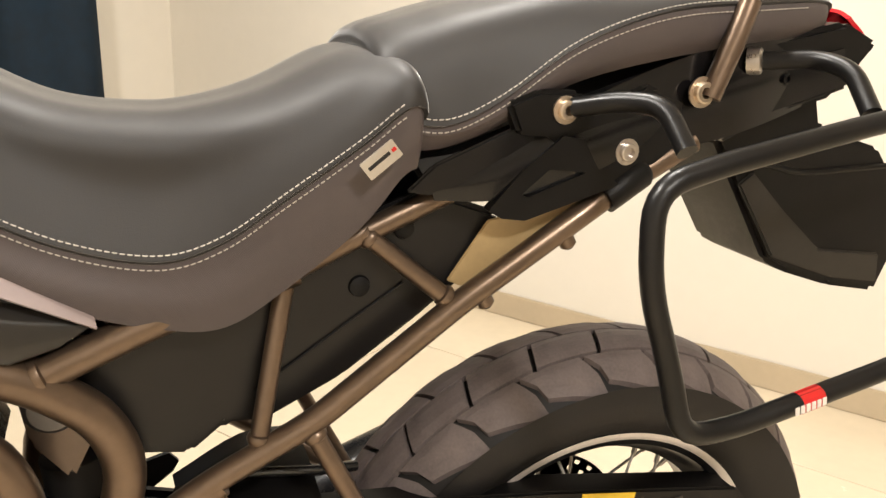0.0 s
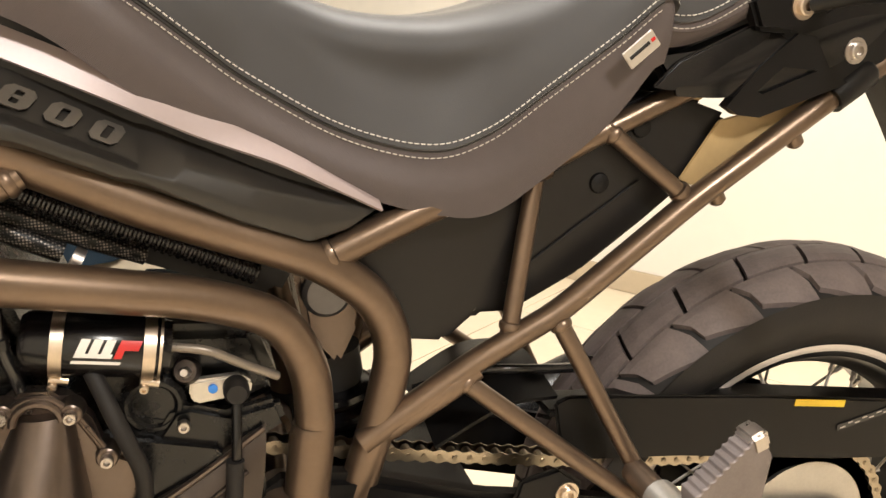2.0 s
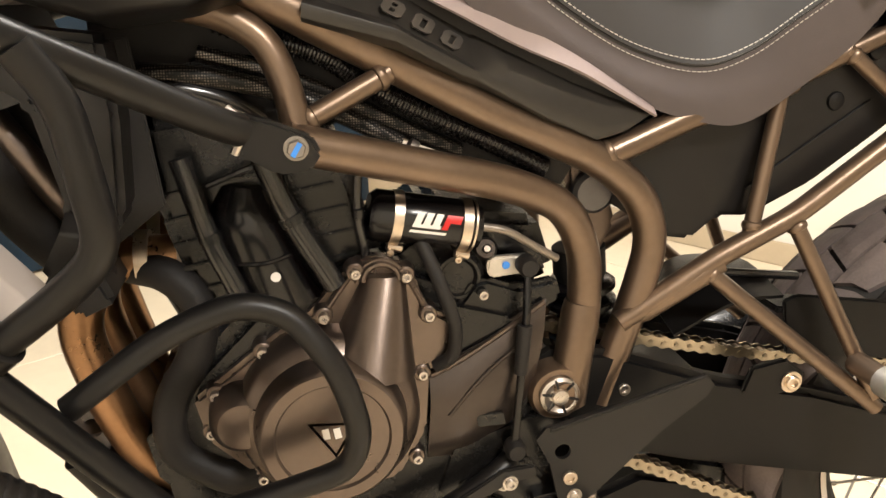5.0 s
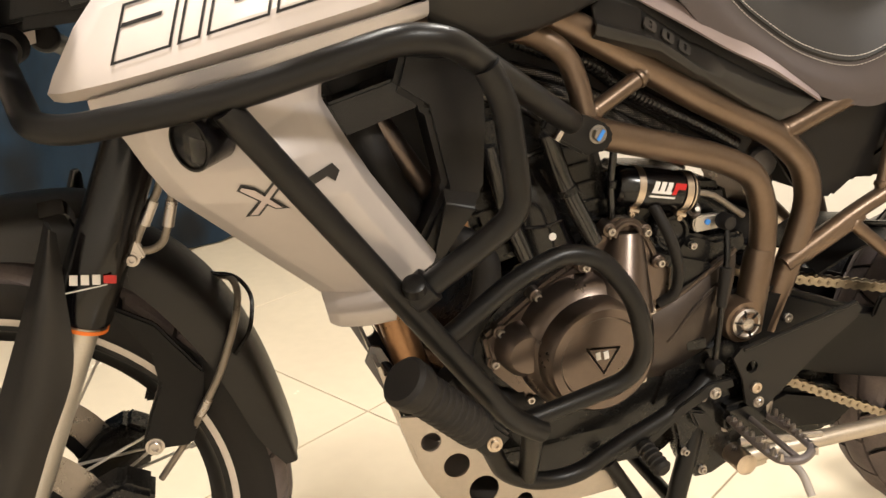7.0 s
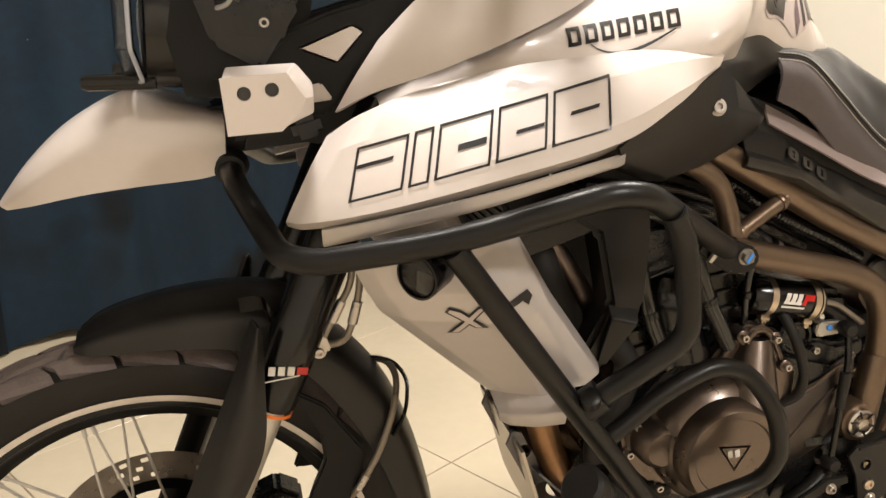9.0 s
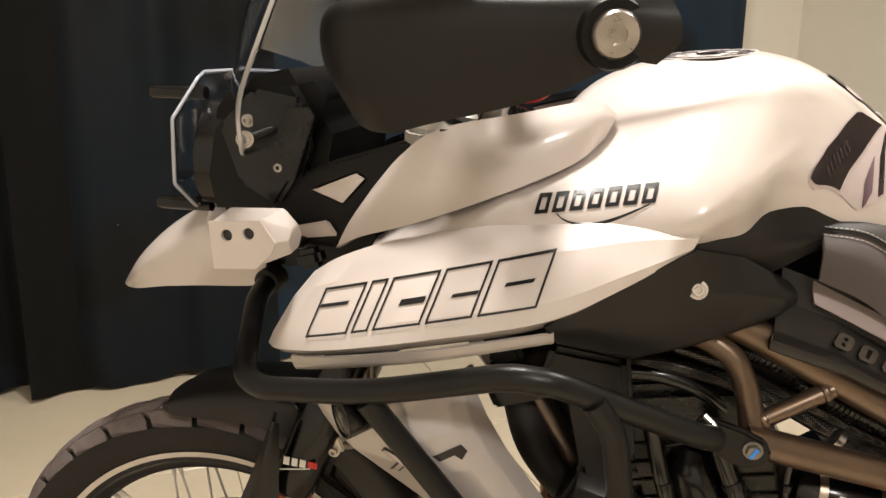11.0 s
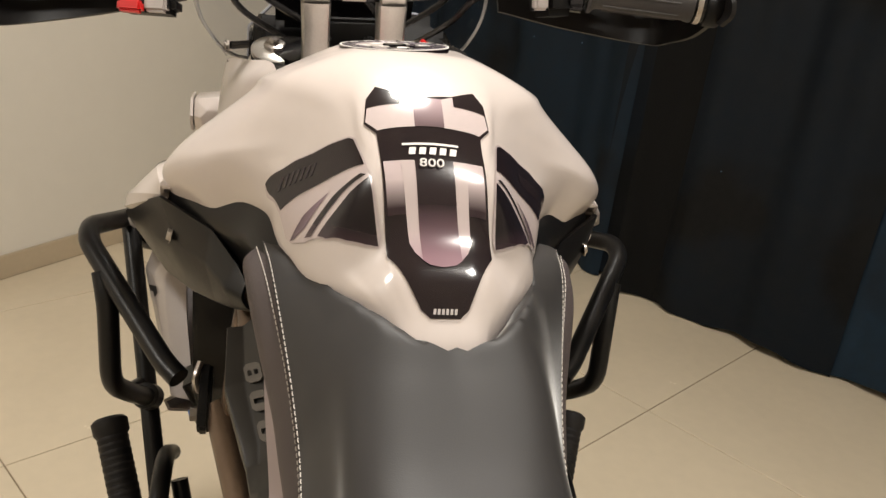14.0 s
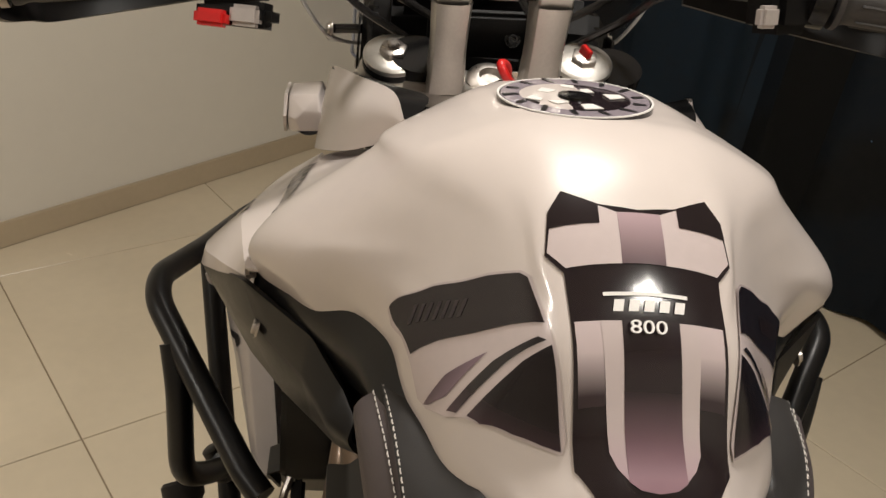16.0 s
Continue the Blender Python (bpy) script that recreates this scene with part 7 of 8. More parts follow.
part("lower_hose", tube([(1.02, 0.06, 0.690), (0.975, 0.10, 0.692), (0.945, 0.108, 0.665), (0.952, 0.110, 0.615), (0.985, 0.110, 0.565), (0.985, 0.112, 0.515), (0.930, 0.115, 0.480), (0.885, 0.115, 0.482)], 0.0165, 0.04, 16), RUBBER, bike, "thick black radiator hose")
part("airbox", prism([(1.02, 0.96), (1.02, 0.88), (0.90, 0.865), (0.80, 0.82), (0.60, 0.74), (0.57, 0.79), (0.68, 0.86), (0.80, 0.93), (0.90, 0.99)], -0.085, 0.085, 0.01), DARK, bike, "black airbox between the frame tubes")

# exhaust headers
for k, y in enumerate((0.075, -0.01, -0.095)):
    part("header_pipe", tube([(0.965, y, 0.70), (1.035, y, 0.700), (1.065, y, 0.640), (1.040, y, 0.540), (1.000, y * 0.8, 0.45), (0.92, y * 0.6, 0.385), (0.75, y * 0.5, 0.365)], 0.0205, 0.06, 18), HEADER, bike, "heat-tinted bronze exhaust header" if k == 0 else "")
    part("header_clamp", lathe([(0, 0.026), (0.012, 0.026)], (0.990, y, 0.70), (1, 0, 0), 20), BRASSY, bike)

# skid plate with punched holes
def punched(poly, holes, y0, y1):
    """A plate with round holes cut through it."""
    bm = bmesh.new()
    edges = []
    def ring(pts):
        vs = [bm.verts.new((a, y0, b)) for a, b in pts]
        return [bm.edges.new((vs[k], vs[(k + 1) % len(vs)])) for k in range(len(vs))]
    edges += ring(poly)
    for cx, cz, r in holes:
        edges += ring([(cx + r * math.cos(2 * math.pi * k / 20), cz + r * math.sin(2 * math.pi * k / 20)) for k in range(20)])
    bmesh.ops.triangle_fill(bm, edges=edges, use_beauty=True)
    ext = bmesh.ops.extrude_face_region(bm, geom=bm.faces[:])
    bmesh.ops.translate(bm, verts=[v for v in ext["geom"] if isinstance(v, bmesh.types.BMVert)], vec=(0, y1 - y0, 0))
    return bm


SIDE_POLY = [(1.058, 0.476), (1.020, 0.470), (0.955, 0.405), (0.912, 0.352), (0.780, 0.350), (0.770, 0.318), (0.920, 0.305), (0.975, 0.312), (1.030, 0.385)]
skid = part("skid_plate", punched(SIDE_POLY, [(1.022, 0.436, 0.013), (0.990, 0.397, 0.017), (0.955, 0.355, 0.020), (0.90, 0.328, 0.011)], 0.100, 0.104), SKID, bike, "bare aluminium skid plate with punched holes", sharp=30)
part("skid_side", flipped(punched(SIDE_POLY, [(1.022, 0.436, 0.011), (0.990, 0.397, 0.014), (0.955, 0.355, 0.017)], 0.100, 0.104)), SKID, skid, sharp=30)
part("skid_belly", patch([[(1.082, -0.102, 0.545), (1.082, 0, 0.545), (1.082, 0.102, 0.545)], [(1.060, -0.102, 0.472), (1.060, 0, 0.472), (1.060, 0.102, 0.472)], [(1.032, -0.102, 0.385), (1.032, 0, 0.385), (1.032, 0.102, 0.385)], [(0.976, -0.102, 0.312), (0.976, 0, 0.312), (0.976, 0.102, 0.312)], [(0.92, -0.102, 0.304), (0.92, 0, 0.304), (0.92, 0.102, 0.304)], [(0.76, -0.102, 0.318), (0.76, 0, 0.318), (0.76, 0.102, 0.318)]], 3, 2, thick=0.004), SKID, skid)
part("skid_lug", punched([(1.090, 0.535), (1.082, 0.556), (1.070, 0.552), (1.050, 0.515), (1.020, 0.478), (1.058, 0.470), (1.068, 0.492)], [(1.066, 0.524, 0.010)], 0.058, 0.064), ENGGREY, skid, "grey steel skid plate lug with a hole", sharp=30)
part("skid_lug", flipped(punched([(1.090, 0.535), (1.082, 0.556), (1.070, 0.552), (1.050, 0.515), (1.020, 0.478), (1.058, 0.470), (1.068, 0.492)], [(1.066, 0.524, 0.010)], 0.058, 0.064)), ENGGREY, skid, sharp=30)
part("front_guard", patch([[(1.052, -0.06, 0.500), (1.060, 0, 0.502), (1.052, 0.085, 0.500)], [(1.030, -0.06, 0.466), (1.036, 0, 0.466), (1.020, 0.095, 0.470)], [(0.985, -0.06, 0.425), (0.99, 0, 0.425), (0.975, 0.1, 0.440)]], 3, 3, thick=0.003), ENGGREY, skid)

# foot controls, stands
for s in (1, -1):
    def fl(bm):
        return bm if s > 0 else flipped(bm)
    fp = part("footpeg", fl(tube([(0.630, 0.142, 0.418), (0.630, 0.200, 0.414), (0.624, 0.236, 0.410), (0.600, 0.248, 0.412), (0.577, 0.238, 0.418), (0.568, 0.195, 0.414), (0.572, 0.142, 0.412)], 0.0054, 0.015, 10)), bpy.data.materials["worn_grey_alloy"], bike, "serrated steel footpeg")
    for k in range(16):
        f = k // 2 / 7
        px = 0.631 - 0.006 * f * f if k % 2 == 0 else 0.569 + 0.008 * f * f
        py = 0.152 + 0.088 * f
        part("tooth", fl(lathe([(0, 0.0046), (0.009, 0.0028), (0.010, 0.0)], (px, py, 0.4175 - 0.004 * f), (-0.05, 0, 1), 6)), STEEL, fp)
    part("peg_web", fl(tube([(0.600, 0.142, 0.414), (0.600, 0.200, 0.412), (0.600, 0.246, 0.411)], 0.0042, 0.01, 8)), bpy.data.materials["worn_grey_alloy"], fp)
    part("peg_mount", fl(box((0.604, 0.132, 0.420), (0.066, 0.026, 0.040), (0, 8, 0), 0.006)), DARKENG, fp)
    part("peg_pin", fl(lathe([(-0.014, 0.0), (-0.014, 0.006), (0.014, 0.006), (0.014, 0)], (0.573, 0.140, 0.424), (0.05, 0.2, 1), 12)), STEEL, fp)
    hp = part("heel_guard", fl(punched([(0.636, 0.508), (0.626, 0.520), (0.612, 0.522), (0.459, 0.562), (0.449, 0.550), (0.456, 0.538), (0.502, 0.504), (0.540, 0.469), (0.562, 0.449), (0.590, 0.424), (0.612, 0.440), (0.620, 0.476)], [(0.608, 0.492, 0.0085)], 0.144, 0.149)), DUCT, bike, "black heel guard plate", sharp=30)
    part("guard_edge", fl(tube([(0.622, 0.149, 0.517), (0.612, 0.149, 0.520), (0.461, 0.149, 0.560)], 0.0022, 0.004, 8)), DUCT, hp)
    bolt((0.600, s * 0.149, 0.462), (0, s, 0), 0.0075, 0.004, BRASSY, hp, washer=False)
    bolt((0.594, s * 0.149, 0.440), (0, s, 0), 0.0055, 0.005, STEEL, hp)
    part("swing_bracket", fl(prism([(0.385, 0.545), (0.345, 0.552), (0.318, 0.530), (0.345, 0.508), (0.395, 0.515)], 0.104, 0.112, 0.003)), PLASTIC, bike)
    bolt((0.337, s * 0.112, 0.524), (0, s, 0), 0.0085, 0.007, BRASSY, bike)
    bolt((0.528, s * 0.104, 0.532), (0, s, 0), 0.0065, 0.006, STEEL, bike)
shift = part("gear_lever", prism([(0.690, 0.470), (0.672, 0.482), (0.640, 0.484), (0.636, 0.472), (0.666, 0.466), (0.706, 0.444), (0.756, 0.404), (0.766, 0.412), (0.714, 0.456)], 0.150, 0.156, 0.0015), DUCT, bike, "black gear lever with a rubber toe piece")
part("toe_rubber", lathe([(0, 0.0), (0, 0.009), (0.004, 0.011), (0.044, 0.011), (0.047, 0.008), (0.047, 0)], (0.761, 0.152, 0.411), (-0.15, 1, -0.30), 16), RUBBER, shift)
for k in range(5):
    part("toe_rib", lathe([(0.008 + 0.008 * k, 0.0108), (0.010 + 0.008 * k, 0.0125), (0.012 + 0.008 * k, 0.0108)], (0.761, 0.152, 0.411), (-0.15, 1, -0.30), 14), RUBBER, shift)
bolt((0.664, 0.156, 0.468), (0, 1, 0), 0.0055, 0.006, STEEL, shift)
stand = part("side_stand", tube([(0.612, 0.142, 0.357), (0.529, 0.155, 0.370), (0.400, 0.158, 0.376), (0.285, 0.160, 0.382)], 0.0115, 0.04, 14), mat("galvanised_steel", (0.52, 0.45, 0.37), 0.45, 0.7, 0, 0.12, 30), bike, "folded pale steel side stand")
part("stand_foot", box((0.268, 0.162, 0.366), (0.044, 0.034, 0.016), (0, 22, 0), 0.005), bpy.data.materials["galvanised_steel"], stand)
part("stand_pivot", lathe([(-0.02, 0.0), (-0.02, 0.015), (0.02, 0.015), (0.022, 0.010), (0.022, 0)], (0.612, 0.142, 0.357), (0, 1, 0), 18), BRASSY, stand)
part("stand_lug", box((0.592, 0.140, 0.352), (0.046, 0.020, 0.030), (0, 10, 0), 0.005), bpy.data.materials["galvanised_steel"], stand)
part("stand_spring", tube([(0.618, 0.150, 0.385), (0.50, 0.160, 0.382)], 0.005, 0, 8), STEEL, stand)
part("stand_tang", tube([(0.560, 0.155, 0.366), (0.556, 0.200, 0.356), (0.552, 0.215, 0.332)], 0.0055, 0.01, 10), SWITCHGREY, stand)
centre = part("centre_stand", tube([(0.660, 0.115, 0.410), (0.700, 0.135, 0.300), (0.735, 0.160, 0.055), (0.700, 0.175, 0.012)], 0.0130, 0.04, 14), BLACKTUBE, bike, "black tubular centre stand on the floor")
part("stand_leg", tube([(0.660, -0.115, 0.410), (0.700, -0.135, 0.300), (0.735, -0.160, 0.055), (0.700, -0.175, 0.012)], 0.0130, 0.04, 14), BLACKTUBE, centre)
part("stand_brace", tube([(0.698, 0.130, 0.30), (0.698, -0.130, 0.30)], 0.010, 0, 12), BLACKTUBE, centre)
part("stand_brace", tube([(0.79, 0.120, 0.372), (0.745, 0.130, 0.300), (0.722, 0.145, 0.200)], 0.0095, 0.03, 12), BLACKTUBE, centre)
for s in (1, -1):
    part("stand_foot", box((0.690, s * 0.178, 0.008), (0.075, 0.034, 0.014), (0, 0, 0), 0.004), BLACKTUBE, centre)
part("frame_lower", prism([(0.72, 0.50), (0.60, 0.54), (0.57, 0.46), (0.60, 0.40), (0.70, 0.40), (0.74, 0.44)], -0.11, 0.12, 0.01), DARKENG, bike, "black lower frame casting")
part("peg_bracket", prism([(0.690, 0.470), (0.640, 0.478), (0.612, 0.440), (0.594, 0.380), (0.606, 0.345), (0.640, 0.326), (0.668, 0.326), (0.690, 0.360), (0.712, 0.445)], 0.100, 0.128, 0.005), DARKENG, bike)
part("peg_bracket", prism([(0.690, 0.440), (0.664, 0.432), (0.640, 0.400), (0.650, 0.392), (0.676, 0.412)], 0.126, 0.140, 0.003), DUCT, bike)
part("sump", prism([(0.945, 0.405), (0.700, 0.420), (0.672, 0.372), (0.700, 0.348), (0.880, 0.345), (0.935, 0.375)], -0.100, 0.098, 0.010), DARKENG, bike, "black engine sump")
for bx, bz in ((0.664, 0.448), (0.656, 0.339), (0.625, 0.397), (0.684, 0.372)):
    bolt((bx, 0.128, bz), (0, 1, 0), 0.0045, 0.006, STEEL, bike)
part("silencer", lathe([(0, 0.0), (0, 0.04), (0.02, 0.052), (0.36, 0.058), (0.38, 0.05), (0.38, 0)], (0.30, -0.20, 0.42), (-0.95, -0.05, 0.28), 28), DARKENG, bike, "black silencer on the far side")
part("rear_caliper_hose", tube([(0.46, 0.0, 0.60), (0.40, 0.03, 0.628), (0.34, 0.04, 0.624), (0.29, 0.03, 0.615)], 0.0055, 0.02, 10), HOSE, bike)
part("hugger", patch([[(0.46, 0.075, 0.575), (0.46, 0, 0.590), (0.46, -0.075, 0.575)], [(0.39, 0.078, 0.610), (0.395, 0, 0.622), (0.39, -0.078, 0.610)], [(0.335, 0.078, 0.612), (0.335, 0, 0.626), (0.335, -0.078, 0.612)]], 4, 4, thick=0.004), PLASTIC, bike, "black inner mudguard ahead of the rear tyre")

# ---- fork and front end ----
def fork_leg():
    base, top = Vector((fork_x(0.655), 0.101, 0.655)), 1.150
    return lathe([(-0.002, 0.0), (-0.002, 0.028), (0.004, 0.0305), (0.10, 0.0305), (0.104, 0.0285), ((top - 0.655) / FORK_UP.z, 0.0285), ((top - 0.655) / FORK_UP.z, 0)], base, FORK_UP, 32)


legs = {}
for s in (1, -1):
    def fl(bm):
        return bm if s > 0 else flipped(bm)
    leg = part("fork_leg", fl(fork_leg()), GLOSS, bike, "black upside-down fork leg", xf=STEER)
    part("fork_tube", fl(lathe([(0, 0.0), (0, 0.0215), (0.30, 0.0215), (0.30, 0)], (fork_x(0.375), 0.101, 0.375), FORK_UP, 28)), CAST, leg, "polished inner fork tube", xf=STEER)
    part("fork_seal", fl(lathe([(-0.008, 0.0285), (-0.008, 0.0296), (-0.004, 0.0296), (-0.004, 0.0285)], (fork_x(0.655), 0.101, 0.655), FORK_UP, 28, closed=True)), ORANGE, leg, "thin orange seal ring", xf=STEER)
    part("fork_foot", fl(box((1.530, 0.100, 0.352), (0.060, 0.046, 0.085), (0, -22, 0), 0.010)), PLASTIC, leg, xf=STEER)
    for k in range(3):
        zc = 0.7055
        part("maker_mark", fl(box((fork_x(zc) + 0.018 - 0.0105 * k, 0.1318, zc - 0.001 * k), (0.0075, 0.0012, 0.0105), (0, -8, 0), 0)), INKWHITE, leg, xf=STEER)
    part("maker_mark", fl(box((fork_x(0.7055) - 0.0155, 0.1312, 0.7020), (0.012, 0.0012, 0.0085), (0, -8, 0), 0)), RED, leg, xf=STEER)
    part("maker_mark", fl(box((fork_x(0.697) + 0.004, 0.1318, 0.6950), (0.040, 0.0010, 0.0012), (0, 6, 0), 0)), INKWHITE, leg, xf=STEER)
    part("fork_guard", fl(patch([[(1.408, 0.120, 0.765), (1.402, 0.140, 0.762), (1.397, 0.132, 0.756)], [(1.432, 0.122, 0.700), (1.416, 0.148, 0.700), (1.398, 0.138, 0.695)], [(1.470, 0.122, 0.610), (1.440, 0.152, 0.610), (1.404, 0.138, 0.612)], [(1.512, 0.120, 0.510), (1.480, 0.150, 0.510), (1.444, 0.134, 0.520)], [(1.560, 0.116, 0.390), (1.535, 0.142, 0.380), (1.500, 0.128, 0.385)]], 5, 5, thick=0.004)), GUARDPLASTIC, leg, "broad black fork guard", xf=STEER)
    part("hose_bracket", fl(prism([(1.372, 0.652), (1.325, 0.622), (1.300, 0.585), (1.280, 0.556), (1.283, 0.507), (1.304, 0.463), (1.361, 0.465), (1.346, 0.510), (1.330, 0.548), (1.334, 0.585)], 0.058, 0.068, 0.003)), PLASTIC, leg, xf=STEER)
    part("caliper", fl(prism([(1.455, 0.395), (1.420, 0.430), (1.385, 0.445), (1.350, 0.425), (1.358, 0.385), (1.400, 0.360), (1.440, 0.355)], 0.045, 0.095, 0.006)), DARKENG, leg, "black four-piston brake caliper", xf=STEER)
    bolt((1.345, s * 0.068, 0.470), (0, s, 0), 0.0075, 0.006, STEEL, leg, xf=STEER)
    part("axle_cap", fl(lathe([(0, 0.0), (0, 0.017), (0.006, 0.017), (0.008, 0.012), (0.008, 0)], (1.540, 0.122, 0.346), (0, 1, 0), 20)), STEEL, leg, xf=STEER)

def loft_fender(rows, thick=0.0035):
    return patch([[(x, -w, z - d), (x, -w * 0.93, z - d * 0.35), (x, -w * 0.55, z - 0.006), (x, 0, z), (x, w * 0.55, z - 0.006), (x, w * 0.93, z - d * 0.35), (x, w, z - d)] for x, z, w, d in rows], 5, 4, thick=thick)


fender = part("front_fender", loft_fender([(1.606, 0.722, 0.036, 0.012), (1.580, 0.740, 0.056, 0.028), (1.525, 0.757, 0.064, 0.042), (1.460, 0.767, 0.068, 0.054), (1.395, 0.766, 0.070, 0.066), (1.345, 0.750, 0.070, 0.078)]), GUARDPLASTIC, bike, "black front mudguard over the tyre", xf=STEER)
back = []
for x, z, a, w, d in ((1.365, 0.735, 80, 0.068, 0.05), (1.300, 0.698, 48, 0.068, 0.055), (1.243, 0.630, 36, 0.068, 0.06), (1.208, 0.551, 22, 0.066, 0.055), (1.184, 0.462, 12, 0.062, 0.045), (1.175, 0.405, 6, 0.052, 0.022)):
    nx, nz = -math.cos(math.radians(a)), math.sin(math.radians(a))
    back.append([(x - nx * d, -w, z - nz * d), (x - nx * d * 0.35, -w * 0.95, z - nz * d * 0.35), (x - nx * 0.005, -w * 0.55, z - nz * 0.005), (x, 0, z), (x - nx * 0.005, w * 0.55, z - nz * 0.005), (x - nx * d * 0.35, w * 0.95, z - nz * d * 0.35), (x - nx * d, w, z - nz * d)])
part("fender_tail", patch(back, 5, 4, thick=0.0035), GUARDPLASTIC, fender, "long rear section of the mudguard", xf=STEER)
part("fender_lip", patch([[(1.42, 0.07, 0.772), (1.395, 0.078, 0.776), (1.385, 0.078, 0.760)], [(1.418, 0.085, 0.760), (1.392, 0.092, 0.764), (1.384, 0.09, 0.748)]], 3, 3, thick=0.003), GLOSS, fender, xf=STEER)
# brake hoses
hose = part("brake_hose", tube([(1.292, 0.085, 0.93), (1.288, 0.104, 0.850), (1.290, 0.108, 0.790), (1.310, 0.107, 0.757), (1.324, 0.106, 0.728)], 0.0042, 0.03, 10), TANHOSE, bike, "braided steel front brake hoses")
part("hose_line", tube([(1.300, 0.080, 0.93), (1.282, 0.102, 0.850), (1.280, 0.107, 0.790), (1.289, 0.107, 0.748), (1.298, 0.107, 0.724), (1.312, 0.106, 0.717), (1.326, 0.105, 0.720)], 0.0042, 0.018, 10), TANHOSE, hose)
for p, q in (((1.302, 0.107, 0.770), (1.314, 0.107, 0.746)), ((1.284, 0.107, 0.768), (1.291, 0.107, 0.742))):
    part("hose_fitting", tube([p, q], 0.0060, 0, 10), STEEL, hose)
part("hose_block", box((1.328, 0.105, 0.722), (0.016, 0.014, 0.026), (0, 22, 0), 0.002), STEEL, hose)
bolt((1.330, 0.111, 0.712), (0, 1, 0), 0.0055, 0.006, STEEL, hose)
part("hose_line", tube([(1.283, 0.078, 0.518), (1.262, 0.080, 0.556), (1.240, 0.066, 0.606), (1.230, 0.040, 0.636), (1.236, 0.005, 0.646), (1.262, -0.02, 0.640)], 0.0044, 0.02, 10), TANHOSE, hose, xf=STEER)
part("hose_ferrule", tube([(1.290, 0.076, 0.505), (1.279, 0.078, 0.525)], 0.0056, 0, 10), STEEL, hose, xf=STEER)
part("hose_line", tube([(1.290, 0.074, 0.505), (1.304, 0.054, 0.470), (1.345, 0.050, 0.415)], 0.0042, 0.03, 10), TANHOSE, hose, xf=STEER)
part("hose_guide", tube([(1.262, 0.0, 0.650), (1.230, 0.012, 0.648), (1.214, 0.030, 0.626), (1.222, 0.052, 0.590), (1.244, 0.072, 0.572)], 0.0026, 0.02, 8), HOSE, hose, xf=STEER)

# top yoke, risers, handlebar
BARS = Matrix.Translation((0, 0.030, 0)) @ Matrix.Translation(HEAD) @ Matrix.Rotation(math.radians(-3.0), 4, "X") @ Matrix.Translation(-HEAD)
yoke = part("top_yoke", prism([(1.232, -0.118), (1.232, -0.085), (1.215, -0.05), (1.205, 0.0), (1.215, 0.05), (1.232, 0.085), (1.232, 0.118), (1.205, 0.138), (1.170, 0.130), (1.158, 0.095), (1.140, 0.055), (1.128, 0.0), (1.140, -0.055), (1.158, -0.095), (1.170, -0.130), (1.205, -0.138)], 1.108, 1.130, 0.006, "z"), CAST, bike, "silver cast top yoke", xf=BARS)
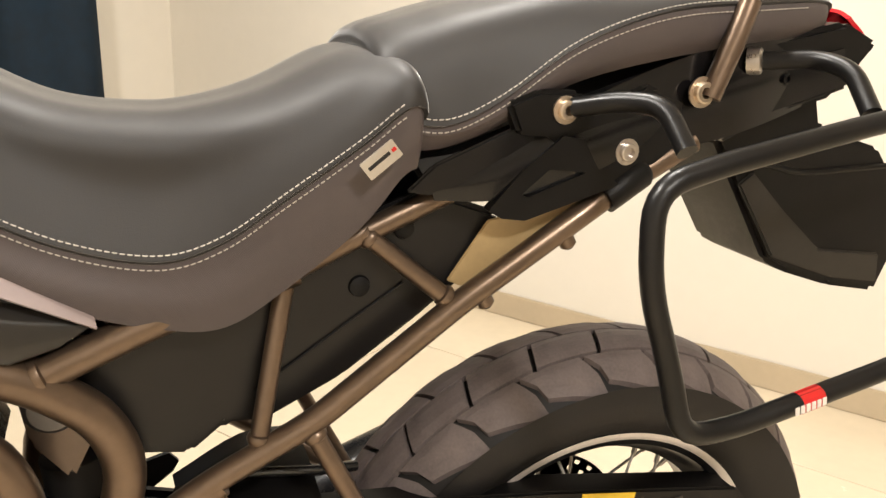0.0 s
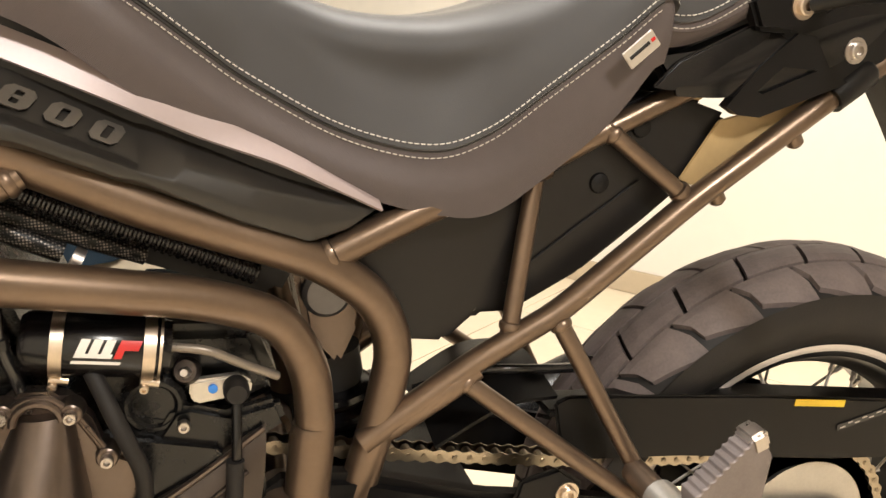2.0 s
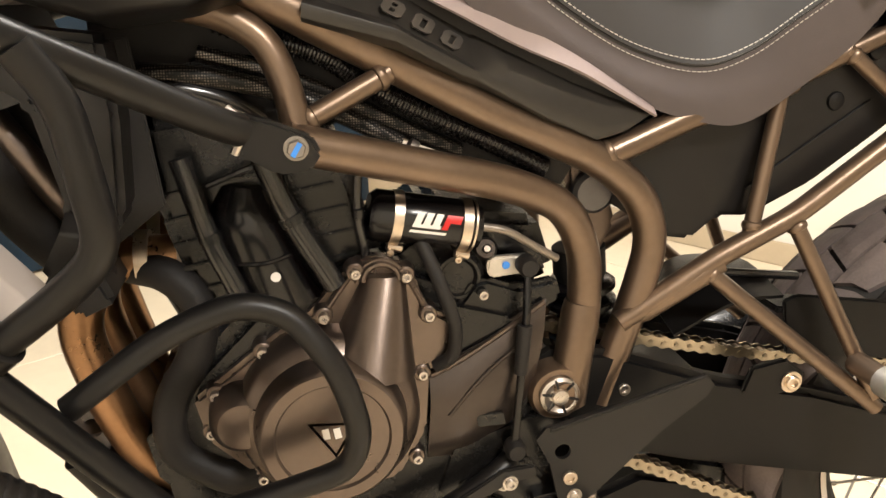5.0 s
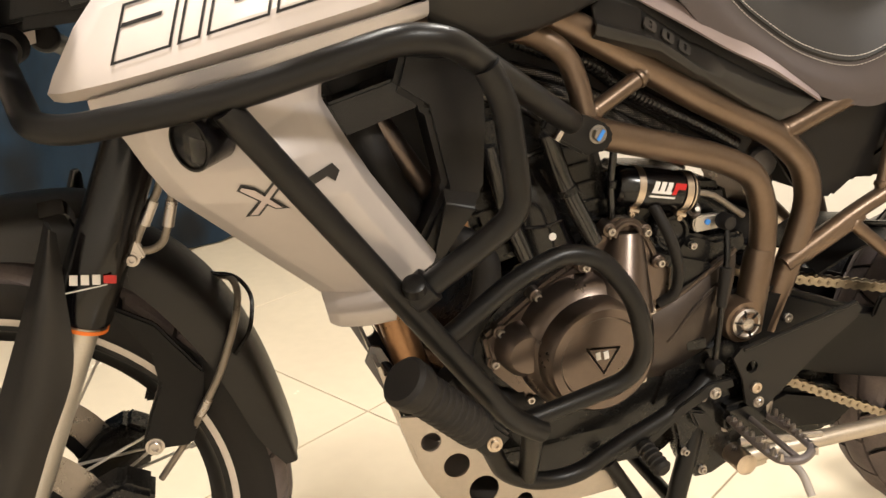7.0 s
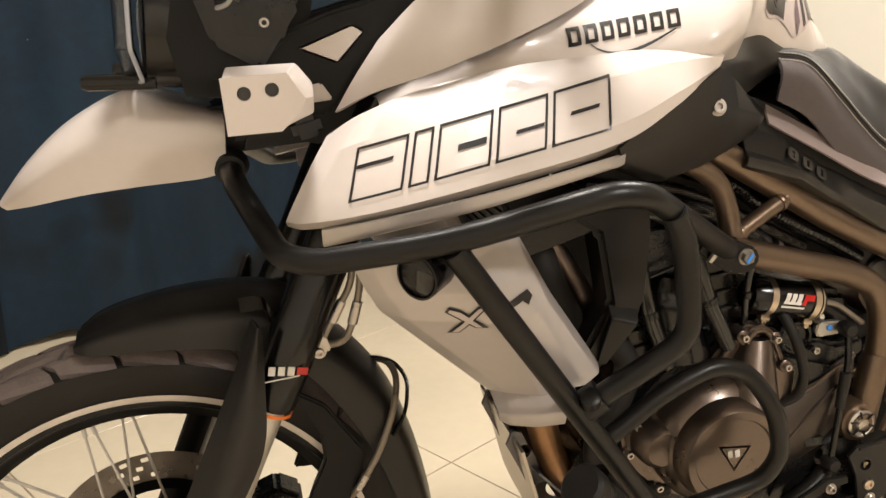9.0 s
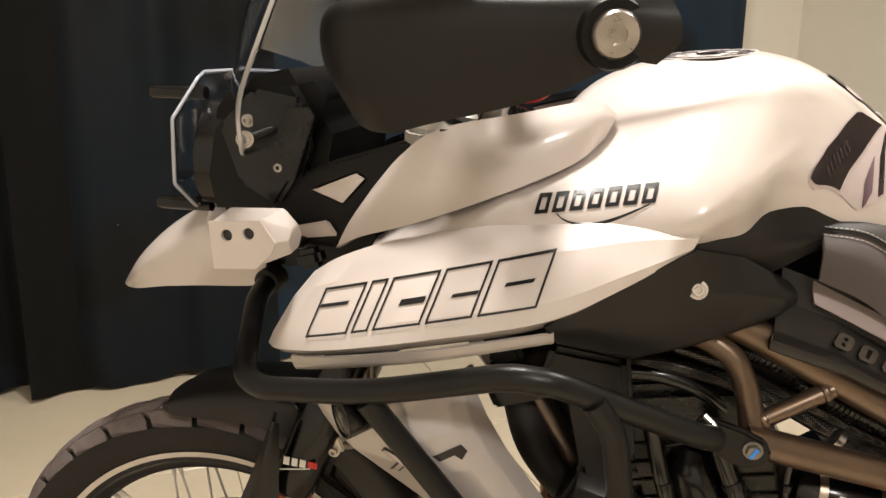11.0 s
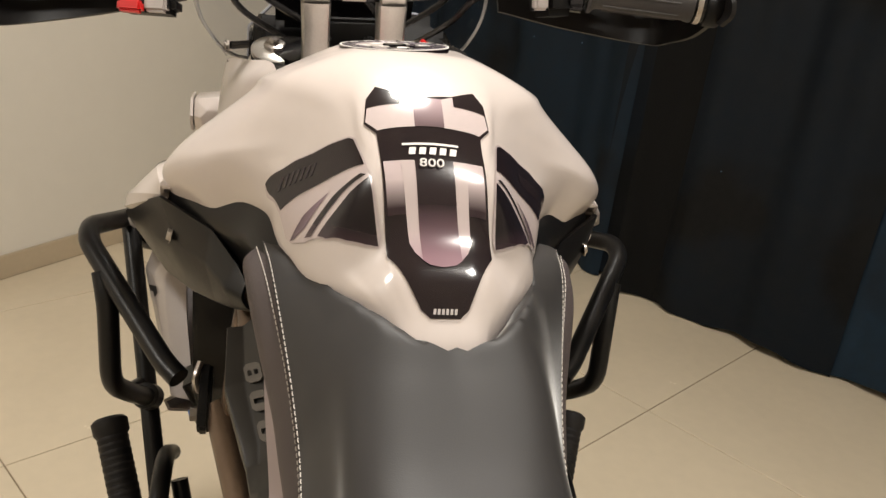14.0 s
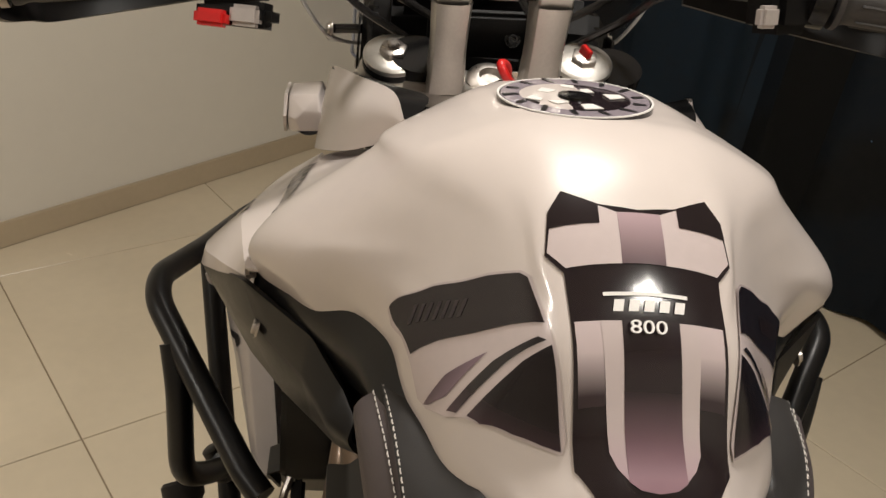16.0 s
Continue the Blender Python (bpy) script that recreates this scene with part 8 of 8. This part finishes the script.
for s in (1, -1):
    cx = 1.192
    part("fork_cap", lathe([(-0.02, 0.0), (-0.02, 0.034), (0.006, 0.034), (0.010, 0.031), (0.012, 0.031), (0.012, 0.027), (0.018, 0.027), (0.019, 0.030), (0.024, 0.030), (0.027, 0.026), (0.027, 0)], (cx, s * 0.096, 1.128), FORK_UP, 32), CAST, yoke, "round silver fork cap", xf=BARS)
    part("cap_groove", lathe([(0.0125, 0.0305), (0.0125, 0.0275), (0.0178, 0.0275), (0.0178, 0.0305)], (cx, s * 0.096, 1.128), FORK_UP, 32, closed=True), DARK, yoke, xf=BARS)
    top = Vector((cx, s * 0.096, 1.128)) + FORK_UP * 0.027
    part("cap_nut", lathe([(0, 0.0), (0, 0.014), (0.005, 0.014), (0.006, 0.012), (0.006, 0)], top, FORK_UP, 6), STEEL, yoke, xf=BARS)
    part("adjuster", box(top + FORK_UP * 0.009, (0.014, 0.006, 0.010) if s < 0 else (0.010, 0.010, 0.006), (0, -23, 30), 0.001), RED if s < 0 else STEEL, yoke, "red fork adjuster" if s < 0 else "", xf=BARS)
    rz = part("bar_riser", patch([[(1.176, s * 0.046 - 0.016, 1.126), (1.152, s * 0.046 - 0.018, 1.126), (1.136, s * 0.046 - 0.016, 1.126), (1.136, s * 0.046 + 0.016, 1.126), (1.152, s * 0.046 + 0.018, 1.126), (1.176, s * 0.046 + 0.016, 1.126), (1.176, s * 0.046 - 0.016, 1.126)],
                                  [(1.168, s * 0.046 - 0.014, 1.170), (1.148, s * 0.046 - 0.0155, 1.170), (1.130, s * 0.046 - 0.014, 1.168), (1.130, s * 0.046 + 0.014, 1.168), (1.148, s * 0.046 + 0.0155, 1.170), (1.168, s * 0.046 + 0.014, 1.170), (1.168, s * 0.046 - 0.014, 1.170)],
                                  [(1.160, s * 0.046 - 0.015, 1.222), (1.138, s * 0.046 - 0.0165, 1.220), (1.116, s * 0.046 - 0.015, 1.216), (1.116, s * 0.046 + 0.015, 1.216), (1.138, s * 0.046 + 0.0165, 1.220), (1.160, s * 0.046 + 0.015, 1.222), (1.160, s * 0.046 - 0.015, 1.222)]], 4, 3), CAST, yoke, "tall silver handlebar riser", xf=BARS)
    part("bar_clamp", lathe([(-0.016, 0.016), (-0.016, 0.0225), (-0.014, 0.0245), (0.014, 0.0245), (0.016, 0.0225), (0.016, 0.016)], (1.137, s * 0.046, 1.232), (0, 1, 0), 28), CAST, yoke, "silver handlebar clamp", xf=BARS)
    for dx in (-0.019, 0.019):
        bolt((1.137 + dx, s * 0.046, 1.243), (-0.1 + dx, 0, 1), 0.0052, 0.008, STEEL, yoke, xf=BARS)
part("steering_nut", lathe([(0, 0.0), (0, 0.024), (0.010, 0.024), (0.014, 0.019), (0.014, 0.012), (0.008, 0.010), (0.008, 0)], (1.166, 0, 1.126), FORK_UP, 28), STEEL, yoke, "polished steering stem nut", xf=BARS)
lock = part("ignition_lock", lathe([(0, 0.0), (0, 0.018), (0.014, 0.018), (0.016, 0.014), (0.016, 0)], (1.122, -0.010, 1.124), FORK_UP, 22), GLOSS, yoke, xf=BARS)
keyx = part("ignition_key", tube([(1.122, -0.010, 1.150), (1.108, -0.006, 1.166), (1.094, 0.004, 1.172), (1.088, -0.004, 1.158), (1.104, -0.014, 1.148), (1.118, -0.012, 1.146)], 0.0042, 0.01, 10), RED, bike, "red looped key tag in the ignition", xf=BARS)

bar_path = [(1.022, -0.383, 1.242), (1.058, -0.258, 1.250), (1.090, -0.175, 1.252), (1.124, -0.105, 1.238), (1.137, -0.066, 1.232), (1.137, 0.066, 1.232), (1.124, 0.105, 1.238), (1.090, 0.175, 1.252), (1.058, 0.258, 1.250), (1.022, 0.383, 1.242)]
hb = part("handlebar", tube(bar_path, 0.0125, 0.05, 16), BLACKTUBE, bike, "wide black handlebar", xf=BARS)
part("bar_pad", lathe([(-0.030, 0.0145), (0.030, 0.0145)], (1.137, 0, 1.232), (0, 1, 0), 24), GLOSS, hb, xf=BARS)
part("bar_mark", lathe([(-0.014, 0.0148), (0.014, 0.0148), (0.014, 0.0144), (-0.014, 0.0144)], (1.137, 0, 1.232), (0, 1, 0), 24, closed=True), RIMSTRIP, hb, xf=BARS)
for s in (1, -1):
    def fl(bm):
        return bm if s > 0 else flipped(bm)
    OUTER = BARS @ Matrix.Translation((0.012, -0.042 * s, 0.004))
    gv = Vector((-0.28, 0.96, -0.055)).normalized()
    g0 = Vector((1.043, 0.310, 1.2455))
    grip = part("grip", fl(lathe([(0, 0.025), (0.004, 0.0255), (0.008, 0.0205), (0.012, 0.0195), (0.112, 0.0200), (0.116, 0.0215), (0.121, 0.0215), (0.123, 0.018)], g0, gv, 24)), GRIPMAT, hb, "ribbed dark rubber grip", xf=OUTER)
    for k in range(8):
        a = 2 * math.pi * k / 8
        u = gv.orthogonal().normalized()
        w = gv.cross(u)
        off = (math.cos(a) * u + math.sin(a) * w) * 0.0197
        part("grip_rib", fl(tube([g0 + gv * 0.018 + off, g0 + gv * 0.105 + off], 0.0014, 0, 5)), GRIPMAT, grip, xf=OUTER)
    part("bar_ring", fl(lathe([(0.124, 0.0185), (0.124, 0.0225), (0.130, 0.0225), (0.130, 0.0185)], g0, gv, 24)), STEEL, hb, xf=OUTER)
    part("bar_weight", fl(lathe([(0.130, 0.0), (0.130, 0.0200), (0.146, 0.0205), (0.149, 0.0190), (0.149, 0.0)], g0, gv, 24)), GLOSS, hb, xf=OUTER)
    bolt_at = g0 + gv * 0.149
    part("guard_mount", fl(lathe([(-0.014, 0.0205), (-0.014, 0.0235), (0.002, 0.0240), (0.005, 0.0220), (0.005, 0.0175)], bolt_at, gv, 26)), PLASTIC, hb, xf=OUTER)
    part("bar_end_bolt", fl(lathe([(0, 0.0), (0, 0.0160), (0.008, 0.0160), (0.011, 0.0140), (0.011, 0.0065), (0.007, 0.0070), (0.007, 0)], bolt_at, gv, 22)), STEEL, hb, "round zinc bar end bolt", xf=OUTER)
    sw = part("switch_block", fl(box((1.052, 0.268, 1.240), (0.046, 0.044, 0.054), (0, 12, -16), 0.008)), PLASTIC, hb, "black switch block with grey and red buttons", xf=OUTER)
    part("switch_collar", fl(lathe([(-0.022, 0.022), (-0.020, 0.027), (-0.006, 0.027), (-0.004, 0.022)], g0, gv, 24)), GLOSS, hb, xf=OUTER)
    if s > 0:
        part("button", box((1.022, 0.258, 1.214), (0.014, 0.024, 0.016), (0, 20, -14), 0.003), SWITCHGREY, sw, xf=OUTER)
        part("button", box((1.020, 0.284, 1.212), (0.014, 0.026, 0.013), (0, 20, -14), 0.003), RED, sw, "red horn button", xf=OUTER)
        part("button", box((1.026, 0.250, 1.238), (0.012, 0.022, 0.016), (0, 10, -14), 0.003), SWITCHGREY, sw, xf=OUTER)
        part("button", box((1.045, 0.262, 1.270), (0.020, 0.020, 0.010), (0, 0, -14), 0.003), SWITCHGREY, sw, xf=OUTER)
        part("button", box((1.072, 0.285, 1.262), (0.012, 0.020, 0.012), (0, 10, -14), 0.003), RED, sw, "red flash button", xf=OUTER)
        part("switch_base", box((1.036, 0.266, 1.212), (0.030, 0.062, 0.020), (0, 18, -14), 0.006), PLASTIC, sw, xf=OUTER)
    else:
        part("button", box((1.050, -0.252, 1.272), (0.016, 0.018, 0.014), (0, 0, 14), 0.003), RED, sw, "red kill switch", xf=OUTER)
        part("button", box((1.024, -0.246, 1.232), (0.012, 0.018, 0.018), (0, 10, 14), 0.003), SWITCHGREY, sw, xf=OUTER)
    # lever, perch and handguard
    part("lever", fl(tube([(1.105, 0.215, 1.250), (1.118, 0.260, 1.240), (1.098, 0.345, 1.232), (1.075, 0.425, 1.226)], 0.0062, 0.03, 10)), BLACKTUBE, hb, "black hand lever", xf=OUTER)
    part("lever_perch", fl(box((1.090, 0.215, 1.248), (0.040, 0.036, 0.030), (0, 0, -16), 0.006)), GLOSS, hb, xf=OUTER)
    part("reservoir", fl(box((1.088, 0.170, 1.268), (0.040, 0.042, 0.026), (0, 0, -16), 0.006)), GLOSS, hb, xf=OUTER)
    HG = [
        [(0.978, 0.408, 1.262), (0.972, 0.412, 1.250), (0.972, 0.412, 1.235), (0.985, 0.408, 1.222)],
        [(1.005, 0.405, 1.268), (1.005, 0.414, 1.255), (1.005, 0.414, 1.238), (1.008, 0.410, 1.222)],
        [(1.060, 0.402, 1.268), (1.060, 0.416, 1.255), (1.060, 0.416, 1.225), (1.060, 0.412, 1.198)],
        [(1.115, 0.398, 1.265), (1.118, 0.416, 1.252), (1.118, 0.416, 1.212), (1.118, 0.412, 1.176)],
        [(1.155, 0.388, 1.262), (1.168, 0.408, 1.250), (1.170, 0.408, 1.210), (1.152, 0.404, 1.167)],
        [(1.185, 0.350, 1.262), (1.208, 0.366, 1.248), (1.210, 0.366, 1.212), (1.188, 0.362, 1.168)],
        [(1.205, 0.280, 1.258), (1.228, 0.290, 1.245), (1.230, 0.290, 1.212), (1.215, 0.285, 1.178)],
        [(1.210, 0.200, 1.254), (1.232, 0.200, 1.242), (1.232, 0.200, 1.215), (1.222, 0.200, 1.195)],
    ]
    for row in HG[3:]:
        for q in range(4):
            row[q] = (row[q][0] + 0.014, row[q][1] + 0.006, row[q][2] + 0.004)
    hg = part("handguard", fl(patch(HG, 5, 5, thick=0.005)), HANDGUARD, bike, "broad black plastic handguard", xf=BARS, sharp=50)
    part("guard_bar", fl(tube([(1.000, 0.400, 1.240), (1.060, 0.404, 1.235), (1.145, 0.390, 1.225), (1.200, 0.300, 1.225), (1.175, 0.170, 1.240), (1.120, 0.118, 1.240)], 0.007, 0.05, 10)), BLACKTUBE, hg, xf=BARS)
    part("deflector", fl(patch([[(1.095, 0.400, 1.266), (1.105, 0.404, 1.290), (1.120, 0.402, 1.318)], [(1.135, 0.398, 1.268), (1.142, 0.402, 1.296), (1.150, 0.400, 1.326)], [(1.178, 0.372, 1.266), (1.182, 0.378, 1.295), (1.184, 0.378, 1.322)], [(1.205, 0.320, 1.264), (1.208, 0.326, 1.288), (1.206, 0.328, 1.308)]], 4, 4, thick=0.004)), PLASTIC, hg, xf=BARS)
    part("guard_fin", fl(prism([(1.150, 0.19), (1.155, 0.28), (1.150, 0.385), (1.180, 0.352), (1.205, 0.28), (1.210, 0.20)], 1.256, 1.261, 0.002, "z")), PLASTIC, hg, xf=BARS)

# cables before the bars
for k, (y0, y1, zc) in enumerate(((0.20, 0.03, 1.215), (0.22, 0.06, 1.195), (-0.20, -0.04, 1.21), (-0.22, -0.06, 1.19), (0.18, -0.05, 1.25))):
    part("control_cable", tube([(1.10, y0, 1.240), (1.150, y0 * 0.7, zc + 0.04), (1.200, (y0 + y1) / 2, zc), (1.215, y1, zc - 0.05), (1.235, y1, 1.09)], 0.0042, 0.05, 8), HOSE, bike, "black control cables" if k == 0 else "", xf=BARS)

# headlamp unit, instruments, screen, beak
FRONT = Matrix.Translation((0, 0.012, 0))
head = part("headlamp_unit", prism([(1.470, 1.005), (1.482, 1.060), (1.470, 1.120), (1.430, 1.168), (1.350, 1.185), (1.315, 1.130), (1.330, 1.050), (1.385, 1.000)], -0.135, 0.135, 0.02), PLASTIC, bike, "black twin headlamp unit", xf=FRONT)
for s in (1, -1):
    part("headlamp", lathe([(-0.02, 0.0), (-0.02, 0.045), (0.0, 0.058), (0.030, 0.060), (0.036, 0.055), (0.040, 0.0)], (1.455, s * 0.068, 1.075), (1, s * 0.12, 0.05), 32), LENS, head, "round clear headlamp lens", xf=FRONT)
    part("bezel", lathe([(-0.025, 0.050), (-0.025, 0.066), (0.032, 0.066), (0.034, 0.061), (0.020, 0.060)], (1.455, s * 0.068, 1.075), (1, s * 0.12, 0.05), 32), GLOSS, head, xf=FRONT)
    part("side_cheek", prism([(1.442, 1.118), (1.400, 1.160), (1.345, 1.150), (1.335, 1.090), (1.375, 1.030), (1.420, 1.055)], s * 0.135 - 0.012, s * 0.135 + 0.012, 0.006), GLOSS, head, xf=FRONT)
    for bx, bz in ((1.405, 1.125), (1.370, 1.075)):
        bolt((bx, s * 0.147, bz), (0, s, 0), 0.005, 0.006, STEEL, head, xf=FRONT)
    part("light_stay", prism([(1.398, 1.138), (1.332, 1.142), (1.326, 1.132), (1.352, 1.060), (1.396, 1.064)], s * 0.150 - 0.0015, s * 0.150 + 0.0015, 0.001), DARKENG, head, "thin dark headlamp stay", xf=FRONT)
    for z in (1.150, 1.018):
        part("standoff", lathe([(0, 0.0), (0, 0.008), (0.065, 0.008), (0.070, 0.006), (0.070, 0)], (1.478, s * 0.100, z), (1, 0, 0), 14), GLOSS, head, xf=FRONT)
GUARD = [[(1.488, -0.120, 1.020), (1.512, -0.05, 1.012), (1.512, 0.05, 1.012), (1.488, 0.120, 1.020)], [(1.492, -0.158, 1.052), (1.520, -0.06, 1.048), (1.520, 0.06, 1.048), (1.492, 0.158, 1.052)],
         [(1.490, -0.158, 1.125), (1.518, -0.06, 1.130), (1.518, 0.06, 1.130), (1.490, 0.158, 1.125)], [(1.478, -0.118, 1.168), (1.506, -0.05, 1.172), (1.506, 0.05, 1.172), (1.478, 0.118, 1.168)]]
part("lamp_guard", patch(GUARD, 1, 1, thick=0.004), CLEAR, head, "clear plastic headlamp guard", xf=FRONT, sharp=12)
rimline = [GUARD[0][0], *GUARD[0][1:3], GUARD[0][3], GUARD[1][3], GUARD[2][3], GUARD[3][3], *GUARD[3][2:0:-1], GUARD[3][0], GUARD[2][0], GUARD[1][0], GUARD[0][0]]
part("guard_edge", tube(rimline, 0.0022, 0.004, 6), mat("polished_guard_edge", (0.45, 0.46, 0.52), 0.2, 0.1, 0.4), head, "bright polished edge of the guard", xf=FRONT)
dash = part("instrument_panel", box((1.290, 0, 1.205), (0.045, 0.190, 0.095), (0, -32, 0), 0.012), GLOSS, bike, "black instrument panel", xf=BARS)
part("panel_plate", box((1.240, 0, 1.158), (0.012, 0.120, 0.060), (0, -25, 0), 0.004), PLASTIC, dash, xf=BARS)
for y in (-0.03, 0.03):
    bolt((1.232, y, 1.156), (-1, 0, 0.4), 0.006, 0.005, DARKENG, dash, xf=BARS)
SCREEN = Matrix.Translation((0, 0.024, 0)) @ Matrix.Translation((1.38, 0, 1.12)) @ Matrix.Rotation(math.radians(-3.0), 4, "X") @ Matrix.Translation((-1.38, 0, -1.12))
pane = [[(1.395, 0.176, 1.102), (1.432, 0.09, 1.088), (1.440, 0, 1.085), (1.432, -0.09, 1.088), (1.395, -0.176, 1.102)], [(1.380, 0.212, 1.160), (1.425, 0.12, 1.172), (1.436, 0, 1.176), (1.425, -0.12, 1.172), (1.380, -0.212, 1.160)],
        [(1.350, 0.214, 1.225), (1.405, 0.12, 1.260), (1.418, 0, 1.270), (1.405, -0.12, 1.260), (1.350, -0.214, 1.225)], [(1.315, 0.190, 1.320), (1.360, 0.10, 1.375), (1.370, 0, 1.390), (1.360, -0.10, 1.375), (1.315, -0.190, 1.320)]]
screen = part("windscreen", patch(pane, 5, 5, thick=0.004), CLEAR, bike, "clear curved plastic windscreen", xf=SCREEN)
edge_line = [pane[k][0] for k in (3, 2, 1, 0)] + pane[0][1:4] + [pane[k][4] for k in (0, 1, 2, 3)]
part("screen_edge", tube(edge_line, 0.0024, 0.03, 8), mat("polished_clear_edge", (0.55, 0.54, 0.53), 0.25, 0.1, 0.3), screen, "bright polished edge of the screen", xf=SCREEN)
for s in (1, -1):
    bolt((1.392, s * 0.172, 1.118), (-0.3, s, 0), 0.0065, 0.006, STEEL, screen, xf=SCREEN)
    part("screen_arm", tube([(1.392, s * 0.168, 1.118), (1.370, s * 0.13, 1.125)], 0.006, 0, 10), GLOSS, screen, xf=SCREEN)
BEAK = [
    [(1.668, 0.000, 0.882), (1.666, 0.006, 0.881), (1.662, 0.012, 0.879), (1.656, 0.014, 0.876)],
    [(1.630, 0.000, 0.930), (1.628, 0.024, 0.925), (1.624, 0.042, 0.908), (1.620, 0.044, 0.886)],
    [(1.580, 0.000, 0.974), (1.576, 0.034, 0.968), (1.572, 0.060, 0.944), (1.570, 0.062, 0.898)],
    [(1.515, 0.000, 1.004), (1.512, 0.042, 1.000), (1.508, 0.074, 0.972), (1.508, 0.077, 0.908)],
    [(1.455, 0.000, 0.990), (1.450, 0.046, 0.990), (1.446, 0.082, 0.974), (1.446, 0.086, 0.915)],
    [(1.424, 0.000, 0.985), (1.420, 0.048, 0.984), (1.416, 0.086, 0.970), (1.418, 0.090, 0.922)],
]
beak = part("beak", patch(BEAK, 5, 4, mirror=True, thick=0.004), WHITE, bike, "pointed white front beak", xf=FRONT, sharp=45)
part("beak_tray", prism([(1.54, 0.925), (1.45, 0.930), (1.28, 0.96), (1.30, 1.00), (1.45, 0.985), (1.52, 0.96)], -0.065, 0.065, 0.01), PLASTIC, beak, xf=FRONT)
# auxiliary lamps in white covers with two holes
for s in (1, -1):
    def fl(bm):
        return bm if s > 0 else flipped(bm)
    aux = part("auxiliary_lamp", fl(punched([(1.412, 1.030), (1.355, 1.034), (1.339, 1.011), (1.344, 1.000), (1.361, 0.983), (1.408, 0.980)], [(1.392, 1.0165, 0.0062), (1.368, 1.0195, 0.0062)], 0.243, 0.247)), WHITE, bike, "white faceted lamp cover with two round holes", sharp=30)
    hull = bmesh.new()
    for p in [(x, 0.2415, z) for x, z in ((1.411, 1.029), (1.355, 1.033), (1.341, 1.010), (1.346, 1.000), (1.362, 0.984), (1.407, 0.981))] + \
             [(1.331, y, z) for y, z in ((0.232, 1.010), (0.222, 1.022), (0.204, 1.023), (0.194, 1.010), (0.204, 0.998), (0.226, 0.996))] + \
             [(1.345, 0.206, 1.040), (1.408, 0.204, 1.037), (1.405, 0.190, 1.010), (1.405, 0.204, 0.990)]:
        hull.verts.new(p)
    bmesh.ops.convex_hull(hull, input=hull.verts)
    bmesh.ops.bevel(hull, geom=hull.edges[:], offset=0.0012, segments=1, affect="EDGES", clamp_overlap=True)
    part("cover_body", fl(hull), WHITE, aux, sharp=20)
    for hx, hz in ((1.392, 1.0165), (1.368, 1.0195)):
        part("cover_hole", fl(lathe([(0, 0.0), (0, 0.0060), (0.0006, 0.0060), (0.0006, 0)], (hx, 0.2422, hz), (0, 1, 0), 18)), INK, aux, "dark round hole")
    part("lamp_body", fl(lathe([(0, 0.0), (0, 0.022), (0.045, 0.024), (0.052, 0.02), (0.052, 0)], (1.356, 0.217, 1.004), (1, 0, -0.05), 20)), GLOSS, aux)
    part("lamp_stay", fl(tube([(1.358, 0.200, 1.000), (1.350, 0.150, 0.990)], 0.008, 0, 10)), BLACKTUBE, aux)
    part("indicator", fl(box((1.335, 0.160, 0.975), (0.030, 0.026, 0.022), (0, 15, 0), 0.006)), GLOSS, aux)
part("front_subframe", prism([(1.40, 0.985), (1.24, 1.04), (1.20, 0.99), (1.22, 0.93), (1.32, 0.95), (1.41, 0.94)], -0.10, 0.10, 0.012), DARK, bike)

part("lower_link", prism([(0.545, 0.372), (0.480, 0.396), (0.400, 0.376), (0.352, 0.345), (0.385, 0.320), (0.492, 0.330)], 0.030, 0.062, 0.008), PLASTIC, bike, "black lower suspension link")
part("exhaust_collector", prism([(0.520, 0.300), (0.500, 0.372), (0.400, 0.384), (0.310, 0.360), (0.300, 0.300), (0.340, 0.272), (0.480, 0.270)], -0.110, 0.010, 0.014), DARKENG, bike, "black exhaust collector below the swingarm")
# ---- floor tiles, each a piece of the floor ----
TILE, JOINT = 0.785, 0.0035
tile_me = bpy.data.meshes.new("tile")
tb = box((0, 0, -0.0045), (TILE - JOINT, TILE - JOINT, 0.009), bevel=0.0012, seg=1)
tb.to_mesh(tile_me)
tb.free()
tile_me.materials.append(FLOORTILE)
first_a, first_b = 1.945 - 6 * TILE, -0.405 - 5 * TILE
for i in range(9):
    for j in range(11):
        ta, tb_ = first_a + TILE * (i + 0.5), first_b + TILE * (j + 0.5)
        if A0 - TILE * 0.4 < ta < A1 + TILE * 0.4 and B0 - TILE * 0.4 < tb_ < B1 + TILE * 0.4:
            shared("tile", tile_me, floor_slab, ROOM @ Matrix.Translation((ta, tb_, 0.0)))
